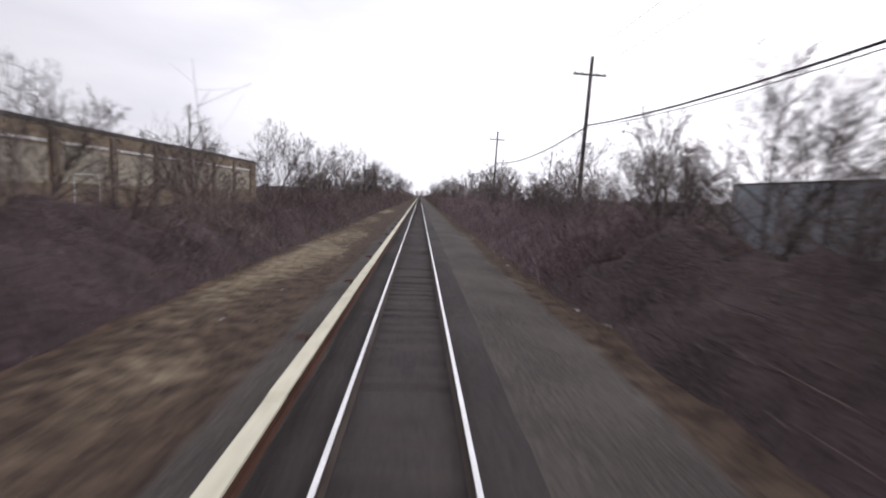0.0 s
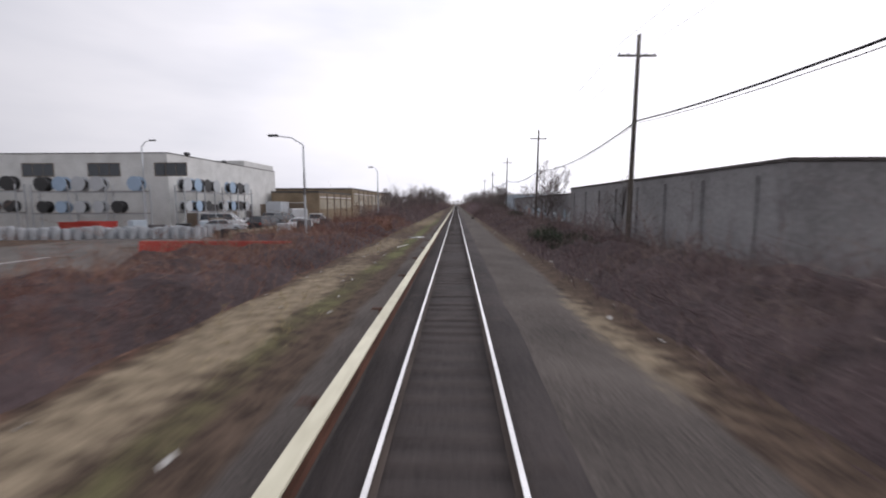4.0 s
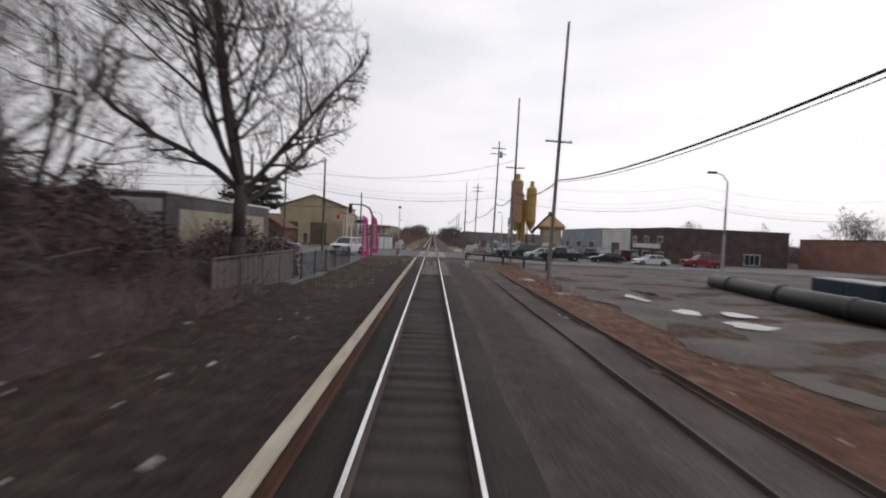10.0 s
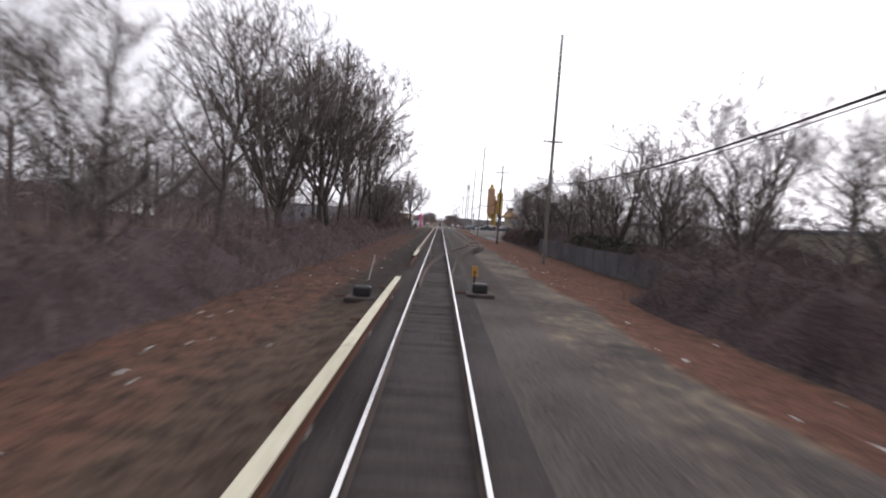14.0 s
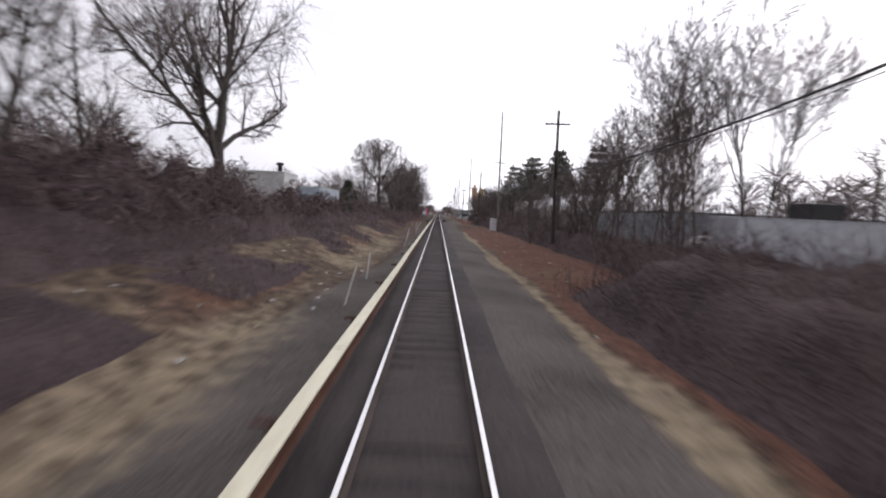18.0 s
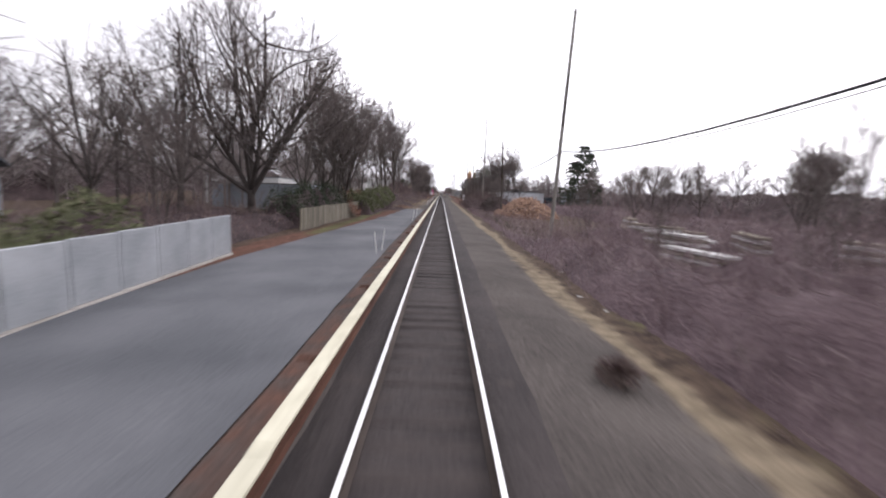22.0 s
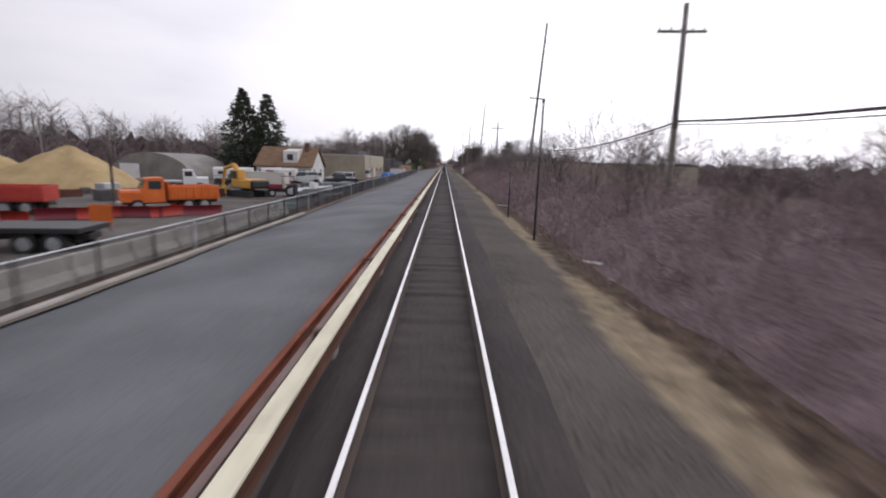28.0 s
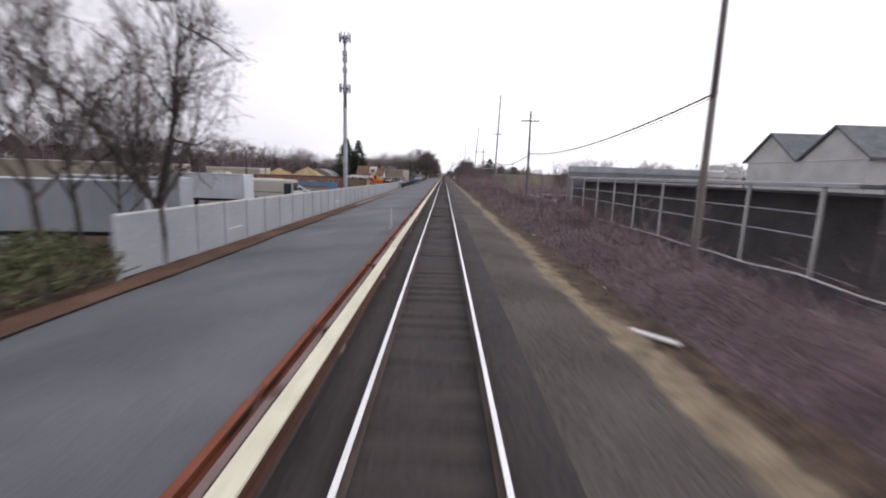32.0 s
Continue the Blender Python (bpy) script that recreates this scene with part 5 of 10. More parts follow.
# trees behind the container, behind the shops and beyond the timber yard
for x, y, h, k in [(30, -478, 9, 0), (36, -486, 10.5, 2), (43, -480, 10.5, 7), (33, -506, 9, 3), (41, -500, 10, 2), (49, -495, 10.5, 4), (27, -492, 8, 1), (46, -516, 10, 7), (38, -524, 9, 3), (31, -532, 8, 2), (44, -540, 9, 0), (36, -552, 8.5, 4), (30, -560, 7.5, 3), (40, -568, 9, 2), (52, -530, 10, 3),
                   (24.5, -256, 11.5, 4), (28, -250, 11.5, 0), (22, -249, 11, 3), (31, -258, 11.5, 1), (25, -262, 12, 4), (34, -252, 11.5, 2), (29, -243, 10.5, 3), (22, -266, 11.5, 1), (20.5, -271, 11.5, 4),
                   (64, -150, 10, 2), (72, -163, 9.5, 0), (70, -186, 10, 3), (82, -178, 10.5, 2), (90, -192, 11, 0)]:
    tree(k, x, y, h, rt.uniform(0, 6.3), "leafless tree behind the yard")
# saplings standing out of the scrub
sap = np.random.default_rng(17)
for x0, x1, y0, y1, n, lo, hi in ((7.5, 12, -700, -625, 22, 4.5, 7.5), (7.5, 14, -620, -570, 8, 3.5, 6.0), (8, 14, -566, -528, 6, 3.0, 5.5), (7.5, 12, -135, -90, 8, 3.0, 5.0), (7, 12, -4, 60, 16, 4.0, 6.5), (-13, -8.5, -55, 60, 16, 3.0, 5.0), (8.5, 13, -470, -400, 10, 3.5, 6.0), (-13.5, -9, -420, -385, 6, 3.0, 5.0), (8, 12.5, -722, -702, 5, 3.0, 5.0)):
    for i in range(n):
        tree(5 + int(sap.integers(0, 2)), sap.uniform(x0, x1), sap.uniform(y0, y1), sap.uniform(lo, hi), sap.uniform(0, 6.3), "slender leafless sapling standing in scrub")


def conifer(x, y, h, r, seed, label, droop=0.25, start=0.12, open_=0.0, needles=None, shape=0.8, tiers=0):
    g = np.random.default_rng(seed)
    z = gzf(x, y)
    t = thing("conifer", (x, y, z - 0.1), label, "tree", "conifers")
    P, D, W = [], [], []
    limbs = Mesh().chain([(0, 0, 0), (0, 0, h * 0.5), (0, 0, h)], [h * 0.018, h * 0.012, 0.02], 7)
    levels = int(h * 2.6)
    for i in range(levels):
        u = start + (1 - start) * (i + g.uniform(0, 0.8)) / levels
        if g.uniform() < open_:
            continue
        if tiers:
            # flat plates of needles with gaps between them
            u = start + (1 - start) * (int((u - start) / (1 - start) * tiers) + g.uniform(0.0, 0.28)) / tiers
        rad = r * (1 - u) ** shape * g.uniform(0.7, 1.1) + 0.15
        for k in range(7):
            az = g.uniform(0, 6.283)
            tip = Vector((math.cos(az) * rad, math.sin(az) * rad, h * u - rad * droop + rad * 0.1))
            root = Vector((0, 0, h * u))
            limbs.tube(root, tip, 0.02, 0.006, 3, False)
            for m in range(8 if needles is PINE else 14):
                v = g.uniform(0.25, 1.05)
                P.append(root.lerp(tip, v) + Vector(g.normal(0, 0.07 + 0.03 * rad, 3)))
                e = Vector((math.cos(az), math.sin(az), -0.15)) * 0.3 + Vector(g.normal(0, 0.24, 3))
                D.append(e * (0.6 + 0.25 * rad))
                W.append(g.uniform(0.08, 0.2) * (1.0 + 0.12 * r))
    part("trunk", limbs, BARK, t)
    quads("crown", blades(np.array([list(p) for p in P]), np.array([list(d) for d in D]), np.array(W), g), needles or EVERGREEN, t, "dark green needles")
    return t


conifer(-43.0, -622, 18.5, 7.4, 1, "tall dark green spruce beside the house")
conifer(-37.5, -623, 17.5, 6.2, 2, "tall dark green spruce beside the house")
conifer(37.1, -452.4, 16.5, 6.6, 3, "broad dark conifer beyond the yard", 0.15, 0.06, 0.0, EVERGREEN, 0.6, 15)
conifer(-30.5, -178, 12.8, 3.8, 4, "dark pine with open crown behind the car park", -0.1, 0.5, 0.0, None, 0.4, 4)
conifer(-20, -213, 8.6, 2.3, 5, "dark pine with open crown beside the car park", -0.05, 0.35, 0.15, None, 0.4, 6)
for i, (x, y, h) in enumerate([(17, -386, 12), (20.5, -392, 12.5), (16, -374, 11.5), (19, -379, 13), (23, -384, 12.5), (26, -395, 13), (21, -367, 12), (25.5, -374, 13)]):
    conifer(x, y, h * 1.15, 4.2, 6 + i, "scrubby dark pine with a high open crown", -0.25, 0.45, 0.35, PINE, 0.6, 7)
conifer(-15.3, -393, 6.4, 2.6, 16, "dark evergreen behind the bank scrub", 0.1, 0.1, 0.1)


# ---------------------------------------------------------------- kit for buildings, fences and vehicles
TAN = mat("tan_brick", (0.170, 0.128, 0.085), (0.300, 0.235, 0.160), 0.9, 0, 0.5, 9, 0.3, 0.01)
BEIGE = mat("beige_render", (0.300, 0.265, 0.205), (0.430, 0.390, 0.310), 0.9, 0, 0.4, 7, 0.2, 0.01)
WHITE = mat("white_cladding", (0.520, 0.520, 0.500), (0.700, 0.700, 0.680), 0.7, 0, 0.5, 6, 0.1, 0.005)
BLUEGREY = mat("blue_grey_block", (0.230, 0.260, 0.290), (0.340, 0.370, 0.400), 0.85, 0, 0.4, 8, 0.2, 0.008)
PALEBLUE = mat("pale_blue_cladding", (0.340, 0.400, 0.450), (0.480, 0.540, 0.590), 0.7, 0, 0.4, 6, 0.1, 0.005)
DARKWALL = mat("dark_block_wall", (0.075, 0.070, 0.072), (0.160, 0.150, 0.150), 0.9, 0, 0.35, 6, 0.4, 0.012)
# Grey lifted so the hazy reflection over two warehouse walls is in the colour.
GREYWALL = mat("grey_block_wall", (0.185, 0.180, 0.184), (0.330, 0.325, 0.328), 0.9, 0, 0.35, 6, 0.4, 0.012)
BRICK = mat("brown_brick", (0.095, 0.050, 0.042), (0.190, 0.105, 0.085), 0.9, 0, 0.8, 12, 0.4, 0.012)
PINKBRICK = mat("faded_red_brick", (0.230, 0.115, 0.090), (0.350, 0.195, 0.155), 0.9, 0, 0.8, 12, 0.3, 0.012)
YELLOW = mat("ochre_cladding", (0.385, 0.315, 0.205), (0.510, 0.430, 0.295), 0.75, 0, 0.4, 6, 0.15, 0.006)
ROOFING = mat("dark_roofing", (0.055, 0.050, 0.048), (0.130, 0.118, 0.110), 0.9, 0, 0.5, 9, 0.3, 0.01)
BROWNROOF = mat("brown_shingles", (0.130, 0.078, 0.048), (0.235, 0.150, 0.098), 0.9, 0, 0.9, 8, 0.6, 0.015, 0.0, (1, 1, 3))
GREYROOF = mat("grey_shingles", (0.120, 0.130, 0.140), (0.220, 0.235, 0.250), 0.9, 0, 0.9, 8, 0.6, 0.015)
TRIM = mat("white_trim", (0.600, 0.590, 0.570), (0.760, 0.750, 0.730), 0.6, 0, 0.9, 12, 0.05, 0.003)
CREAMWALL = mat("cream_render", (0.400, 0.360, 0.275), (0.540, 0.490, 0.385), 0.85, 0, 0.5, 7, 0.15, 0.006)
SHUTTER = mat("brown_shutter", (0.130, 0.100, 0.075), (0.210, 0.165, 0.125), 0.7, 0, 0.5, 9, 0.2, 0.005)
VINYL = mat("grey_vinyl_panel", (0.300, 0.320, 0.335), (0.400, 0.420, 0.437), 0.6, 0, 0.35, 7, 0.05, 0.003, 0.02)
SCREEN = mat("dark_fence_screen", (0.030, 0.037, 0.044), (0.080, 0.092, 0.104), 0.8, 0, 0.6, 16, 0.3, 0.006, 0.15)
OLD_STOCKADE = mat("greyed_board", (0.100, 0.088, 0.068), (0.215, 0.195, 0.155), 0.9, 0, 0.9, 14, 0.4, 0.008, 0.22, (3, 3, 0.6))
STOCKADE = mat("weathered_board", (0.170, 0.145, 0.105), (0.320, 0.285, 0.220), 0.9, 0, 0.9, 14, 0.4, 0.008, 0.18, (3, 3, 0.6))
TYRE = plain("tyre_rubber", (0.018, 0.018, 0.019), 0.85)
CHROME = plain("bright_metal", (0.62, 0.63, 0.64), 0.28, 1.0)
BLACKP = plain("black_plastic", (0.022, 0.022, 0.023), 0.5)
RED = mat("faded_red_paint", (0.33, 0.035, 0.028), (0.50, 0.070, 0.050), 0.5, 0, 0.8, 9, 0.05, 0.003)
ORANGE = mat("orange_paint", (0.55, 0.115, 0.020), (0.72, 0.180, 0.035), 0.5, 0, 0.8, 9, 0.05, 0.003)
MACHINE = mat("machine_yellow", (0.46, 0.235, 0.045), (0.64, 0.360, 0.085), 0.55, 0, 0.8, 9, 0.1, 0.003)
BLUE = mat("blue_painted_steel", (0.110, 0.235, 0.390), (0.170, 0.315, 0.490), 0.55, 0, 0.5, 8, 0.08, 0.003)
TEAL = mat("teal_paint", (0.03, 0.30, 0.27), (0.06, 0.42, 0.37), 0.5, 0, 0.8, 9, 0.05, 0.003)
PINK = mat("magenta_cloth", (0.640, 0.045, 0.240), (0.800, 0.090, 0.330), 0.75, 0, 1.0, 14, 0.1, 0.004)
OCHRE = mat("ochre_silo_paint", (0.380, 0.245, 0.060), (0.540, 0.370, 0.115), 0.6, 0, 0.4, 6, 0.1, 0.005, 0.0, (1, 1, 0.3))
TANROOF = mat("tan_metal_roof", (0.380, 0.230, 0.105), (0.540, 0.350, 0.180), 0.7, 0, 0.4, 6, 0.1, 0.005)
RUSTBOX = mat("rust_streaked_paint", (0.270, 0.100, 0.040), (0.640, 0.500, 0.380), 0.8, 0.1, 0.7, 5, 0.3, 0.006, 0.0, (1, 1, 0.5))
PALLET = mat("wrapped_masonry", (0.200, 0.200, 0.210), (0.420, 0.420, 0.435), 0.7, 0, 1.2, 6, 0.3, 0.02, 0.25)
SANDPILE = mat("yellow_sand", (0.300, 0.215, 0.105), (0.450, 0.335, 0.180), 1.0, 0, 0.5, 8, 0.5, 0.04)
SIGNAL_RED = bpy.data.materials.new("lit_red_lens")
SIGNAL_RED.use_nodes = True
SIGNAL_RED.node_tree.nodes["Principled BSDF"].inputs["Base Color"].default_value = (0.6, 0.02, 0.015, 1)
SIGNAL_RED.node_tree.nodes["Principled BSDF"].inputs["Emission Color"].default_value = (1, 0.03, 0.02, 1)
SIGNAL_RED.node_tree.nodes["Principled BSDF"].inputs["Emission Strength"].default_value = 1.2


def paint(name, col, rough=0.32):
    return mat(name, [c * 0.88 for c in col], [min(1, c * 1.06) for c in col], rough, 0, 0.6, 14, 0.02, 0.001, 0, (1, 1, 1), 0.5)


def glass(name, col=(0.02, 0.024, 0.028)):
    m = plain(name, col, 0.08, 0.0, 0.6, 0.1)
    return m


PANE = glass("window_glass", (0.035, 0.042, 0.05))


def building(name, x0, x1, y0, y1, top, wall, label, roof=ROOFING, cap=0.25, base=None, category="building"):
    """Four thick walls, a roof slab and its edge trim; top is the height of the wall's head."""
    cx, cy = (x0 + x1) / 2, (y0 + y1) / 2
    zb = min(gzf(a, b) for a in (x0, x1) for b in (y0, y1)) if base is None else base
    t = thing(name, (cx, cy, zb), label, category)
    a, b, h, w = (x1 - x0) / 2, (y1 - y0) / 2, top - zb, 0.25
    for ax0, ax1, ay0, ay1 in ((a - w, a, -b, b), (-a, -a + w, -b, b), (-a + w, a - w, -b, -b + w), (-a + w, a - w, b - w, b)):
        part("wall", Mesh().cbox(ax0, ax1, ay0, ay1, -0.3, h, 0.015), wall, t)
    part("roof", Mesh().box(-a + w, a - w, -b + w, b - w, h - 0.45, h - 0.2), ROOFING, t)
    for ax0, ax1, ay0, ay1 in ((a - w - 0.05, a + 0.06, -b - 0.06, b + 0.06), (-a - 0.06, -a + w + 0.05, -b - 0.06, b + 0.06), (-a + w + 0.05, a - w - 0.05, -b - 0.06, -b + w + 0.05), (-a + w + 0.05, a - w - 0.05, b - w - 0.05, b + 0.06)):
        part("roof_edge", Mesh().cbox(ax0, ax1, ay0, ay1, h + 0.003, h + cap, 0.02), roof, t)
    t["half"] = (a, b)
    return t


def on_wall(t, side, u, z, w, h, kind="window", material=None, frame_mat=None, bars=0, depth=0.06, label=""):
    """A window, door, shutter or panel on a wall; u runs along the wall from its middle."""
    a, b = t["half"]

    def bx(u0, u1, z0, z1, d0, d1, c=0.008):
        if side == "E":
            return (a + d0, a + d1, u + u0, u + u1, z + z0, z + z1, c)
        if side == "W":
            return (-a - d1, -a - d0, u + u0, u + u1, z + z0, z + z1, c)
        if side == "S":
            return (u + u0, u + u1, -b - d1, -b - d0, z + z0, z + z1, c)
        return (u + u0, u + u1, b + d0, b + d1, z + z0, z + z1, c)

    if kind == "panel":
        return part("panel", Mesh().cbox(*bx(-w / 2, w / 2, 0, h, 0.003, depth)), material, t, label)
    if kind == "louvre":
        p = part("louvre", Mesh().cbox(*bx(-w / 2, w / 2, 0, h, 0.003, 0.03)), material or SHUTTER, t, label)
        n = max(3, int(h / 0.16))
        for i in range(n):
            part("slat", Mesh().cbox(*bx(-w / 2 + 0.04, w / 2 - 0.04, (i + 0.2) * h / n, (i + 0.75) * h / n, 0.033, 0.07)), material or SHUTTER, p)
        return p
    p = part("door" if kind == "door" else "window", Mesh().cbox(*bx(-w / 2, w / 2, 0, h, 0.003, 0.022)), material or (PANE if kind == "window" else SHUTTER), t, label)
    f = frame_mat or TRIM
    for u0, u1, z0, z1 in ((-w / 2 - 0.08, w / 2 + 0.08, h, h + 0.09), (-w / 2 - 0.08, w / 2 + 0.08, -0.09, 0), (-w / 2 - 0.08, -w / 2, 0, h), (w / 2, w / 2 + 0.08, 0, h)):
        part("frame", Mesh().cbox(*bx(u0, u1, z0, z1, 0.003, depth)), f, p)
    for i in range(bars):
        c = -w / 2 + w * (i + 1) / (bars + 1)
        part("bar", Mesh().cbox(*bx(c - 0.03, c + 0.03, 0, h, 0.024, 0.045)), f, p)
    return p


WHEELS = {}


def wheel(r, w):
    if (r, w) not in WHEELS:
        ty = Mesh()
        ring = [(r * 0.62, -w / 2), (r * 0.92, -w / 2), (r, -w * 0.32), (r, w * 0.32), (r * 0.92, w / 2), (r * 0.62, w / 2)]
        n = 18
        for i in range(n):
            a = 2 * math.pi * i / n
            ty.v.extend((q * math.cos(a), s, q * math.sin(a)) for q, s in ring)
        m = len(ring)
        ty.f = [(i * m + j, i * m + (j + 1) % m, ((i + 1) % n) * m + (j + 1) % m, ((i + 1) % n) * m + j) for i in range(n) for j in range(m)]
        rim = Mesh().tube((0, -w * 0.36, 0), (0, w * 0.36, 0), r * 0.62, r * 0.62, 14)
        for i in range(5):
            a = 2 * math.pi * i / 5
            rim.tube((0, -w * 0.42, 0), (r * 0.55 * math.cos(a), -w * 0.40, r * 0.55 * math.sin(a)), r * 0.11, r * 0.07, 4)
            rim.tube((0, w * 0.42, 0), (r * 0.55 * math.cos(a), w * 0.40, r * 0.55 * math.sin(a)), r * 0.11, r * 0.07, 4)
        WHEELS[r, w] = (ty.data("tyre", TYRE, True), rim.data("rim", GALV))
    return WHEELS[r, w]


def add_wheel(t, x, y, r, w):
    ty, rim = wheel(r, w)
    o = part("wheel", ty, None, t, "black tyre", (x, y, r))
    part("rim", rim, None, o)


SHAPES = {
    # length, width, wheel radius, body profile (x, z), cabin foot and roof (x0, x1, z), front and rear axle
    "sedan": (4.7, 1.8, 0.32, [(-2.3, 0.35), (-2.35, 0.55), (-2.3, 0.92), (-1.6, 1.0), (0.75, 0.98), (1.9, 0.86), (2.28, 0.72), (2.35, 0.5), (2.3, 0.3), (1.0, 0.22), (-1.0, 0.22)], (-1.85, 1.05, 0.97), (-1.15, 0.25, 1.44), 1.42, -1.38),
    "suv": (5.1, 1.98, 0.39, [(-2.5, 0.45), (-2.55, 0.7), (-2.5, 1.15), (-2.0, 1.2), (0.9, 1.18), (2.2, 1.12), (2.48, 0.98), (2.55, 0.6), (2.45, 0.38), (1.0, 0.3), (-1.0, 0.3)], (-2.46, 1.15, 1.17), (-2.3, 0.45, 1.88), 1.55, -1.5),
    "van": (5.4, 2.0, 0.36, [(-2.65, 0.42), (-2.7, 0.7), (-2.68, 1.2), (-2.0, 1.25), (1.3, 1.22), (2.3, 1.08), (2.65, 0.9), (2.7, 0.6), (2.6, 0.36), (1.0, 0.28), (-1.0, 0.28)], (-2.67, 1.75, 1.2), (-2.6, 0.95, 2.05), 1.75, -1.55),
    "pickup": (5.8, 2.0, 0.40, [(-2.85, 0.5), (-2.9, 0.75), (-2.9, 1.2), (-0.75, 1.22), (1.1, 1.18), (2.6, 1.12), (2.85, 1.0), (2.9, 0.65), (2.8, 0.42), (1.2, 0.36), (-1.2, 0.36)], (-0.75, 1.45, 1.18), (-0.6, 0.75, 1.86), 1.85, -1.75),
}


def car(kind, x, y, heading, col, label, z=None, group="cars by the railway"):
    length, width, r, prof, foot, roof, fa, ra = SHAPES[kind]
    if z is None:
        z = gzf(x, y) + 0.05
    t = thing("car" if kind in ("sedan", "suv") else kind, pose(x, y, z, 0, 0, heading), label, "car", group)
    w = width / 2
    m = Mesh()
    n = len(prof)
    zc = 0.7
    layers = [(-w, 0.90), (-w + 0.03, 0.945), (-w + 0.10, 0.98), (-w + 0.24, 1.0)]
    layers += [(-a, b) for a, b in reversed(layers)]
    for yy, s in layers:
        m.v.extend((a * s, yy, zc + (b - zc) * s) for a, b in prof)
    for k in range(7):
        m.f += [(k * n + j, k * n + (j + 1) % n, (k + 1) * n + (j + 1) % n, (k + 1) * n + j) for j in range(n)]
    m.f += [tuple(range(n)), tuple(range(7 * n, 8 * n))[::-1]]
    body = part("body", m, col, t, "", None, True)
    body.data.set_sharp_from_angle(angle=0.75)
    if -216 < y < -175:
        for s in (-1, 1):
            for u in (foot[0] + 0.55, (foot[0] + foot[1]) / 2 - 0.05, foot[1] - 0.35):
                part("door_seam", Mesh().box(u - 0.008, u + 0.008, s * w * 0.97 - 0.02, s * w * 0.97 + 0.032, r + 0.12, foot[2] - 0.06), BLACKP, t)
            part("door_handle", Mesh().cbox((foot[0] + foot[1]) / 2 + 0.08, (foot[0] + foot[1]) / 2 + 0.26, s * (w + 0.012) - 0.014, s * (w + 0.012) + 0.014, foot[2] - 0.2, foot[2] - 0.15, 0.005), CHROME, t)
    (a0, a1, az), (b0, b1, bz) = foot, roof
    wi, wt = w - 0.06, w - 0.24
    pts = [(a0, -wi, az - 0.03), (a1, -wi, az - 0.03), (a1, wi, az - 0.03), (a0, wi, az - 0.03), (b0, -wt, bz - 0.05), (b1, -wt, bz - 0.05), (b1, wt, bz - 0.05), (b0, wt, bz - 0.05)]
    part("cabin_glass", Mesh().add(pts, [(0, 1, 5, 4), (1, 2, 6, 5), (2, 3, 7, 6), (3, 0, 4, 7), (4, 5, 6, 7)]), PANE, t, "dark cabin glass")
    part("roof", Mesh().cbox(b0 - 0.06, b1 + 0.06, -wt - 0.03, wt + 0.03, bz - 0.075, bz + 0.005, 0.036), col, t)
    for k, (p, q) in enumerate(((0, 4), (1, 5), (2, 6), (3, 7))):
        part("pillar", Mesh().tube(pts[p], pts[q], 0.045, 0.04, 5), col, t)
    mid = (a0 + a1) / 2
    for s in (-1, 1):
        part("pillar", Mesh().tube((mid, s * (wi + 0.004), az - 0.02), ((b0 + b1) / 2, s * (wt + 0.004), bz - 0.06), 0.04, 0.035, 5), col, t)
        hz = 0.68 if kind == "sedan" else 0.92
        part("headlight", Mesh().cbox(length / 2 - 0.16, length / 2 - 0.02, s * (w - 0.26) - 0.17, s * (w - 0.26) + 0.17, hz - 0.07, hz + 0.08, 0.02), CHROME, t, "clear headlight")
        part("tail_light", Mesh().cbox(-length / 2 + 0.0, -length / 2 + 0.1, s * (w - 0.2) - 0.12, s * (w - 0.2) + 0.12, hz + 0.02, hz + 0.22, 0.02), RED, t, "red tail light")
        part("mirror", Mesh().cbox(a1 - 0.42, a1 - 0.24, s * (w + 0.1) - 0.09, s * (w + 0.1) + 0.09, az + 0.02, az + 0.16, 0.02), col, t)
        for ax in (fa, ra):
            if -250 < y < -150:
                part("wheel_arch", Mesh().tube((ax, s * (w - 0.14), r), (ax, s * (w + 0.006), r), r * 1.16, r * 1.16, 16), BLACKP, t)
            add_wheel(t, ax, s * (w - 0.09), r, 0.22)
    part("grille", Mesh().cbox(length / 2 - 0.08, length / 2 + 0.01, -w * 0.5, w * 0.5, 0.5 if kind == "sedan" else 0.7, 0.68 if kind == "sedan" else 0.98, 0.02), BLACKP, t)
    for s in (-1, 1):
        part("bumper", Mesh().cbox(s * (length / 2) - 0.1, s * (length / 2) + 0.06, -w * 0.94, w * 0.94, r * 0.95, r * 0.95 + 0.2, 0.04), BLACKP if kind == "pickup" else col, t)
    if kind == "pickup":
        part("bed_floor", Mesh().box(-2.75, -0.85, -w + 0.16, w - 0.16, 1.205, 1.226), BLACKP, t, "dark open cargo bed")
    return t


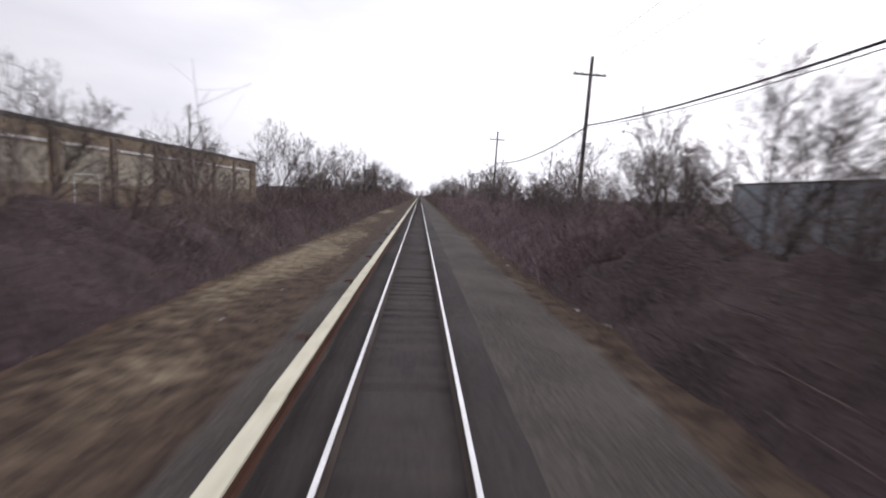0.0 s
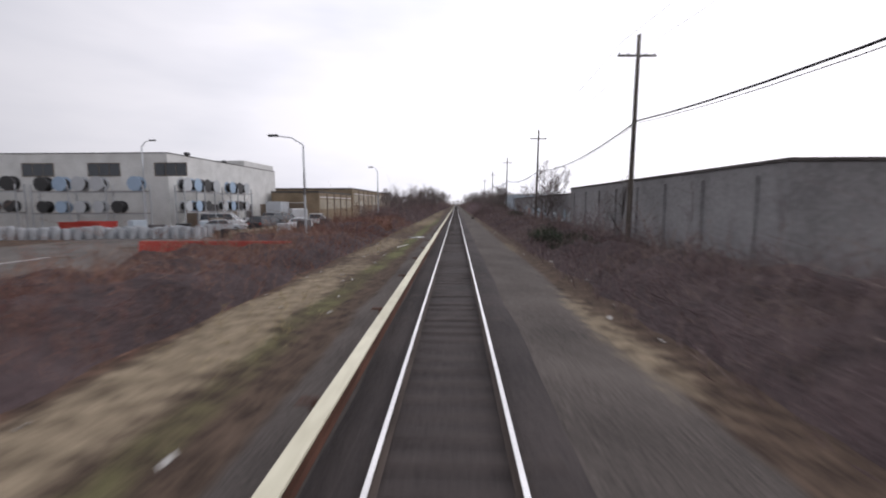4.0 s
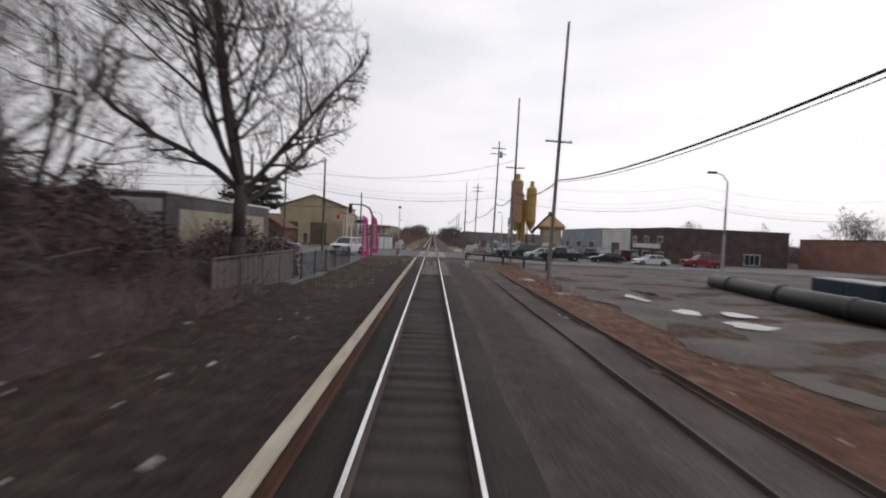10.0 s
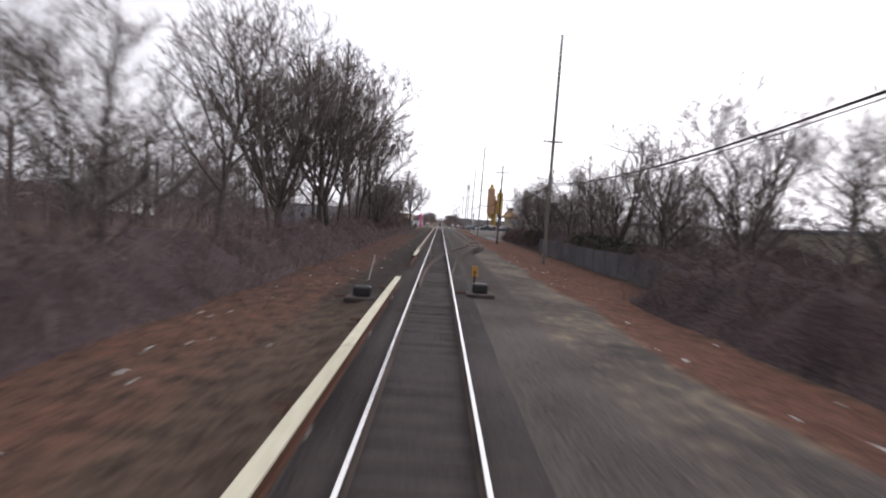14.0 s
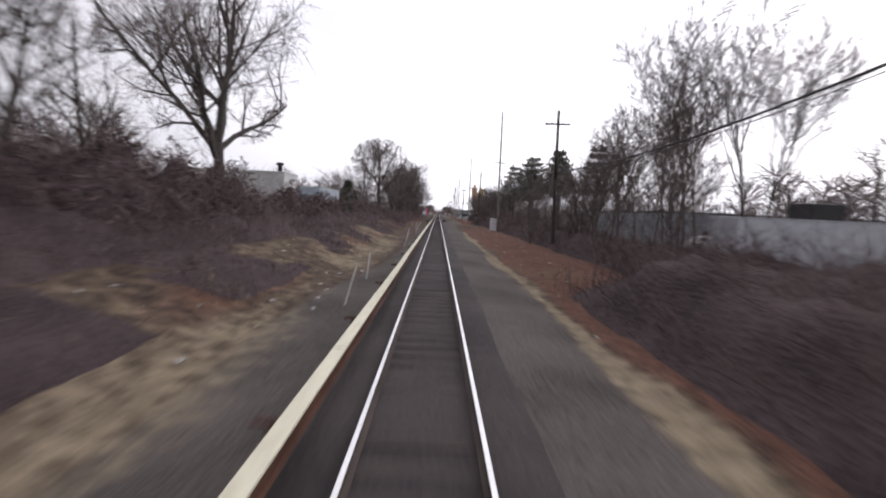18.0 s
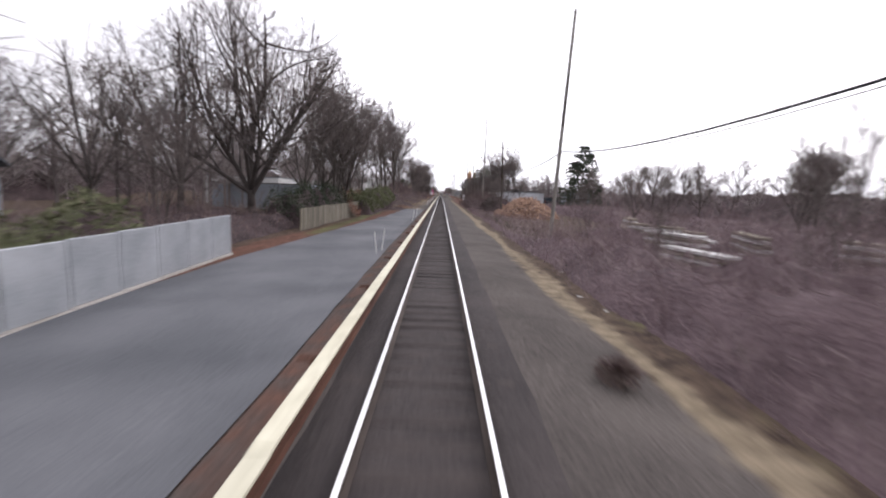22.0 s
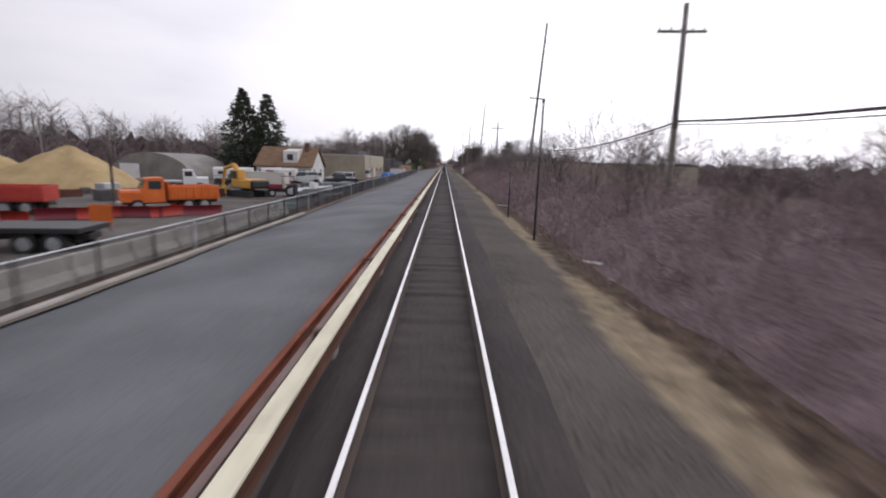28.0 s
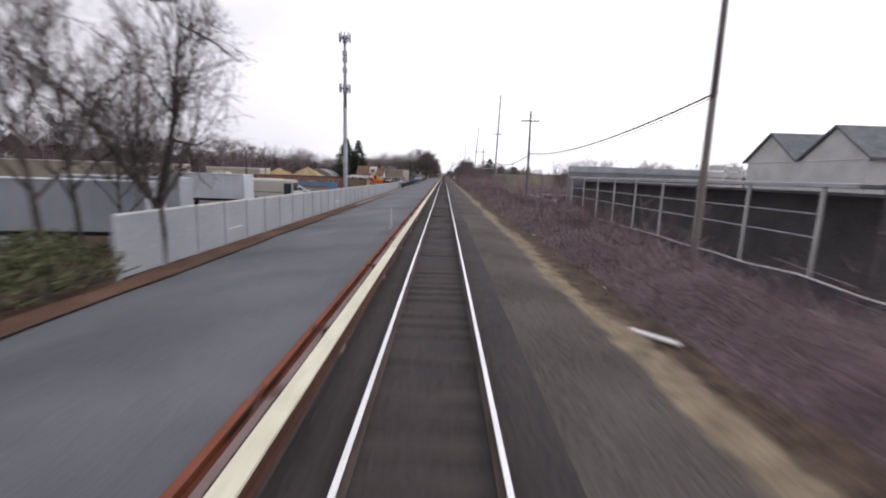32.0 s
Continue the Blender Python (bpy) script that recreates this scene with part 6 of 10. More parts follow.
def box_trailer(x, y, z, length, width, height, heading, col, label, wheels=True, ribs=12, name="box_trailer"):
    t = thing(name, pose(x, y, z, 0, 0, heading), label, "trailer")
    zb = 1.0 if wheels else 0.02
    part("box", Mesh().cbox(-length / 2, length / 2, -width / 2, width / 2, zb, zb + height, 0.03), col, t)
    for s in (-1, 1):
        for i in range(ribs):
            xx = -length / 2 + length * (i + 0.5) / ribs
            part("rib", Mesh().cbox(xx - 0.04, xx + 0.04, s * (width / 2 + 0.015) - 0.013, s * (width / 2 + 0.015) + 0.013, zb + 0.1, zb + height - 0.1, 0.004), col, t)
        part("rail", Mesh().cbox(-length / 2, length / 2, s * (width / 2 + 0.02) - 0.016, s * (width / 2 + 0.02) + 0.016, zb + height - 0.09, zb + height + 0.01, 0.006), GALV, t)
    for s in (-1, 1):
        part("door_leaf", Mesh().cbox(-length / 2 - 0.05, -length / 2 - 0.003, min(s * 0.02, s * (width / 2 - 0.06)), max(s * 0.02, s * (width / 2 - 0.06)), zb + 0.08, zb + height - 0.08, 0.01), col, t)
        part("lock_rod", Mesh().tube((-length / 2 - 0.07, s * 0.35, zb + 0.05), (-length / 2 - 0.07, s * 0.35, zb + height - 0.05), 0.02, 0.02, 6), GALV, t)
    if wheels:
        part("chassis", Mesh().cbox(-length / 2 + 0.2, length / 2 - 0.2, -0.45, 0.45, zb - 0.3, zb - 0.002, 0.02), BLACKP, t)
        for ax in (-length / 2 + 1.2, -length / 2 + 2.4):
            for s in (-1, 1):
                add_wheel(t, ax, s * (width / 2 - 0.2), 0.5, 0.35)
        for s in (-1, 1):
            part("landing_leg", Mesh().cbox(length / 2 - 2.0, length / 2 - 1.85, s * 0.7 - 0.06, s * 0.7 + 0.06, 0.0, zb - 0.28, 0.01), GALV, t)
    return t


def truck(x, y, z, heading, cab_col, bed_col, label, length=7.0, kind="dump"):
    t = thing("truck", pose(x, y, z, 0, 0, heading), label, "truck", "trucks in the yards")
    f = length / 2
    part("chassis", Mesh().cbox(-f, f - 0.1, -0.45, 0.45, 0.6, 0.85, 0.02), BLACKP, t)
    part("bonnet", Mesh().prism([(-1.05, 0.8), (1.05, 0.8), (1.05, 1.5), (0.95, 1.65), (-0.95, 1.65), (-1.05, 1.5)], f - 1.3, f), cab_col, t)
    cabm = Mesh().add([(f - 1.3, -1.1, 0.75), (f - 1.3, 1.1, 0.75), (f - 2.8, 1.1, 0.75), (f - 2.8, -1.1, 0.75), (f - 1.3, -1.1, 1.7), (f - 1.3, 1.1, 1.7), (f - 1.65, 1.0, 2.55), (f - 1.65, -1.0, 2.55), (f - 2.8, 1.0, 2.6), (f - 2.8, -1.0, 2.6)],
                      [(0, 1, 5, 4), (4, 5, 6, 7), (7, 6, 8, 9), (3, 2, 8, 9), (0, 4, 7, 9, 3), (1, 2, 8, 6, 5), (0, 1, 2, 3)])
    part("cab", cabm, cab_col, t)
    part("windscreen", Mesh().add([(f - 1.30, -0.95, 1.76), (f - 1.30, 0.95, 1.76), (f - 1.60, 0.88, 2.48), (f - 1.60, -0.88, 2.48)], [(0, 1, 2, 3)]), PANE, t)
    for s in (-1, 1):
        part("side_window", Mesh().cbox(f - 2.6, f - 1.75, s * 1.07 - 0.02, s * 1.07 + 0.02, 1.75, 2.35, 0.01), PANE, t)
        part("headlight", Mesh().cbox(f - 0.02, f + 0.03, s * 0.8 - 0.12, s * 0.8 + 0.12, 1.0, 1.2, 0.01), CHROME, t)
        add_wheel(t, f - 1.0, s * 0.95, 0.5, 0.3)
        add_wheel(t, -f + 1.1, s * 0.9, 0.5, 0.45)
        add_wheel(t, -f + 2.25, s * 0.9, 0.5, 0.45)
    part("bumper", Mesh().cbox(f - 0.02, f + 0.16, -1.1, 1.1, 0.5, 0.78, 0.03), CHROME, t)
    if kind == "dump":
        b0, b1 = -f, f - 3.0
        part("bed_floor", Mesh().cbox(b0, b1, -1.15, 1.15, 0.9, 1.05, 0.02), bed_col, t)
        for s in (-1, 1):
            part("bed_side", Mesh().cbox(b0, b1, s * 1.15 - 0.05, s * 1.15 + 0.05, 1.05, 1.95, 0.02), bed_col, t)
            for i in range(7):
                xx = b0 + 0.2 + (b1 - b0 - 0.4) * i / 6
                part("rib", Mesh().cbox(xx - 0.06, xx + 0.06, s * 1.23 - 0.03, s * 1.23 + 0.03, 1.0, 1.9, 0.01), bed_col, t)
        part("bed_end", Mesh().cbox(b0, b0 + 0.08, -1.1, 1.1, 1.05, 1.95, 0.02), bed_col, t)
        part("bed_end", Mesh().cbox(b1 - 0.08, b1, -1.1, 1.1, 1.05, 2.3, 0.02), bed_col, t)
    else:
        part("cargo_box", Mesh().cbox(-f, f - 2.95, -1.2, 1.2, 0.95, 3.1 if kind == "box" else 1.2, 0.03), bed_col, t)
    return t


# ---------------------------------------------------------------- first stretch: yards and warehouses
w = building("warehouse", -58, -25.7, 7.5, 72, 6.3, TAN, "long tan brick warehouse with pale panels between dark piers", ROOFING, 0.35)
for i in range(10):
    u = -28 + i * 6.1
    on_wall(w, "E", u, 2.9, 4.9, 2.6, "panel", BEIGE, depth=0.05)
    on_wall(w, "E", u + 3.05, 0, 0.55, 6.8, "panel", SHUTTER, depth=0.14)
    on_wall(w, "E", u, 5.7, 4.9, 0.22, "panel", TRIM, depth=0.08)
    if i in (1, 4, 8):
        on_wall(w, "E", u, 0.0, 2.6, 3.6, "door", SHUTTER)
for i in range(5):
    on_wall(w, "S", -12 + i * 6, 2.9, 4.9, 2.6, "panel", BEIGE, depth=0.05)
low_wing = building("warehouse_wing", -35, -25.9, -19, 7.2, 4.8, TAN, "lower tan brick wing of the warehouse with pale panels", ROOFING, 0.35)
for i in range(5):
    on_wall(low_wing, "E", -10.4 + i * 5.2, 2.3, 4.2, 1.9, "panel", BEIGE, depth=0.05)
    on_wall(low_wing, "E", -7.8 + i * 5.2, 0, 0.5, 5.3, "panel", SHUTTER, depth=0.14) if i < 4 else None
    on_wall(low_wing, "E", -10.4 + i * 5.2, 4.5, 4.2, 0.2, "panel", TRIM, depth=0.08)
on_wall(low_wing, "S", 0, 0.1, 3.4, 3.4, "door", SHUTTER)
part("roof_vent", Mesh().tube((4, 6, 7.0), (4, 6, 8.4), 0.25, 0.25, 8).tube((4, 6, 8.4), (4, 6, 8.7), 0.42, 0.2, 8), GALV, w)
part("roof_vent", Mesh().tube((11, -14, 7.0), (11, -14, 8.2), 0.12, 0.12, 8), GALV, w)

w = building("warehouse", -75, -35.8, -48, -15, 9.0, WHITE, "white flat-roofed warehouse behind the cable yard", ROOFING, 0.12)
for i in range(5):
    on_wall(w, "S", -14 + i * 8.5, 6.9, 4.0, 1.5, "window", None, SHUTTER, 2)
    on_wall(w, "E", -12 + i * 5.6, 0.1, 2.6, 3.2, "door", DARKWALL if i % 2 else SHUTTER)
part("roof_step", Mesh().cbox(13, 19.5, 4, 16, 9.6, 10.7, 0.04), WHITE, w)
for x, y in ((17, -8), (16, 4)):
    part("roof_vent", Mesh().tube((x, y, 9.4), (x, y, 10.4), 0.35, 0.35, 8).tube((x, y, 10.4), (x, y, 10.7), 0.55, 0.3, 8), BLACKP, w)


def reel(x, y, z, r, wdt, material, turn=0.0):
    t = thing("cable_reel", pose(x, y, z, 0, 0, turn), "round cable reel lying on a storage rack", "cable reel", "cable reels on the racks")
    for s in (-1, 1):
        part("flange", Mesh().tube((0, s * wdt / 2 - 0.04, r), (0, s * wdt / 2 + 0.04, r), r, r, 18), material, t)
    part("drum", Mesh().tube((0, -wdt / 2 + 0.04, r), (0, wdt / 2 - 0.04, r), r * 0.72, r * 0.72, 16), BLACKP, t)


PALE_GREY = plain("pale_grey_reel", (0.42, 0.44, 0.46), 0.6)
PALE_BLUE = plain("pale_blue_reel", (0.30, 0.40, 0.52), 0.6)
for k, (x0, y0, dx, dy, n) in enumerate([(-33.2, -50.0, 0, 1, 8), (-35.5, -52.5, -1, 0, 6), (-50.5, -52.5, -1, 0, 5)]):
    zg = gzf(x0, y0)
    rack = thing("storage_rack", (x0, y0, zg), "two-level steel storage rack holding cable reels", "rack", "racks in the cable yard")
    L = n * 2.2
    for lv in (2.3, 4.8):
        for o in (-0.5, 0.5):
            part("beam", Mesh().cbox(*sorted((0 if dx else o - 0.05, dx * L if dx else o + 0.05)), *sorted((0 if dy else o - 0.05, dy * L if dy else o + 0.05)), lv - 0.12, lv, 0.01), GALV, rack)
        part("deck", Mesh().box(*sorted((0 if dx else -0.6, dx * L if dx else 0.6)), *sorted((0 if dy else -0.6, dy * L if dy else 0.6)), lv + 0.002, lv + 0.04), SHUTTER, rack)
        for i in range(n):
            s = 1.1 + i * 2.2
            if (i * 5 + k + int(lv)) % 7 == 3:
                continue
            reel(x0 + dx * s, y0 + dy * s, zg + lv + 0.04, 0.85 if lv > 3 else 0.7, 0.8, (PALE_GREY, PALE_BLUE, BLACKP, PALE_GREY)[(i + k) % 4], 0 if dy == 0 else 90)
    for i in range(n // 2 + 1):
        for o in (-0.55, 0.55):
            s = i * 4.4
            part("upright", Mesh().cbox((dx * s if dx else o) - 0.06, (dx * s if dx else o) + 0.06, (dy * s if dy else o) - 0.06, (dy * s if dy else o) + 0.06, -0.05, 5.6, 0.01), GALV, rack)
drum_mesh = Mesh().tube((0, 0, 0), (0, 0, 1.0), 0.32, 0.32, 12).data("drum", GALV)
for i in range(34):
    for j in range(3):
        x, y = -24.5 - i * 0.95, -61.5 + j * 1.0 - 0.12 * i
        o = new("steel_drum", drum_mesh)
        o.matrix_basis = Matrix.Translation((x, y, gzf(x, y) - 0.02)) @ Matrix.Diagonal((1, 1, 1.0 + 0.25 * ((i * 3 + j) % 4) / 4, 1))
        tagged(o, "grey steel drum standing in a row", "drum", "drums in the cable yard")
t = thing("skip", (-38, -58, gzf(-38, -58)), "open red steel skip among the drums", "skip")
part("tub", Mesh().prism([(-0.9, 0), (0.9, 0), (1.2, 1.5), (1.1, 1.5), (0.85, 0.1), (-0.85, 0.1), (-1.1, 1.5), (-1.2, 1.5)], -2.2, 2.2), RED, t)
slab("yard_road", [-34, -28, -22, -17, -13.5], -125, -62, YARD, "dark asphalt yard road", 0.05)
for y in (-104, -96, -88, -80):
    structure("lane_line", Mesh().box(-24.6, -24.45, y, y + 3, gzf(-24, y) + 0.06, gzf(-24, y) + 0.066), TRIM, "white lane line")
t = thing("barrier", (-15.5, -76, gzf(-15.5, -76)), "long red plastic barrier beside the road", "barrier")
for i in range(5):
    part("block", Mesh().prism([(-0.3, 0), (0.3, 0), (0.12, 0.95), (-0.12, 0.95)], i * 1.9 - 4, i * 1.9 - 2.15), RED, t)
t = thing("post_rail", (-20, -64, gzf(-20, -64)), "low weathered post and rail barrier", "railing")
for i in range(8):
    part("post", Mesh().cbox(-0.1, 0.1, i * 1.6 - 0.1, i * 1.6 + 0.1, -0.1, 0.95, 0.02), STOCKADE, t)
part("rail", Mesh().cbox(-0.14, -0.102, -0.1, 11.4, 0.6, 0.85, 0.01), STOCKADE, t)
box_trailer(-26.5, -29, gzf(-26, -29), 8, 2.4, 2.5, -65, paint("white_trailer", (0.66, 0.67, 0.68)), "white shipping box with blue doors in the yard", False, 10)
box_trailer(-31.0, -26, gzf(-31, -26), 7, 2.4, 2.6, -80, paint("pale_trailer", (0.5, 0.53, 0.56)), "pale grey box trailer parked in the yard", True, 8)
car("pickup", -20.5, -38, 95, paint("white_car", (0.72, 0.72, 0.71)), "white pickup parked in the cable yard")
car("van", -23.5, -44, 80, paint("dark_van", (0.06, 0.065, 0.07)), "dark van parked in the cable yard")


def street_lamp(x, y, h, arm, label, material=GALV):
    t = thing("street_lamp", (x, y, gzf(x, y) - 0.05), label, "street lamp", "lamps of the yards")
    part("post", Mesh().chain([(0, 0, 0), (0, 0, h * 0.5), (0, 0, h)], [0.11, 0.09, 0.07], 8), material, t, smooth=True)
    part("arm", Mesh().chain([(0, 0, h), (arm * 0.45, 0, h + 0.55), (arm, 0, h + 0.7)], [0.05, 0.045, 0.04], 6), material, t, smooth=True)
    s = 1 if arm > 0 else -1
    part("lamp_head", Mesh().prism([(-0.16, h + 0.66), (0.16, h + 0.66), (0.12, h + 0.82), (-0.12, h + 0.82)], *sorted((arm, arm + s * 0.75))), BLACKP if material is GALV else material, t)


street_lamp(-12.7, -30, 8.5, -0.7, "grey street lamp with a flat head")
street_lamp(-12.0, -67.5, 7.9, -2.0, "curved-arm grey street lamp beside the yard")
street_lamp(-37.5, -50.0, 10.2, 1.0, "grey lamp on a post before the white warehouse")
street_lamp(-14.5, -134.8, 8.0, -2.0, "curved-arm grey street lamp beside the yard")

w = building("warehouse", 12.3, 42, -7, 8, 4.6, PALEBLUE, "pale blue metal-clad building with a flat roof", TRIM, 0.15)
for i in range(9):
    on_wall(w, "W", -6.4 + i * 1.6, 0.2, 0.06, 4.6, "panel", PALEBLUE, depth=0.04)
w = building("warehouse", 12.6, 44, -55, -7.3, 3.62, GREYWALL, "long dark block building covered with graffiti", ROOFING, 0.18)
SPRAY = mat("pale_graffiti", (0.30, 0.36, 0.40), (0.62, 0.66, 0.68), 0.85, 0, 1.4, 5, 0.05, 0.003, 0.3)
SPRAYS = (SPRAY, mat("sky_graffiti", (0.26, 0.36, 0.44), (0.44, 0.53, 0.58), 0.85, 0, 2.4, 6, 0.05, 0.003), mat("rose_graffiti", (0.26, 0.15, 0.13), (0.40, 0.26, 0.23), 0.85, 0, 2.4, 6, 0.05, 0.003), mat("ink_graffiti", (0.03, 0.03, 0.035), (0.09, 0.09, 0.10), 0.85, 0, 2.4, 6, 0.05, 0.003))
gr = np.random.default_rng(71)
a, b = w["half"]
for i in range(26):
    u, z, rx, rz = -22 + i * 1.75 + gr.uniform(-0.7, 0.7), gr.uniform(1.2, 2.9), gr.uniform(0.5, 1.6), gr.uniform(0.35, 0.85)
    ring = [(-a - 0.004 - 0.002 * (i % 5), u + rx * gr.uniform(0.6, 1.1) * math.cos(k * 0.449), z + rz * gr.uniform(0.55, 1.1) * math.sin(k * 0.449)) for k in range(14)]
    part("sprayed_patch", Mesh().add(ring + [(-a + 0.01, q[1], q[2]) for q in ring], [tuple(range(14))] + [(k, (k + 1) % 14, 14 + (k + 1) % 14, 14 + k) for k in range(14)]), SPRAYS[(0, 1, 0, 2, 0, 1)[i % 6]], w, "faded patch of sprayed paint")
w = building("warehouse", 12.1, 42, -86.4, -55.8, 4.15, GREYWALL, "tall dark grey warehouse wall beside the scrub", ROOFING, 0.15)
for i in range(8):
    on_wall(w, "W", -13.5 + i * 3.9, 0, 0.4, 4.6, "panel", GREYWALL, depth=0.12)

# ---------------------------------------------------------------- the crossing
w = building("substation", -34, -19.5, -160, -149, 7.6, YELLOW, "ochre gabled substation building with shuttered doors", SHUTTER, 0.08)
a, b = w["half"]
for s in (-1, 1):
    part("roof_slope", Mesh().add([(s * (a + 0.3), -b - 0.3, 8.15), (s * (a + 0.3), b + 0.3, 8.15), (0, b + 0.3, 10.75), (0, -b - 0.3, 10.75), (s * (a + 0.3), -b - 0.3, 8.33), (s * (a + 0.3), b + 0.3, 8.33), (0, b + 0.3, 10.93), (0, -b - 0.3, 10.93)],
         [(0, 1, 2, 3), (7, 6, 5, 4), (0, 4, 5, 1), (1, 5, 6, 2), (2, 6, 7, 3), (3, 7, 4, 0)]), SHUTTER, w)
for yy in (-b + 0.02, b - 0.27):
    part("gable", Mesh().add([(-a, yy, 8.05), (a, yy, 8.05), (0, yy, 10.7), (-a, yy + 0.25, 8.05), (a, yy + 0.25, 8.05), (0, yy + 0.25, 10.7)], [(0, 1, 2), (5, 4, 3), (0, 3, 4, 1), (1, 4, 5, 2), (2, 5, 3, 0)]), YELLOW, w)
on_wall(w, "S", 1.2, 0.1, 3.6, 4.6, "louvre", SHUTTER)
on_wall(w, "S", -5.0, 0.1, 3.4, 4.6, "louvre", SHUTTER)
wing = part("louvre_wing", Mesh().cbox(4.3, 7.0, -b - 1.4, -b - 0.003, 0, 5.6, 0.03), YELLOW, w, "projecting ochre wing")
for k in range(15):
    part("louvre_slat", Mesh().cbox(4.75, 6.55, -b - 1.46, -b - 1.402, 0.9 + 0.28 * k, 1.08 + 0.28 * k, 0.008), BEIGE, wing)
on_wall(w, "S", -1.6, 0.1, 1.0, 2.2, "door", DARKWALL)
for i in range(4):
    u = -4.0 + i * 2.6
    lo = 4.3 if i in (1, 3) else 0.05
    on_wall(w, "E", u, lo, 2.2, 7.25 - lo, "panel", CREAMWALL, depth=0.03)
    on_wall(w, "E", u, 5.3, 0.9, 1.0, "window", BEIGE, BEIGE, 2)
    on_wall(w, "E", u + 1.3, 0, 0.35, 7.5, "panel", BEIGE, depth=0.10)
    if i in (1, 3):
        on_wall(w, "E", u, 0.1, 2.0, 4.0, "door", SHUTTER, SHUTTER, 3)
w = building("substation_annex", -40, -34.3, -160, -150, 5.6, YELLOW, "low ochre annex beside the substation", SHUTTER, 0.1)
on_wall(w, "S", 0, 0.3, 3.4, 3.6, "louvre", SHUTTER)
w = building("red_shed", -50, -41, -172, -160, 3.4, BRICK, "low red-brown shed with a sloping roof", ROOFING, 0.2)
w = building("bungalow", -31.4, -25.0, -184.4, -178, 2.5, BRICK, "small red-brown house across the road", ROOFING, 0.15, category="house")
a, b = w["half"]
hb = 2.5 - w.location.z
for sx in (-1, 1):
    part("roof_slope", Mesh().add([(sx * (a + 0.4), -b - 0.4, hb), (sx * (a + 0.4), b + 0.4, hb), (0, b + 0.4, hb + 2.0), (0, -b - 0.4, hb + 2.0), (sx * (a + 0.4), -b - 0.4, hb + 0.18), (sx * (a + 0.4), b + 0.4, hb + 0.18), (0, b + 0.4, hb + 2.18), (0, -b - 0.4, hb + 2.18)], [(0, 1, 2, 3), (7, 6, 5, 4), (0, 4, 5, 1), (1, 5, 6, 2), (3, 7, 4, 0)]), BRICK, w)
part("gable", Mesh().add([(-a, -b, hb), (a, -b, hb), (0, -b, hb + 1.95), (-a, -b + 0.2, hb), (a, -b + 0.2, hb), (0, -b + 0.2, hb + 1.95)], [(0, 1, 2), (5, 4, 3), (0, 3, 4, 1), (1, 4, 5, 2), (2, 5, 3, 0)]), BRICK, w)
for u in (-1.8, 1.8):
    on_wall(w, "S", u * 0.8, 1.3, 1.0, 1.1, "window", None, SHUTTER, 1)


def cabinet(x, y, w_, d, h, material, label, turn=0, name="signal_cabinet"):
    t = thing(name, pose(x, y, gzf(x, y) - 0.03, 0, 0, turn), label, "cabinet", "trackside cabinets")
    part("plinth", Mesh().cbox(-w_ / 2 - 0.06, w_ / 2 + 0.06, -d / 2 - 0.06, d / 2 + 0.06, 0, 0.12, 0.01), CONCRETE, t)
    part("body", Mesh().cbox(-w_ / 2, w_ / 2, -d / 2, d / 2, 0.12, h - 0.06, 0.02), material, t)
    part("lid", Mesh().cbox(-w_ / 2 - 0.05, w_ / 2 + 0.05, -d / 2 - 0.05, d / 2 + 0.05, h - 0.058, h, 0.015), material, t)
    d1 = part("door", Mesh().cbox(-w_ / 2 + 0.05, w_ / 2 - 0.05, -d / 2 - 0.03, -d / 2 - 0.002, 0.2, h - 0.14, 0.008), material, t)
    part("handle", Mesh().cbox(w_ / 2 - 0.2, w_ / 2 - 0.16, -d / 2 - 0.07, -d / 2 - 0.032, h * 0.45, h * 0.6, 0.005), BLACKP, d1)
    return t


ALU = plain("white_aluminium", (0.62, 0.63, 0.64), 0.45, 0.2)
for i, (x, y) in enumerate([(-9.2, -184.6), (-8.6, -182.4), (-8.1, -180.3)]):
    cabinet(x, y, 1.5, 1.2, 2.1, ALU, "white aluminium equipment cabinet by the crossing", -25)
cabinet(-11.0, -185.5, 1.4, 1.2, 2.0, BLUEGREY, "blue-grey equipment cabinet by the crossing", 10)
cabinet(-11.6, -188.9, 0.8, 0.7, 2.15, CONCRETE, "pale grey signal case beside the pavement", 5)
cabinet(-10.5, -188.9, 0.8, 0.7, 2.1, CONCRETE, "pale grey signal case beside the pavement", -5)
cabinet(9.0, -397.4, 0.95, 0.7, 2.05, ALU, "tall white signal case among fallen leaves")
cabinet(5.1, -597.8, 0.62, 0.55, 2.0, ALU, "tall pale grey signal case beside the ballast")


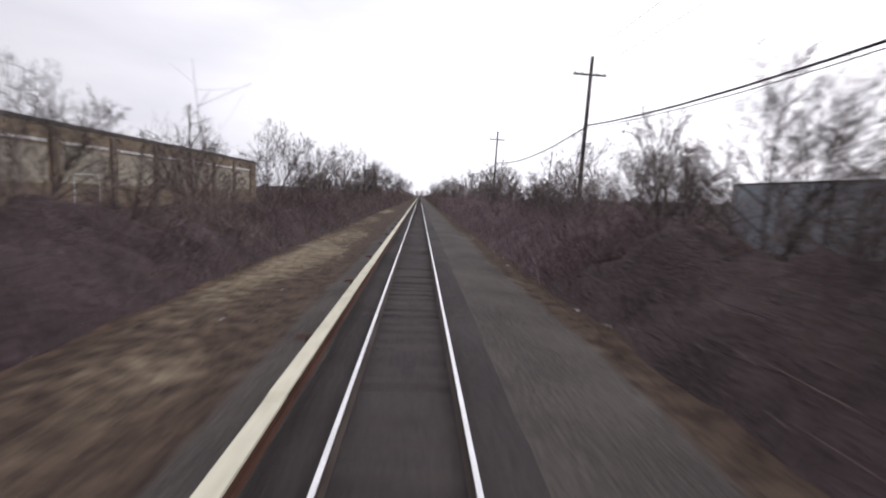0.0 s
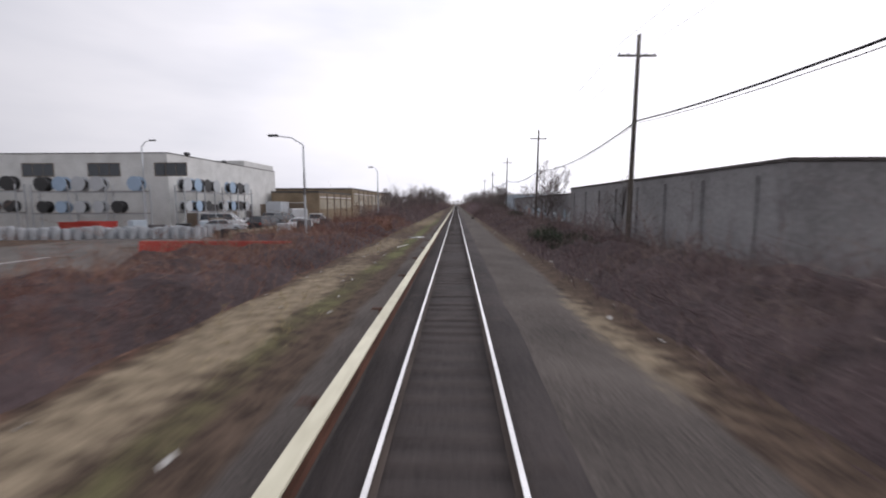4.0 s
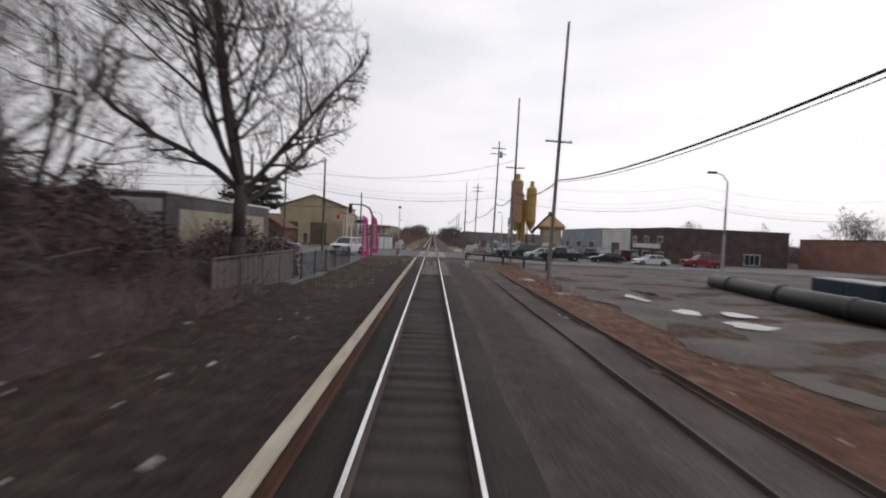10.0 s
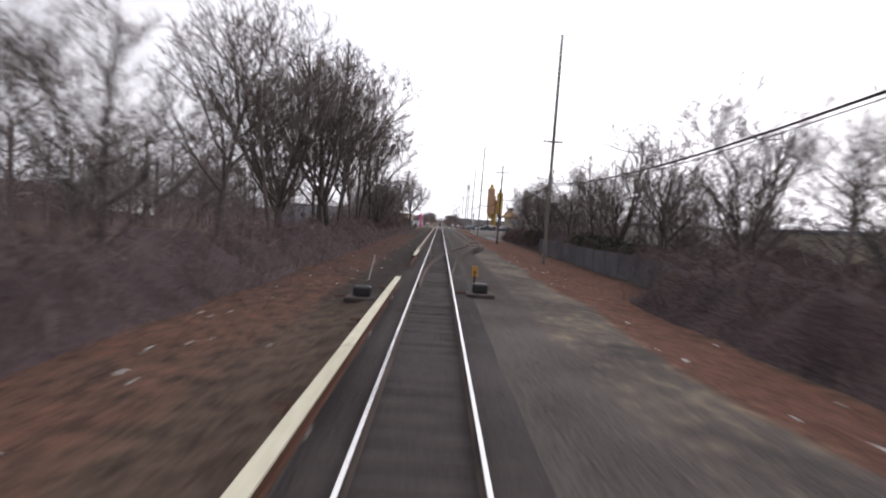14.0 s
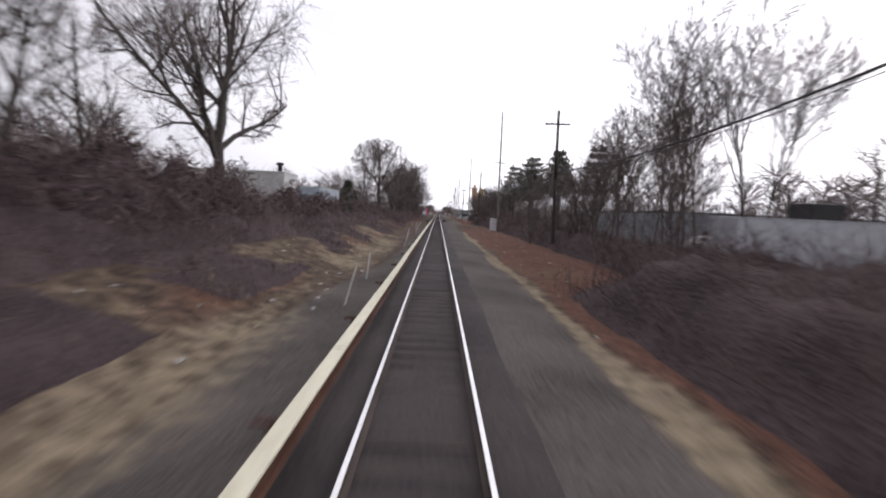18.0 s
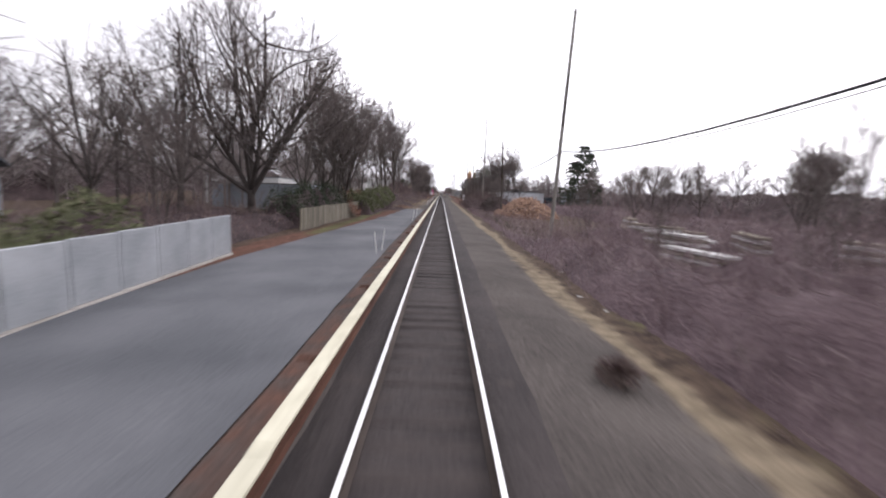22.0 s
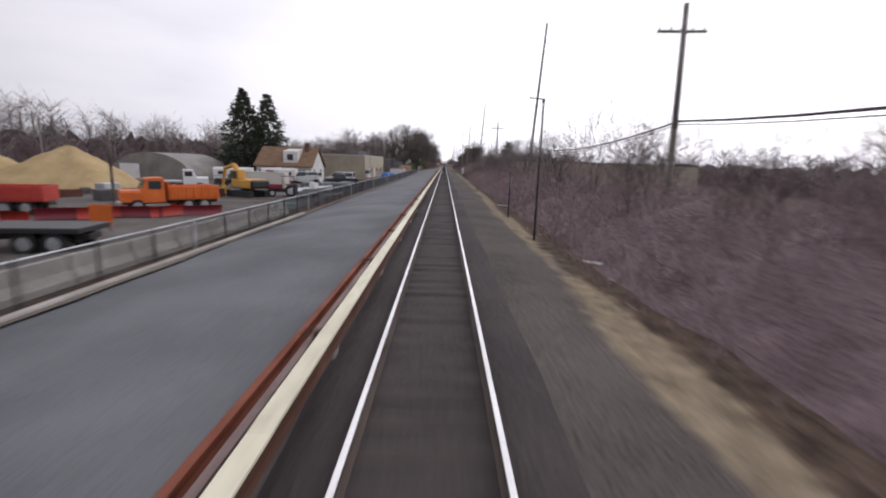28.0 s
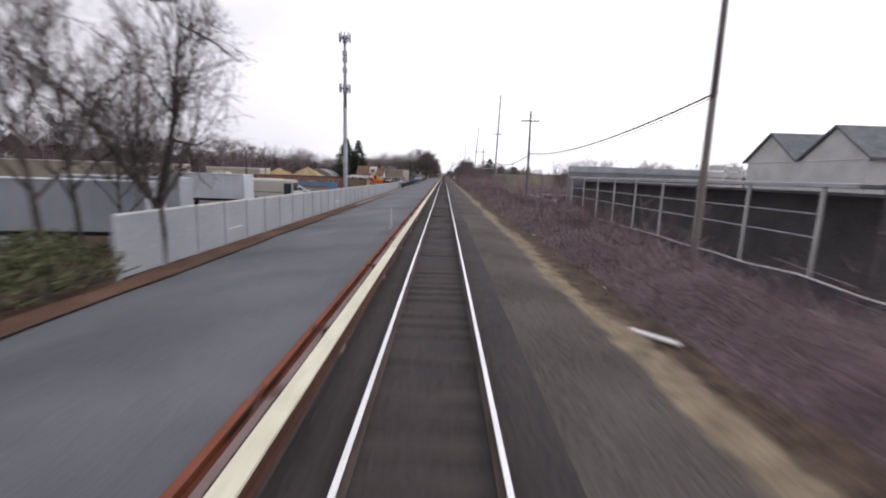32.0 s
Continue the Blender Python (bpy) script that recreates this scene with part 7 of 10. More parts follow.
def gate(x, y, arm, tip, label, mast):
    t = thing("crossing_gate", (x, y, gzf(x, y)), label, "crossing gate", "crossing gates")
    part("base", Mesh().chain([(0, 0, -0.05), (0, 0, 0.25), (0, 0, 0.9)], [0.32, 0.22, 0.14], 10), CONCRETE, t, smooth=True)
    part("drive_box", Mesh().cbox(-0.36, 0.36, -0.3, 0.3, 0.9, 1.55, 0.05), ALU, t)
    part("box_lid", Mesh().cbox(-0.4, 0.4, -0.34, 0.34, 1.553, 1.62, 0.02), ALU, t)
    if mast:
        part("mast", Mesh().tube((0.0, 0.42, 0), (0.0, 0.42, mast), 0.05, 0.04, 8), GALV, t, smooth=True)
        part("bell", Mesh().chain([(0, 0.42, mast), (0, 0.42, mast + 0.08), (0, 0.42, mast + 0.24), (0, 0.42, mast + 0.3)], [0.06, 0.17, 0.17, 0.08], 10), BLACKP, t, smooth=True)
        for zz in (mast - 0.75, mast - 1.25):
            part("lamp_bracket", Mesh().tube((-0.22, 0.42, zz), (0.22, 0.42, zz), 0.02, 0.02, 5), GALV, t)
    else:
        for sx in (-0.42, 0.42):
            part("counter_arm", Mesh().cbox(sx - 0.05, sx + 0.05, -0.1, 0.75, 1.05, 1.2, 0.015).cbox(sx - 0.05, sx + 0.05, 0.6, 0.75, 0.35, 1.048, 0.015), TRIM, t, "white counterweight arm")
    if arm:
        dirv = Vector(tip) - Vector((x, y, 1.15 + gzf(x, y)))
        n = 8
        for i in range(n):
            p, q = dirv * (i / n), dirv * ((i + 0.985) / n)
            part("arm_stripe", Mesh().tube((p.x, p.y, 1.15 + p.z), (q.x, q.y, 1.15 + q.z), 0.07 - 0.003 * i, 0.067 - 0.003 * i, 6), RED if i % 2 else TRIM, t)
    return t


gate(-3.95, -207.6, True, (-4.4, -199.6, 1.05), "white crossing gate with a striped arm across the lane", 5.6)
gate(4.5, -206.0, False, (0, 0, 0), "grey gate drive box beside the siding", 0)
gate(7.4, -183.2, True, (5.5, -191.6, 0.25), "white crossing gate with a striped arm swung down", 0)
gate(-5.4, -184.2, False, (0, 0, 0), "white gate drive box at the road edge", 0)
t = thing("traffic_signal", (-6.9, -208.9, gzf(-6.9, -208.9)), "dark traffic signal hanging from a curved mast arm", "traffic signal")
part("mast", Mesh().chain([(0, 0, -0.1), (0, 0, 4.6), (-0.35, 0, 5.4), (-1.1, 0, 5.75), (-2.6, 0, 5.8)], [0.13, 0.11, 0.1, 0.08, 0.07], 8), SHUTTER, t, smooth=True)
for dx in (-2.5,):
    h = part("signal_head", Mesh().cbox(dx - 0.18, dx + 0.18, -0.2, 0.2, 4.75, 5.75, 0.04), BLACKP, t)
    for i in range(3):
        part("visor", Mesh().tube((dx, -0.2, 5.58 - i * 0.32), (dx, -0.38, 5.58 - i * 0.32), 0.14, 0.15, 10, False), BLACKP, h)
        part("lens", Mesh().tube((dx, -0.2, 5.58 - i * 0.32), (dx, -0.215, 5.58 - i * 0.32), 0.12, 0.12, 10), BLACKP, h)
t = thing("traffic_signal", (-13.4, -182, gzf(-13.4, -182)), "traffic signal showing red on a mast arm", "traffic signal")
part("mast", Mesh().chain([(0, 0, -0.1), (0, 0, 5.6), (-3.2, 0, 6.0)], [0.12, 0.1, 0.06], 8), SHUTTER, t, smooth=True)
h = part("signal_head", Mesh().cbox(-3.3, -2.95, -0.2, 0.2, 4.9, 5.9, 0.04), BLACKP, t)
part("lens", Mesh().tube((-3.12, -0.2, 5.72), (-3.12, -0.24, 5.72), 0.13, 0.13, 10), SIGNAL_RED, h, "lit red lens")
for x, y, hh, arm in ((-11.9, -186.5, 9.2, 0), (-23.6, -188.5, 13.8, 1.0), (-13.6, -204.2, 11.6, 0), (-32.5, -190, 9.8, 0), (-13.6, -226.0, 8.5, 0)):
    wood_pole(x, y, hh, 0, arm, 0.15, POLE, "dark wooden utility pole beside the road")
for k, z in enumerate((9.0, 9.5, 10.2, 12.2)):
    wire("overhead_cable", [(-70, -191, z + 1.2), (-23.6, -188.5, z + 0.9), (9.6, -187.4, z), (44, -186, z + 0.5), (82, -184.5, z + 0.3), (125, -183, z)], 0.03 if k == 0 else 0.013, "black cable crossing above the track", 1.6, 16)
wire("overhead_cable", [(-70, -192, 12), (-23.6, -188.5, 10.5)], 0.03, "black cable beside the road", 1.0)
wire("overhead_cable", [(-70, -206, 9), (-14.0, -204.2, 9.5), (9.5, -205.8, 12.0)], 0.02, "black cable crossing above the track", 1.2, 14)
for x, y, hh in ((-7.1, -214.4, 4.5), (-6.9, -208.4, 4.6)):
    t = thing("feather_flag", (x, y, gzf(x, y)), "tall magenta feather flag with white marks", "flag", "feather flags by the car park")
    part("pole", Mesh().chain([(0, 0, -0.05), (0, 0, 2.5), (0.05, 0, hh)], [0.025, 0.02, 0.012], 6), BLACKP, t)
    m = Mesh()
    n = 10
    for i in range(n + 1):
        u = i / n
        wd = 0.72 * (1 - 0.35 * u) if u < 0.85 else 0.72 * 0.70 * (1 - ((u - 0.85) / 0.15) ** 2 * 0.9)
        zz = 0.35 + (hh - 0.35) * u
        yy = 0.06 * math.sin(u * 5)
        m.v += [(0.03, yy, zz), (0.03 + wd, yy + 0.05 * math.sin(u * 7 + 1), zz), (0.03, yy + 0.012, zz), (0.03 + wd, yy + 0.012 + 0.05 * math.sin(u * 7 + 1), zz)]
    for i in range(n):
        o = 4 * i
        m.f += [(o, o + 1, o + 5, o + 4), (o + 2, o + 6, o + 7, o + 3), (o + 1, o + 3, o + 7, o + 5), (o, o + 4, o + 6, o + 2)]
    cl = part("banner", m, PINK, t)
    for i in range(9):
        zz = 0.9 + i * 0.32
        yy = 0.06 * math.sin(((zz - 0.35) / (hh - 0.35)) * 5)
        part("white_mark", Mesh().box(0.16, 0.50 - 0.02 * i, yy - 0.045, yy - 0.035, zz, zz + 0.17), TRIM, cl)
car("suv", -9.7, -208.6, 255, paint("white_suv", (0.74, 0.74, 0.75)), "white sport utility car waiting at the road edge", 0.0)
car("sedan", -20.2, -199.2, 2, paint("silver_car", (0.48, 0.50, 0.52)), "silver sedan on the road", -0.2)
car("sedan", -17.6, -213.6, 188, paint("red_car", (0.42, 0.03, 0.03)), "red sedan in the car park")
car("sedan", -22.5, -209.5, 185, paint("grey_car", (0.36, 0.38, 0.40)), "grey sedan in the car park")
car("pickup", -30.5, -203.0, 3, paint("red_pickup", (0.36, 0.03, 0.03)), "red pickup on the road", -0.25)
black = paint("black_car", (0.02, 0.022, 0.026))
white = paint("white_car_b", (0.70, 0.71, 0.72))
silver = paint("silver_car_b", (0.42, 0.44, 0.46))
car("pickup", 17.8, -198.5, 176, paint("dark_green_pickup", (0.022, 0.032, 0.030)), "dark pickup on the road", -0.2)
car("sedan", 15.9, -195.0, 178, white, "white sedan on the road", -0.15)
car("sedan", 24.2, -198.6, 177, black, "black sedan on the road", -0.25)
car("sedan", 29.8, -199.8, 178, white, "white sedan on the road", -0.27)
car("suv", 36.5, -200.5, 176, paint("red_suv", (0.30, 0.025, 0.03)), "dark red car on the road", -0.28)
car("suv", 12.6, -183.0, 205, silver, "silver car parked by the fence")
car("suv", 13.2, -186.2, 203, paint("blue_suv", (0.05, 0.07, 0.10)), "dark blue car parked by the fence")
car("van", 14.6, -189.2, 200, black, "black minivan parked by the fence")
for i in range(9):
    car(("sedan", "suv", "sedan", "pickup")[i % 4], 19 + i * 3.0, -180.5 + (i % 3) * 0.4, 90 + (i % 2) * 4, (white, black, silver, paint("maroon_car", (0.2, 0.03, 0.035)))[(i * 3) % 4], ("white", "black", "silver", "maroon")[(i * 3) % 4] + " car parked before the low buildings")
for x0, x1, y in ((9, 34, -193.2), (-34, -9, -192.6), (7, 34, -205.2), (-34, -12, -206.4)):
    m = Mesh()
    for i in range(12):
        xa, xb = x0 + (x1 - x0) * i / 12, x0 + (x1 - x0) * (i + 1) / 12
        za, zb = float(road_z(xa, y)) + 0.02, float(road_z(xb, y)) + 0.02
        m.add([(xa, y - 0.08, za), (xb, y - 0.08, zb), (xb, y + 0.08, zb), (xa, y + 0.08, za)], [(0, 1, 2, 3)])
    structure("road_line", m, TRIM, "worn white road line")
t = thing("guard_rail", (4.1, -206.9, gzf(4.1, -206.9)), "black timber guard rail on short posts", "railing")
d = Vector((7.45, -8.6, 0.0))
for i in range(5):
    p = d * (i / 4)
    part("post", Mesh().cbox(p.x - 0.1, p.x + 0.1, p.y - 0.1, p.y + 0.1, -0.4, 0.52, 0.015), BLACKP, t)
part("rail", Mesh().cbox(0, d.length + 0.2, -0.1, 0.1, 0.5, 0.72, 0.02), BLACKP, t, "", pose(0, 0, 0.02, 0, 0, math.degrees(math.atan2(d.y, d.x))))
for x, y, sx, sy in ((4.2, -211.2, 1.1, 0.9), (7.5, -226, 0.7, 1.2), (3.3, -217, 0.4, 0.5), (8.4, -232, 0.8, 0.6)):
    t = thing("drain_slab", (x, y, gzf(x, y)), "pale concrete cover lying on the ground", "cover")
    part("slab", Mesh().cbox(-sx / 2, sx / 2, -sy / 2, sy / 2, -0.02, 0.08, 0.02), CONCRETE, t)
cabinet(3.2, -220.4, 0.2, 0.2, 0.55, ALU, "small white junction box on the gravel", 0, "junction_box")
cabinet(-2.4, -219.4, 0.36, 0.3, 0.42, CONCRETE, "low pale junction box beside the third rail", 0, "junction_box")

# boards, slabs and rubbish on the bare ground by the cabinets
g = np.random.default_rng(91)
for i in range(22):
    x, y = g.uniform(-8.6, -3.2), g.uniform(-187, -158)
    t = thing("scrap_board", pose(x, y, gzf(x, y) + 0.02, 0, 0, g.uniform(0, 180)), "pale scrap board lying on bare ground", "scrap", "scrap by the crossing")
    lx, ly = g.uniform(0.12, 0.55), g.uniform(0.06, 0.2)
    part("board", Mesh().cbox(-lx, lx, -ly, ly, -0.02, g.uniform(0.03, 0.10), 0.008), (PALE_TIE, CONCRETE, TRIM, STOCKADE)[i % 4], t)
for i, (x, y, n) in enumerate(((8.0, -173.4, 5), (9.5, -173.9, 6), (8.3, -170.6, 5), (9.8, -170.0, 4))):
    t = thing("paver_stack", pose(x, y, gzf(x, y), 0, 0, 8 * i), "stack of brown-grey pavers in courses on a pallet", "paver stack", "paver stacks by the yard")
    part("pallet", Mesh().cbox(-0.6, 0.6, -0.55, 0.55, 0.0, 0.12, 0.01), PALE_TIE, t)
    for k in range(n):
        part("course", Mesh().cbox(-0.56 - 0.02 * (k % 2), 0.56 + 0.02 * (k % 3), -0.5, 0.5, 0.123 + 0.2 * k, 0.30 + 0.2 * k, 0.02), PALLET if (i + k) % 3 else CONCRETE, t)

# sign board, fence and masonry yard right of the crossing
t = thing("sign_board", pose(13.5, -182.2, gzf(13.5, -182.2), 0, 0, -88), "blue and white sign board above a pale panel", "sign")
for s in (-1.1, 1.1):
    part("post", Mesh().tube((s, 0, -0.1), (s, 0, 6.6), 0.08, 0.08, 8), GALV, t)
p = part("board", Mesh().cbox(-1.5, 1.5, -0.22, 0.18, 5.0, 6.7, 0.03), BLUE, t)
part("white_field", Mesh().box(-1.4, 1.4, -0.23, -0.222, 5.08, 5.55), TRIM, p)
part("pink_field", Mesh().box(-1.4, 0.6, -0.23, -0.222, 5.95, 6.6), mat("faded_pink_print", (0.42, 0.28, 0.28), (0.55, 0.40, 0.40), 0.6, 0, 2.0, 6, 0.02, 0.002), p)
part("line_bar", Mesh().box(-1.3, 1.3, -0.23, -0.222, 5.68, 5.78), PALEBLUE, p)
p = part("lower_panel", Mesh().cbox(-1.4, 1.4, -0.12, 0.1, 3.1, 4.8, 0.02), VINYL, t)
part("yellow_mark", Mesh().add([(-0.9, -0.13, 4.1), (0.0, -0.13, 4.7), (0.9, -0.13, 3.5), (0.6, -0.13, 3.3), (-0.1, -0.13, 3.9)], [(0, 4, 3, 2, 1)]), plain("sign_yellow", (0.62, 0.50, 0.04), 0.5), p)
t = thing("chain_fence", (10.8, -186.5, gzf(10.8, -186.5)), "galvanised chain-link fence round the masonry yard", "fence")
MESHY = mat("galvanised_mesh", (0.10, 0.105, 0.11), (0.20, 0.205, 0.21), 0.7, 0.4, 1.0, 30, 0.4, 0.01)
wm = Mesh()
for k in range(36):
    a = -1.9 + k * 0.135
    for s2 in (1, -1):
        lo, hi = max(0.05, a), min(2.95, a + 1.9)
        if hi > lo:
            z0, z1 = (lo - a, hi - a) if s2 > 0 else (1.9 - (lo - a), 1.9 - (hi - a))
            wm.tube((0, lo, 0.08 + z0), (0, hi, 0.08 + z1), 0.007, 0.007, 3, False)
wire_mesh = wm.data("mesh_panel", MESHY)
for i in range(5):
    part("post", Mesh().tube((0.05 * i, i * 3.0, -0.1), (0.05 * i, i * 3.0, 2.1), 0.045, 0.045, 6), GALV, t)
    if i < 4:
        part("mesh_panel", wire_mesh, None, t, "", (0.05 * i, i * 3.0, 0))
        part("rail", Mesh().tube((0.05 * i, i * 3.0, 2.03), (0.05 * i + 0.05, i * 3.0 + 3.0, 2.03), 0.025, 0.025, 5), GALV, t)
side = [0.6, 0.6, 0.575, 0.575] * 5 + [0.6, 0.58]
rise = [0.137 + 0.22 * (k // 4) + (0.0, 0.17, 0.175, 0.215)[k % 4] for k in range(22)]
pal = Mesh().prism([(a, z) for a, z in zip(side, rise)] + [(-a, z) for a, z in reversed(list(zip(side, rise)))], -0.6, 0.6)
for s in (-0.45, 0, 0.45):
    pal.box(-0.6, 0.6, s - 0.06, s + 0.06, 0, 0.135)
WRAP = mat("white_wrapped_masonry", (0.42, 0.42, 0.43), (0.68, 0.68, 0.68), 0.5, 0, 1.5, 7, 0.5, 0.03, 0.2)
REDBLOCK = mat("red_block_masonry", (0.17, 0.095, 0.075), (0.30, 0.19, 0.15), 0.9, 0, 2.0, 9, 0.4, 0.02, 0.25)
pal_meshes = [pal.data("masonry_pallet", q) for q in (PALLET, WRAP, REDBLOCK)]
pr = np.random.default_rng(31)
for i in range(22):
    for j in range(13):
        if pr.uniform() < 0.42:
            continue
        x, y = 12.4 + j * 1.75 + pr.uniform(-0.2, 0.2), -176.5 + i * 3.0 + pr.uniform(-0.3, 0.3)
        kind = int(pr.integers(0, 9))
        o = new("masonry_pallet", pal_meshes[0 if kind < 4 else 1 if kind < 8 else 2])
        lv = pr.integers(1, 3)
        o.matrix_basis = Matrix.Translation((x, y, gzf(x, y) - 0.02)) @ Matrix.Rotation(pr.uniform(-0.35, 0.35), 4, "Z") @ Matrix.Diagonal((pr.uniform(0.65, 1.0), pr.uniform(0.65, 1.0), pr.uniform(0.5, 0.9) * (0.6 + 0.75 * lv), 1))
        tagged(o, ("grey masonry blocks stacked on a pallet", "white-wrapped masonry stacked on a pallet", "red-brown masonry stacked on a pallet")[0 if kind < 4 else 1 if kind < 8 else 2], "pallet", "pallets in the masonry yard")
t = thing("armchair", pose(8.65, -168.5, gzf(8.65, -168.5), 0, 0, 235), "discarded bright pink armchair among the pallets", "armchair")
part("seat_cushion", Mesh().cbox(-0.46, 0.46, -0.55, 0.35, 0.12, 0.54, 0.12), PINK, t)
part("back_cushion", Mesh().cbox(-0.5, 0.5, 0.2, 0.58, 0.4, 1.38, 0.13), PINK, t)
for q in (-1, 1):
    part("arm_rest", Mesh().cbox(q * 0.52 - 0.12, q * 0.52 + 0.12, -0.5, 0.5, 0.1, 0.78, 0.08), PINK, t)
part("base", Mesh().cbox(-0.5, 0.5, -0.48, 0.48, 0.0, 0.13, 0.02), BLACKP, t)
FADED = mat("faded_red_ochre", (0.33, 0.185, 0.115), (0.47, 0.29, 0.19), 0.7, 0, 0.4, 6, 0.1, 0.005, 0.0, (1, 1, 0.3))
for k, (x, y, r, h0, h1, legs) in enumerate([(29.2, -102, 2.1, 9.0, 23.5, True), (34.4, -102.3, 1.75, 9.5, 21.2, True), (31.6, -100.2, 1.4, 0.0, 17.0, False)]):
    t = thing("silo", (x, y, gzf(x, y)), "tall ochre steel silo of the masonry plant", "silo", "silos of the plant")
    part("shell", Mesh().tube((0, 0, h0), (0, 0, h1), r, r, 24), FADED if k == 0 else OCHRE, t, smooth=False)
    for i in range(5):
        zz = h0 + (h1 - h0) * (i + 0.5) / 5
        part("hoop", Mesh().tube((0, 0, zz), (0, 0, zz + 0.12), r + 0.04, r + 0.04, 24), OCHRE, t)
    part("cap", Mesh().chain([(0, 0, h1), (0, 0, h1 + 0.8), (0, 0, h1 + 0.9)], [r, r * 0.45, r * 0.45], 20), OCHRE, t)
    part("filter", Mesh().tube((0, 0, h1 + 0.9), (0, 0, h1 + 2.6), r * 0.42, r * 0.42, 12), OCHRE, t)
    part("ladder", Mesh().box(-r - 0.12, -r - 0.08, -0.25, -0.2, h0, h1 + 1).box(-r - 0.12, -r - 0.08, 0.2, 0.25, h0, h1 + 1), GALV, t)
    if legs:
        part("hopper", Mesh().tube((0, 0, h0), (0, 0, h0 - 3.2), r, 0.35, 20), OCHRE, t)
        for a in range(4):
            part("leg", Mesh().tube((r * 0.95 * math.cos(a * 1.571 + 0.78), r * 0.95 * math.sin(a * 1.571 + 0.78), -0.1), (r * 0.95 * math.cos(a * 1.571 + 0.78), r * 0.95 * math.sin(a * 1.571 + 0.78), h0 + 0.3), 0.14, 0.14, 6), RUST, t)
t = thing("batch_house", Matrix.Translation((40.3, -108, gzf(40, -108))) @ Matrix.Diagonal((0.7, 0.7, 0.84, 1)), "cream plant house under a tan hipped metal roof", "building")
part("wall", Mesh().cbox(-4.2, 4.2, -4, 4, -0.2, 8.2, 0.03), BEIGE, t)
part("roof", Mesh().add([(-6, -5.5, 9.4), (6, -5.5, 9.4), (6, 5.5, 9.4), (-6, 5.5, 9.4), (-4.6, -4.2, 8.0), (4.6, -4.2, 8.0), (4.6, 4.2, 8.0), (-4.6, 4.2, 8.0), (-1.2, -1.2, 13.6), (1.2, -1.2, 13.6), (1.2, 1.2, 13.6), (-1.2, 1.2, 13.6)],
     [(4, 5, 1, 0), (5, 6, 2, 1), (6, 7, 3, 2), (7, 4, 0, 3), (0, 1, 9, 8), (1, 2, 10, 9), (2, 3, 11, 10), (3, 0, 8, 11), (8, 9, 10, 11), (7, 6, 5, 4)]), TANROOF, t)
part("head_house", Mesh().cbox(-1.3, 1.3, -1.3, 1.3, 13.4, 15.4, 0.05), RUST, t)
part("conveyor", Mesh().tube((-9, 3, 6.5), (0, 0, 15), 0.7, 0.6, 6), RUST, t)
w = building("workshop", 37, 60, -163, -133, 5.6, BLUEGREY, "blue-grey block workshop with dark doors", ROOFING, 0.12)
for u in (-9, 0, 9):
    on_wall(w, "W", u, 0.05, 3.4, 3.4, "door", DARKWALL)
    on_wall(w, "W", u + 4.2, 1.4, 1.6, 1.2, "window", None, TRIM, 1)
w = building("workshop", 37, 60, -178, -163.3, 5.4, WHITE, "white block workshop with a dark door", ROOFING, 0.12)
on_wall(w, "W", 0, 0.05, 4.0, 3.4, "door", DARKWALL)
w = building("shop", 36.5, 56, -191, -178.3, 5.2, mat("dark_brown_brick", (0.070, 0.050, 0.046), (0.135, 0.100, 0.092), 0.9, 0, 0.8, 12, 0.4, 0.012), "brown brick shop with white-framed windows", ROOFING, 0.2)
for u in (-4.5, 0, 4.5):
    on_wall(w, "W", u, 3.6, 1.4, 0.9, "window", None, TRIM, 1)
    on_wall(w, "W", u, 0.5, 2.6, 1.5, "window", None, TRIM, 3)
p = on_wall(w, "W", 0, 2.55, 9.5, 0.75, "panel", TRIM, depth=0.2, label="long white sign board with bars")
on_wall(w, "S", -4, 0.6, 2.4, 1.6, "window", None, TRIM, 2)
on_wall(w, "S", 4, 0.6, 2.4, 1.6, "window", None, TRIM, 2)
w = building("shop", 62, 84, -200, -186, 4.4, PINKBRICK, "low red brick shop across the car park", ROOFING, 0.2)

# ---------------------------------------------------------------- between the crossing and the turnout
w = building("garage", -27, -11.5, -240, -228, 3.9, DARKWALL, "low dark garage with a white end wall", TRIM, 0.12)
on_wall(w, "S", 5.0, 0.0, 5.2, 4.2, "panel", WHITE, depth=0.03)
on_wall(w, "E", 0, 0.2, 10, 3.6, "panel", BEIGE, depth=0.03)
t = thing("board_fence", (-8.0, -243, gzf(-8, -243)), "dark weathered board fence with a top rail", "fence")
for i in range(5):
    part("post", Mesh().cbox(-0.06, 0.06, i * 2.4 - 0.06, i * 2.4 + 0.06, -0.2, 1.75, 0.01), DARKWALL, t)
    if i < 4:
        for k in range(12):
            part("board", Mesh().box(-0.02, 0.02, i * 2.4 + 0.07 + k * 0.19, i * 2.4 + 0.24 + k * 0.19, 0.05, 1.62 + 0.05 * math.sin(k * 2.3 + i)), DARKWALL if (i + k) % 3 else SHUTTER, t)
        part("top_rail", Mesh().cbox(-0.05, 0.021, i * 2.4 + 0.062, i * 2.4 + 2.338, 1.69, 1.76, 0.01), DARKWALL, t)
t = thing("chain_fence", (-7.6, -233.2, gzf(-7.6, -233.2)), "low dark chain-link fence beside the car park", "fence")
dark_mesh = wm.data("mesh_panel", DARKWALL)
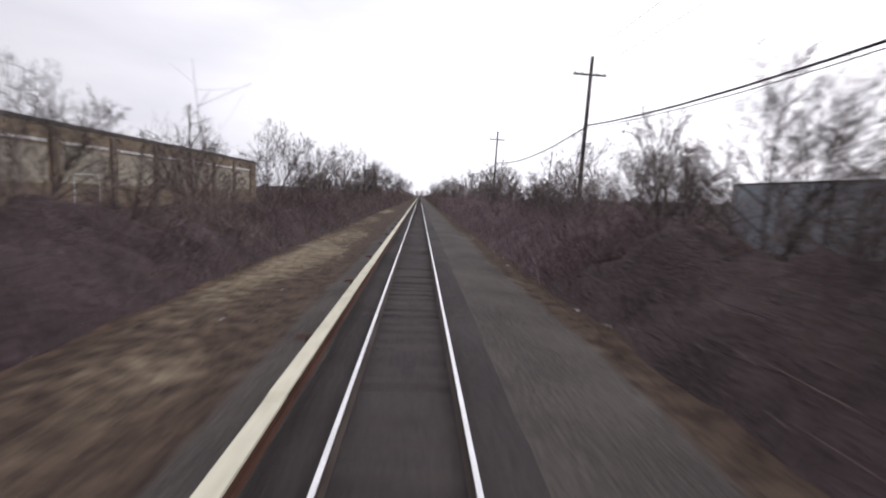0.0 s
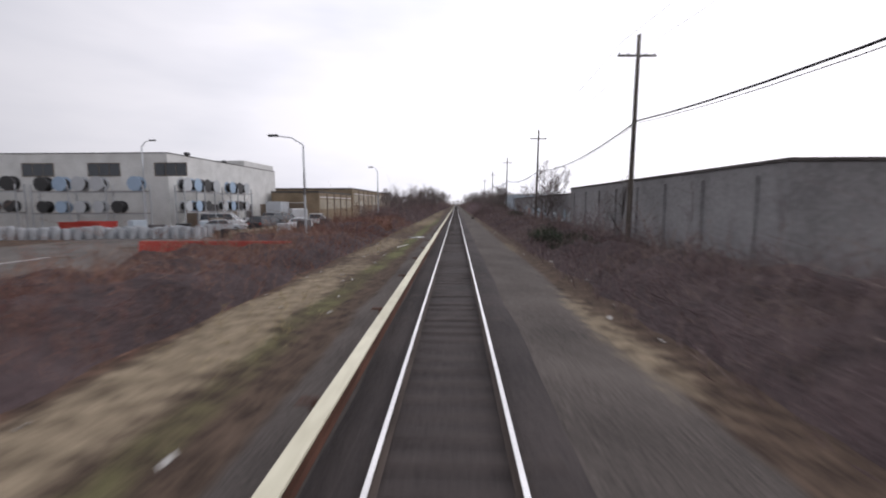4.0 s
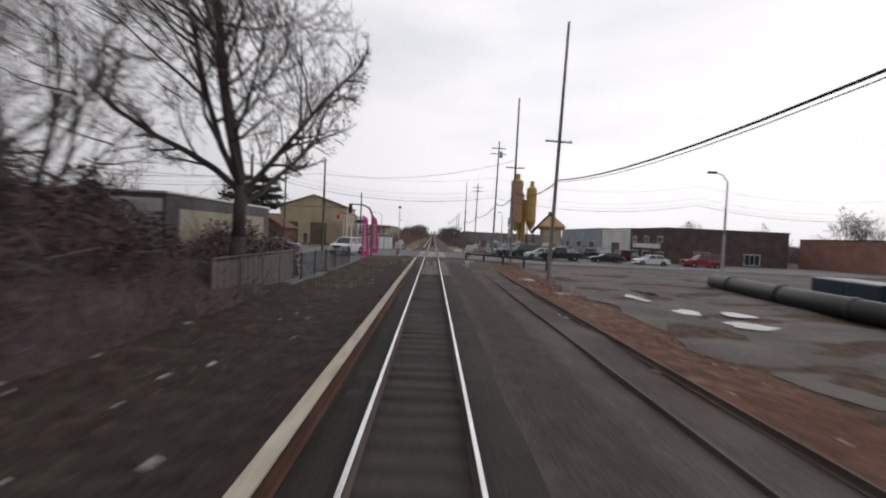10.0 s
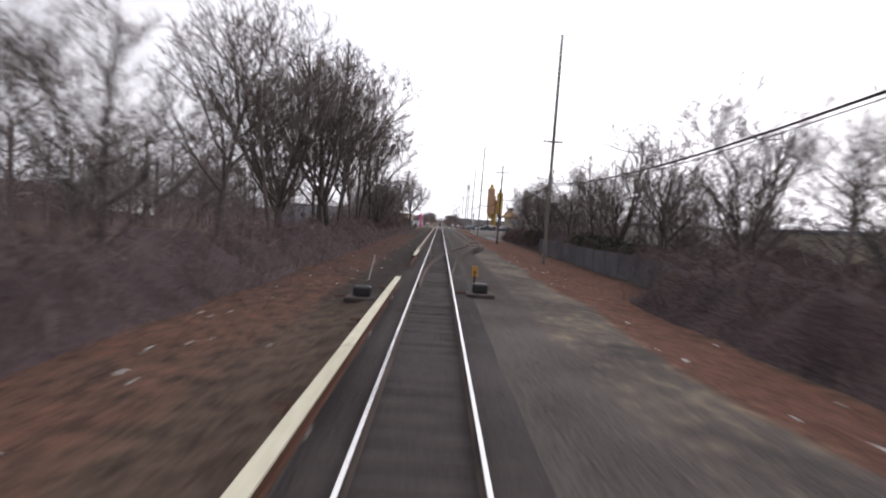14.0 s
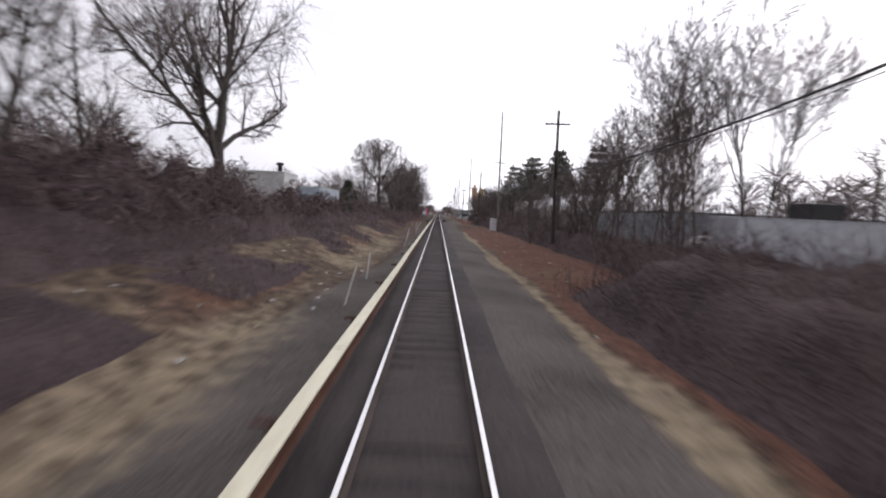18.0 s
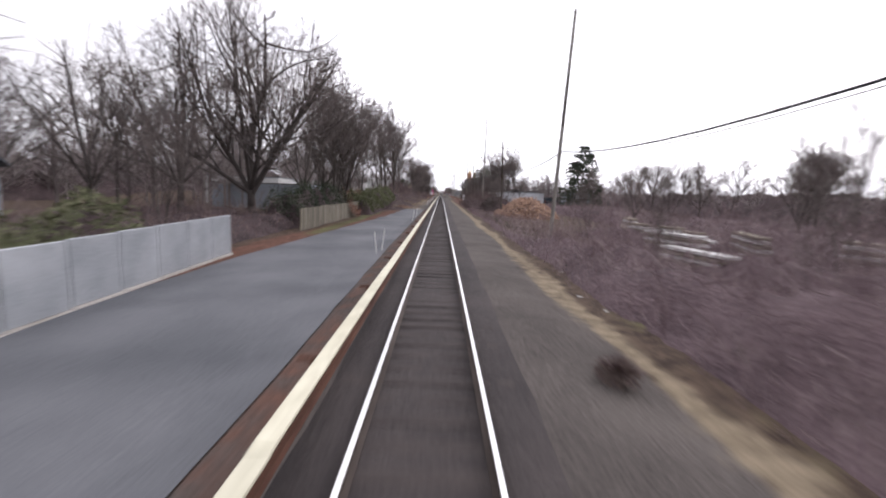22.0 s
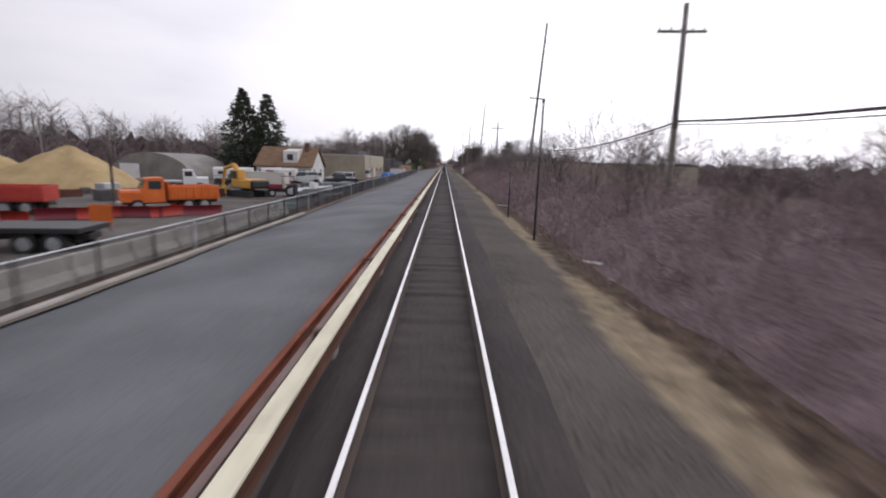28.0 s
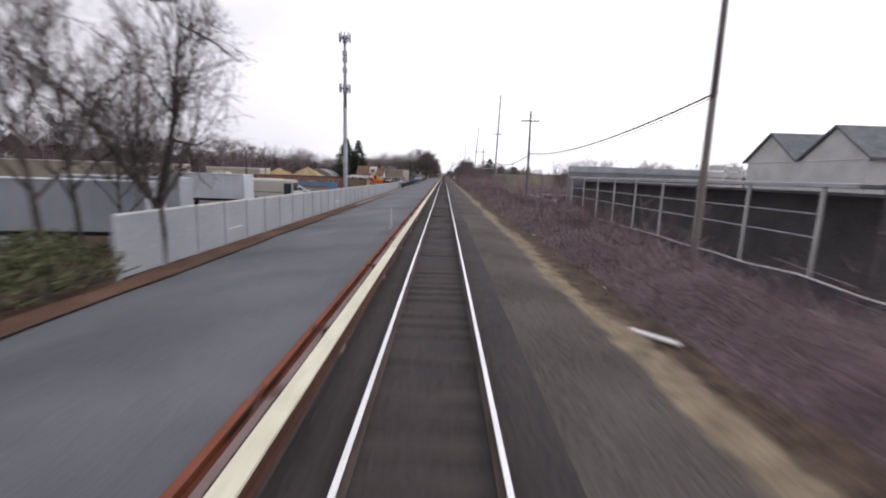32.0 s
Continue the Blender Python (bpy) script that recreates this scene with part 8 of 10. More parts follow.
for i in range(6):
    part("post", Mesh().tube((0, i * 3.0, -0.1), (0, i * 3.0, 1.6), 0.04, 0.04, 6), BLACKP, t)
    if i < 5:
        part("mesh_panel", dark_mesh, None, t, "", Matrix.Translation((0, i * 3.0, 0)) @ Matrix.Diagonal((1, 1, 0.76, 1)))
        part("top_rail", Mesh().tube((0, i * 3.0, 1.54), (0, i * 3.0 + 3.0, 1.54), 0.024, 0.024, 5), BLACKP, t)
t = thing("black_pipe", pose(20.6, -246.5, gzf(20.6, -246.5), 0, 0, 82), "thick black pipe lying on the yard", "pipe")
part("pipe", Mesh().tube((0, 0, 0.55), (24, 0, 0.55), 0.6, 0.6, 16), BLACKP, t, smooth=True)
for k in range(4):
    part("collar", Mesh().tube((3 + 6 * k, 0, 0.55), (3.3 + 6 * k, 0, 0.55), 0.66, 0.66, 16), BLACKP, t)
box_trailer(20.0, -260.0, gzf(20, -260), 6.1, 2.44, 2.3, -18, mat("graffiti_white_steel", (0.40, 0.41, 0.42), (0.66, 0.67, 0.66), 0.7, 0, 0.9, 4, 0.1, 0.005), "white shipping container with faded graffiti", False, 14, "shipping_container")
box_trailer(27.5, -232, gzf(27.5, -232), 6.0, 2.3, 1.7, 80, paint("navy_skip", (0.02, 0.035, 0.06)), "dark blue dumpster on the yard", False, 9, "dumpster")
SLATE_BOARD = mat("slate_grey_board", (0.062, 0.062, 0.070), (0.150, 0.150, 0.158), 0.9, 0, 0.5, 8, 0.3, 0.01)
t = thing("yard_fence", (13.3, -345, gzf(13.3, -345)), "grey board fence along the lane", "fence")
for i in range(15):
    z = gzf(13.3, -345 + i * 2.6) - gzf(13.3, -345)
    part("post", Mesh().cbox(-0.05, 0.05, i * 2.6 - 0.05, i * 2.6 + 0.05, z - 0.2, z + 1.95, 0.01), DARKWALL, t)
    part("panel", Mesh().cbox(-0.02, 0.02, i * 2.6 + 0.06, i * 2.6 + 2.54, z + 0.03, z + 1.85, 0.005), SLATE_BOARD, t)
street_lamp(25, -222, 9.0, -1.0, "tall grey lamp post in the yard")
street_lamp(41, -228, 9.5, 1.0, "tall grey lamp post in the yard")
for x, y, s in ((1.75, -347.0, 1), (-2.6, -348.5, 1)):
    t = thing("switch_machine", (x, y, gzf(x, y)), "dark switch machine bolted beside the track", "switch machine")
    part("plank", Mesh().cbox(-0.5, 0.6, -0.5, 0.5, 0.0, 0.14, 0.02), TIE, t)
    part("housing", Mesh().cbox(-0.25, 0.35, -0.2, 0.25, 0.142, 0.5, 0.05), BLACKP, t)
    part("throw_rod", Mesh().tube((-0.9, 0, 0.1), (-0.2, 0, 0.1), 0.03, 0.03, 6), RUST, t)
t = thing("target_post", (1.75, -344.8, gzf(1.75, -344.8)), "short yellow-tipped switch marker post", "marker")
part("post", Mesh().tube((0, 0, 0), (0, 0, 0.75), 0.04, 0.04, 6), RUST, t)
part("target", Mesh().cbox(-0.12, 0.12, -0.02, 0.02, 0.5, 0.95, 0.01), MACHINE, t)
for x, y, hh, lean in ((-3.2, -343, 1.3, 12), (-2.85, -408.2, 1.65, 22), (-3.3, -399.3, 1.3, 10), (-2.65, -431.6, 1.45, 16), (-3.05, -424.0, 1.3, 14), (-2.7, -455.0, 1.35, 15), (-2.9, -449.5, 1.2, 6), (-2.7, -480.0, 1.4, 14), (-2.9, -472.5, 1.2, 10), (-2.75, -525.2, 1.2, 12), (-2.75, -518.0, 1.1, 8), (-2.8, -548, 1.2, 8), (-2.85, -549.2, 1.15, -6), (-2.7, -797, 1.1, 4), (-2.75, -795.5, 1.1, -4)):
    t = thing("marker_post", pose(x, y, gzf(x, y) - 0.05, 0, lean, 0), "thin white marker post beside the third rail", "marker", "white marker posts")
    part("post", Mesh().tube((0, 0, 0), (0, 0, hh), 0.03, 0.025, 6), TRIM, t)

w = building("warehouse", 29, 52, 18, 40, 4.9, BLUEGREY, "low blue-grey warehouse beyond the scrub", ROOFING, 0.15)
for i in range(7):
    on_wall(w, "W", -9.6 + i * 3.2, 0.1, 0.1, 4.6, "panel", BLUEGREY, depth=0.05)

p = street_lamp(15.5, -159.5, 8.4, -0.3, "slim grey post with a small flood lamp")
t = thing("plastic_sheet", (4.9, -173.7, gzf(4.9, -173.7)), "crumpled white plastic sheet on the sand", "plastic sheet")
g = np.random.default_rng(51)
GREYISH = mat("dirty_white_plastic", (0.34, 0.33, 0.32), (0.62, 0.61, 0.60), 0.6, 0, 2.0, 9, 0.1, 0.005)
m = Mesh()
for i in range(9):
    for j in range(9):
        u, v = i / 8 - 0.5, j / 8 - 0.5
        m.v.append((1.45 * u + g.uniform(-0.06, 0.06), 2.1 * v + g.uniform(-0.05, 0.05), max(0.0, 0.34 * (1 - 3.2 * (u * u + v * v))) * g.uniform(0.4, 1.0) - 0.02))
m.f = [(i * 9 + j, i * 9 + j + 1, (i + 1) * 9 + j + 1, (i + 1) * 9 + j) for i in range(8) for j in range(8)]
part("sheet", m, GREYISH, t, smooth=True)
t = thing("white_pipe", pose(4.9, -176.0, gzf(5, -176), 0, 0, -38), "white plastic pipe lying on the sand", "pipe")
part("pipe", Mesh().tube((-1.0, 0, 0.06), (1.4, 0, 0.06), 0.06, 0.06, 8), TRIM, t)
structure("stop_line", Mesh().add([(11.6, -191.7, -0.2), (12.3, -191.5, -0.2), (13.9, -195.7, -0.2), (13.2, -195.9, -0.2)], [(0, 1, 2, 3)]), TRIM, "worn white stop line on the asphalt")
structure("road_mark", Mesh().add([(10.5 + r * math.cos(a) , -197.4 + r * math.sin(a) * 0.6, -0.2) for r in (0.75, 0.95) for a in [2 * math.pi * k / 20 for k in range(20)]], [(k, (k + 1) % 20, 20 + (k + 1) % 20, 20 + k) for k in range(20)]), SAND, "faded yellow ring painted on the asphalt")
for o in (bpy.data.objects["stop_line"], bpy.data.objects["road_mark"]):
    for q in o.data.vertices:
        q.co.z = float(road_z(q.co.x, q.co.y)) + 0.02

tree(0, -36.5, -178.5, 14.0, 1.2, "leafless tree standing behind the bungalow")
tree(1, -52, -186, 12.0, 2.2, "leafless tree standing behind the bungalow")
brush("weeds", 6.3, 9.2, -262, -208.5, 0.6, 7.0, RED_BRUSH, "reddish dry weeds beside the siding", 41, 0.0, 0.022, 0.6, 0.9)
brush("weeds", -7.2, -3.6, -236, -210, 0.4, 7.0, DRYGRASS, "dry grass tufts beside the third rail", 42, 0.0, 0.02, 0.6, 0.9)
brush("weeds", 6.0, 9.3, -345, -262, 0.5, 4.0, RED_BRUSH, "reddish dry weeds beside the siding", 43, 0.0, 0.022, 0.6, 0.9)
brush("weeds", -7.4, -3.6, -360, -236, 0.45, 4.0, RED_BRUSH, "reddish dry weeds beside the third rail", 44, 0.0, 0.022, 0.6, 0.9)

# mesh fence before the substation yard
t = thing("mesh_fence", (-13.2, -176, gzf(-13.2, -176)), "green-grey chain-link fence before the substation", "fence")
teal_mesh = wm.data("mesh_panel", mat("greened_mesh", (0.13, 0.17, 0.165), (0.24, 0.29, 0.28), 0.6, 0.3, 1.0, 30, 0.2, 0.005))
for i in range(22):
    z = gzf(-13.2, -176 + i * 3.0) - gzf(-13.2, -176)
    part("post", Mesh().tube((0, i * 3.0, z - 0.1), (0, i * 3.0, z + 2.1), 0.045, 0.045, 6), GALV, t)
    if i < 21:
        part("mesh_panel", teal_mesh, None, t, "", (0, i * 3.0, z))
        part("top_rail", Mesh().tube((0, i * 3.0, z + 2.03), (0, i * 3.0 + 3.0, z + 2.03), 0.028, 0.028, 5), GALV, t)
# goods and vehicles in the cable yard
g = np.random.default_rng(61)
for i in range(26):
    x, y = g.uniform(-34, -17), g.uniform(-60, -34)
    t = thing("crate", pose(x, y, gzf(x, y), 0, 0, g.uniform(0, 90)), "stacked goods crate in the cable yard", "crate", "crates in the cable yard")
    part("box", Mesh().cbox(-0.7, 0.7, -0.55, 0.55, 0, g.uniform(0.6, 1.6), 0.04), (SHUTTER, GALV, PALEBLUE, BLACKP, DARKWALL)[i % 5], t)
for i, (x, y, hd, k) in enumerate(((-27, -52, 20, "sedan"), (-22.5, -50, 75, "suv"), (-30, -46, 10, "van"), (-19.5, -47.5, 90, "sedan"), (-25.5, -37, 85, "suv"))):
    car(k, x, y, hd, (silver, black, white, white, black)[i], ("silver", "black", "white", "white", "black")[i] + " car parked in the cable yard")


# ---------------------------------------------------------------- sandy bank and wooded stretch
w = building("workshop", -46, -25, -428, -412, 4.4, WHITE, "white flat-roofed building behind the bank", TRIM, 0.15)
for i in range(4):
    on_wall(w, "E", -6 + i * 4, 1.0, 2.0, 1.2, "window", None, TRIM, 1)
w = building("shed", -38, -23, -410, -398, 3.6, GALV, "low grey metal shed behind the bank", TRIM, 0.1)
w = building("shed", -24, -15.3, -424.1, -420.0, 5.75, WHITE, "white metal-clad building on top of the bank", TRIM, 0.12)
part("chimney", Mesh().tube((3.7, -1.4, 4.6), (3.7, -1.4, 5.6), 0.22, 0.22, 10).tube((3.7, -1.4, 5.6), (3.7, -1.4, 5.85), 0.38, 0.34, 10), BLACKP, w)
w = building("shed", -22, -13.0, -419.6, -410, 4.6, PALEBLUE, "low pale metal shed on top of the bank", GALV, 0.12)
box_trailer(22.2, -444.5, gzf(22, -444.5), 13.0, 2.5, 3.2, 180, paint("white_trailer_b", (0.56, 0.58, 0.61)), "white box trailer parked behind the scrub", False, 16)
t = thing("roof_unit", (20.8, -444.5, gzf(22, -444.5) + 3.22), "black cooling unit on the trailer roof", "cooling unit")
part("casing", Mesh().cbox(-0.9, 0.9, -0.8, 0.8, 0, 0.9, 0.05), BLACKP, t)
w = building("low_shop", 26, 50, -420, -392, 3.6, BLUEGREY, "low dark blue-grey building beyond the trees", ROOFING, 0.2)
for i in range(6):
    car(("sedan", "suv", "van")[i % 3], 27.5 + (i % 2) * 5, -424 - i * 3.4, 10, (white, silver, black)[i % 3], ("white", "silver", "black")[i % 3] + " car parked behind the scrub")
w = building("shed", -33, -19, -506, -492, 2.9, BLUEGREY, "low blue-grey shed behind the hedge", ROOFING, 0.15)
w = building("house", -38, -26, -498, -488, 3.9, WHITE, "white house among the bare trees", GREYROOF, 0.15, category="house")
for u in (-4, 0, 4):
    on_wall(w, "S", u, 1.2, 1.2, 1.3, "window", None, TRIM, 1)
    on_wall(w, "E", u, 1.2, 1.2, 1.3, "window", None, TRIM, 1)


def hedge(name, x0, x1, y0, y1, h, seed, label, material=HEDGE):
    g = np.random.default_rng(seed)
    n = int((x1 - x0) * (y1 - y0) * 160)
    x, y = g.uniform(x0, x1, n), g.uniform(y0, y1, n)
    hh = h * (0.7 + 0.3 * wob(x, y, 0.8, seed)) * np.sqrt(np.clip(np.minimum(x - x0, x1 - x) / ((x1 - x0) * 0.3) + 0.25, 0, 1))
    z = gz(x, y) + hh * g.uniform(0.1, 1.0, n) ** 0.55
    d = g.normal(0, 0.13, (n, 3))
    q = blades(np.stack([x, y, z], 1), d, g.uniform(0.04, 0.10, n), g)
    # Solid filler; the shade among the stems is put into its colour.
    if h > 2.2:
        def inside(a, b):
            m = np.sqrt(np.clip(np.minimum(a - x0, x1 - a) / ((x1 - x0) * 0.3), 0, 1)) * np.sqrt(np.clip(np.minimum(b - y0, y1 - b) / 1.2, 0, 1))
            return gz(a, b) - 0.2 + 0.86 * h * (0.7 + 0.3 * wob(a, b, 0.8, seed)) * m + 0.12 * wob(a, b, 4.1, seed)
        tagged(part("hedge_heart", grid_mesh(np.linspace(x0, x1, int((x1 - x0) / 0.35) + 2), np.linspace(y0, y1, int((y1 - y0) / 0.6) + 2), inside), THICKET, None, "", None, True), "solid dark core inside a hedge, coloured as shaded stems", "hedge", "", "stuff")
    tagged(quads(name, q, material), label, "hedge", "", "stuff")


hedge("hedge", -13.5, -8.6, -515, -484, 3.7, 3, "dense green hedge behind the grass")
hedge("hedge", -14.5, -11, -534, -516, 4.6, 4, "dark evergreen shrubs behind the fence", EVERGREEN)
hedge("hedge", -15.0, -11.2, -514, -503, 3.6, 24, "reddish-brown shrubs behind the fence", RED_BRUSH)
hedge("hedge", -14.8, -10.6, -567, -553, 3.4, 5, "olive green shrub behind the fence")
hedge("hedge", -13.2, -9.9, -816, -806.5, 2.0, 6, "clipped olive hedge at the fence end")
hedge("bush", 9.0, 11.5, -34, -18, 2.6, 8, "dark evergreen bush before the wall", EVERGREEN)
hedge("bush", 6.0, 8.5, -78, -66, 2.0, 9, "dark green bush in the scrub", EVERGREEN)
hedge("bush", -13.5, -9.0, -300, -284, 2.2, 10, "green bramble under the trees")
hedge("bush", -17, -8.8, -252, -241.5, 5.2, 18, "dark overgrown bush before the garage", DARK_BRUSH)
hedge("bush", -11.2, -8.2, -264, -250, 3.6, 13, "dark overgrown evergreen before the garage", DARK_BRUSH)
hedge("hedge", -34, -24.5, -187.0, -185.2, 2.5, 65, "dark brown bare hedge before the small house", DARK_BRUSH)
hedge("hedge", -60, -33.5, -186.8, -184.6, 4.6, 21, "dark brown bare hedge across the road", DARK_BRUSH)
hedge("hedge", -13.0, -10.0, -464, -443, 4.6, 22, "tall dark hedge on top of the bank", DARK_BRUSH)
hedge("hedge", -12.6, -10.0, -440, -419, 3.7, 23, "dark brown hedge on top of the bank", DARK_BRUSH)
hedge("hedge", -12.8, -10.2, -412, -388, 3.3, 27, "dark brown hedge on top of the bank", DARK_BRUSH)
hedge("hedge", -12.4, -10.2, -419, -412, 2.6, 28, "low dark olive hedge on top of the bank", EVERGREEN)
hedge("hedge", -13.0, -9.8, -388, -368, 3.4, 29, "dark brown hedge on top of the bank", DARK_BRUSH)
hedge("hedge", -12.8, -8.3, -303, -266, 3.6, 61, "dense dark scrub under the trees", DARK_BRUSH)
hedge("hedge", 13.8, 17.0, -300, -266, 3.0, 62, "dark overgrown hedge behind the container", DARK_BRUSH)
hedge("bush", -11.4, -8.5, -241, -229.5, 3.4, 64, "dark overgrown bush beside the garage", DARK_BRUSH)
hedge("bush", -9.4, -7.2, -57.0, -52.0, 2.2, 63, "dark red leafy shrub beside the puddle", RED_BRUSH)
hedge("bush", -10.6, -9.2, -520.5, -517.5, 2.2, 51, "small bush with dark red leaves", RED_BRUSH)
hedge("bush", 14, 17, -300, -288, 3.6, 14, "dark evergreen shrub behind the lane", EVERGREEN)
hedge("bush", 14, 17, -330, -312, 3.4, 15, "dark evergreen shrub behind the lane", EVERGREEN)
t = thing("stockade_fence", (-10.2, -537, gzf(-10.2, -537)), "weathered stockade fence beside the grass", "fence")
bd = Mesh().cbox(-0.015, 0.015, 0.005, 0.145, 0, 1.72, 0.006).data("board", OLD_STOCKADE)
for i in range(205):
    y = i * 0.155
    part("board", bd, None, t, "", (0, y, gzf(-10.2, -537 + y) - gzf(-10.2, -537) - 0.05 + 0.03 * math.sin(i * 1.7)))
for i in range(13):
    part("post", Mesh().cbox(-0.12, -0.02, i * 2.3 - 0.05, i * 2.3 + 0.05, -0.2, 1.6, 0.01), STOCKADE, t)
t = thing("brush_pile", Matrix.Translation((13.8, -498.5, gzf(13.8, -498.5))) @ Matrix.Diagonal((1.15, 1.0, 1.3, 1)), "large heap of cut branches and split timber", "timber pile")
g = np.random.default_rng(9)
m = Mesh()
for i in range(1500):
    a, r = g.uniform(0, 6.283), math.sqrt(g.uniform())
    px, py = 4.3 * r * math.cos(a), 8.4 * r * math.sin(a)
    pz = 2.4 * (1 - r ** 1.6) * g.uniform(0.75, 1.0)
    dd = Vector(g.normal(0, 1, 3))
    dd.z *= 0.35
    dd = dd.normalized() * g.uniform(0.14, 0.55)
    m.tube((px - dd.x, py - dd.y, max(0, pz - dd.z)), (px + dd.x, py + dd.y, max(0, pz + dd.z)), g.uniform(0.04, 0.11), 0.04, 4)
tagged(part("cut_timber", m, mat("cut_timber", (0.30, 0.185, 0.13), (0.62, 0.44, 0.33), 0.9, 0, 1.5, 9, 0.3, 0.01), t), kind="stuff")
mound = Mesh()
for i in range(9):
    for j in range(20):
        r, a = i / 8, 2 * math.pi * j / 20
        mound.v.append((4.5 * r * math.cos(a), 9.2 * r * math.sin(a), 2.1 * (1 - r ** 1.6) - 0.1 + 0.12 * math.sin(i * 3 + j * 2.3)))
mound.f = [(i * 20 + j, i * 20 + (j + 1) % 20, (i + 1) * 20 + (j + 1) % 20, (i + 1) * 20 + j) for i in range(8) for j in range(20)]
part("core", mound, LITTER, t)
t = thing("brush_pile", (9.8, -486.5, gzf(9.8, -486.5)), "dark heap of tangled roots and branches", "brush pile")
m = Mesh()
for i in range(420):
    a, r = g.uniform(0, 6.283), math.sqrt(g.uniform())
    px, py, pz = 2.7 * r * math.cos(a), 4.4 * r * math.sin(a), 3.3 * (1 - r ** 1.8) * g.uniform(0.6, 1.0)
    dd = Vector(g.normal(0, 1, 3)).normalized() * g.uniform(0.3, 0.9)
    m.tube((px - dd.x, py - dd.y, max(0, pz - dd.z * 0.5)), (px + dd.x, py + dd.y, max(0, pz + dd.z * 0.5)), 0.06, 0.03, 4)
tagged(part("branch_tangle", m, BARK, t), kind="stuff")

g = np.random.default_rng(44)
for i in range(14):
    x, y = 13.5 + g.uniform(0, 9), -562 + i * 2.5
    t = thing("board_stack", pose(x, y, gzf(x, y), 0, 0, g.uniform(60, 110)), "low stack of pale boards in the yard", "lumber", "board stacks in the yard")
    for k in range(int(g.integers(4, 8))):
        part("board", Mesh().cbox(-2.4 + 0.1 * (k % 3), 2.4, -0.5 + 0.04 * k, 0.5, 0.24 * k, 0.24 * k + 0.15, 0.01), TRIM if k % 2 else STOCKADE, t)

# ---------------------------------------------------------------- the path beside the yards
t = thing("panel_fence", pose(-8.95, -564.7, gzf(-9.0, -564.2), 0, 0, 2.45), "silver corrugated panel fence on a stone base", "fence")
for i in range(8):
    z = gzf(-9.2 - 0.08 * i, -564.7 + i * 1.9) - gzf(-9.0, -564.2)
    part("panel", Mesh().cbox(-0.03, 0.03, i * 1.9 + 0.03, i * 1.9 + 1.87, z + 0.1, z + 1.85, 0.01), GALV, t)
    for k in range(6):
        part("rib", Mesh().cbox(0.032, 0.06, i * 1.9 + 0.15 + k * 0.3, i * 1.9 + 0.25 + k * 0.3, z + 0.12, z + 1.83, 0.006), GALV, t)
    part("base_stone", Mesh().cbox(-0.12, 0.14, i * 1.9, i * 1.9 + 1.88, z - 0.2, z + 0.098, 0.02), CONCRETE, t)
t = thing("chain_fence", (-9.75, -717.5, gzf(-9.75, -717.5)), "low dark screened chain-link fence along the path", "fence")
n = 61
slats = Mesh()
for k in range(29):
    slats.box(-0.008, 0.008, 0.06 + k * 0.083, 0.06 + k * 0.083 + 0.058, 0.05, 1.2)
slat_mesh = slats.data("slat_screen", SCREEN)
low_mesh = wm.data("mesh_panel", SCREEN)
for i in range(n + 1):
    y = i * 2.5
    z = gzf(-9.75, -717.5 + y) - gzf(-9.75, -717.5)
    part("post", Mesh().tube((0, y, z - 0.15), (0, y, z + 1.28), 0.04, 0.04, 6), GALV if i % 6 == 0 else BLACKP, t)
    if i < n:
        z2 = gzf(-9.75, -717.5 + y + 2.5) - gzf(-9.75, -717.5)
        if y < 52:
            part("mesh_panel", low_mesh, None, t, "", Matrix.Translation((0, y, (z + z2) / 2)) @ Matrix.Diagonal((1, 0.833, 0.6, 1)))
        else:
            part("slat_screen", slat_mesh, None, t, "", (0, y, (z + z2) / 2))
        part("top_rail", Mesh().tube((0, y, z + 1.24), (0, y + 2.5, z2 + 1.24), 0.028, 0.028, 6), GALV, t)
t = thing("vinyl_fence", (-10.35, -806.5, gzf(-10.35, -806.5)), "tall pale grey vinyl fence along the path", "fence")
n = 37
for i in range(n + 1):
    y = i * 2.4
    z = gzf(-10.35, -806.5 + y) - gzf(-10.35, -806.5)
    hh = 2.15 - 0.6 * (i / n)
    part("post", Mesh().cbox(-0.06, 0.06, y - 0.06, y + 0.06, z - 0.2, z + hh + 0.04, 0.012), VINYL, t)
    if i < n:
        part("panel", Mesh().cbox(-0.022, 0.022, y + 0.063, y + 2.337, z + 0.06, z + hh - 0.06, 0.006), VINYL, t)
        part("top_rail", Mesh().cbox(-0.04, 0.04, y + 0.063, y + 2.337, z + hh - 0.058, z + hh + 0.02, 0.012), TRIM, t)
        if i % 9 == 3:
            part("brace", Mesh().cbox(0.024, 0.05, y + 0.3, y + 1.8, z + 0.75, z + 0.82, 0.008), TRIM, t)
structure("kerb", Mesh().sweep([(-9.45, gzf(-9.4, -700) - 0.1), (-9.2, gzf(-9.4, -700) - 0.1), (-9.22, gzf(-9.4, -700) + 0.17), (-9.43, gzf(-9.4, -700) + 0.17)], -772, -690), CONCRETE, "pale concrete kerb along the path")
box_trailer(-12.65, -574.0, gzf(-12.65, -574.0), 11.6, 2.7, 1.32 - gzf(-12.65, -574.0), 100, RUSTBOX, "rust-streaked old freight box behind the fence", False, 16, "freight_box")
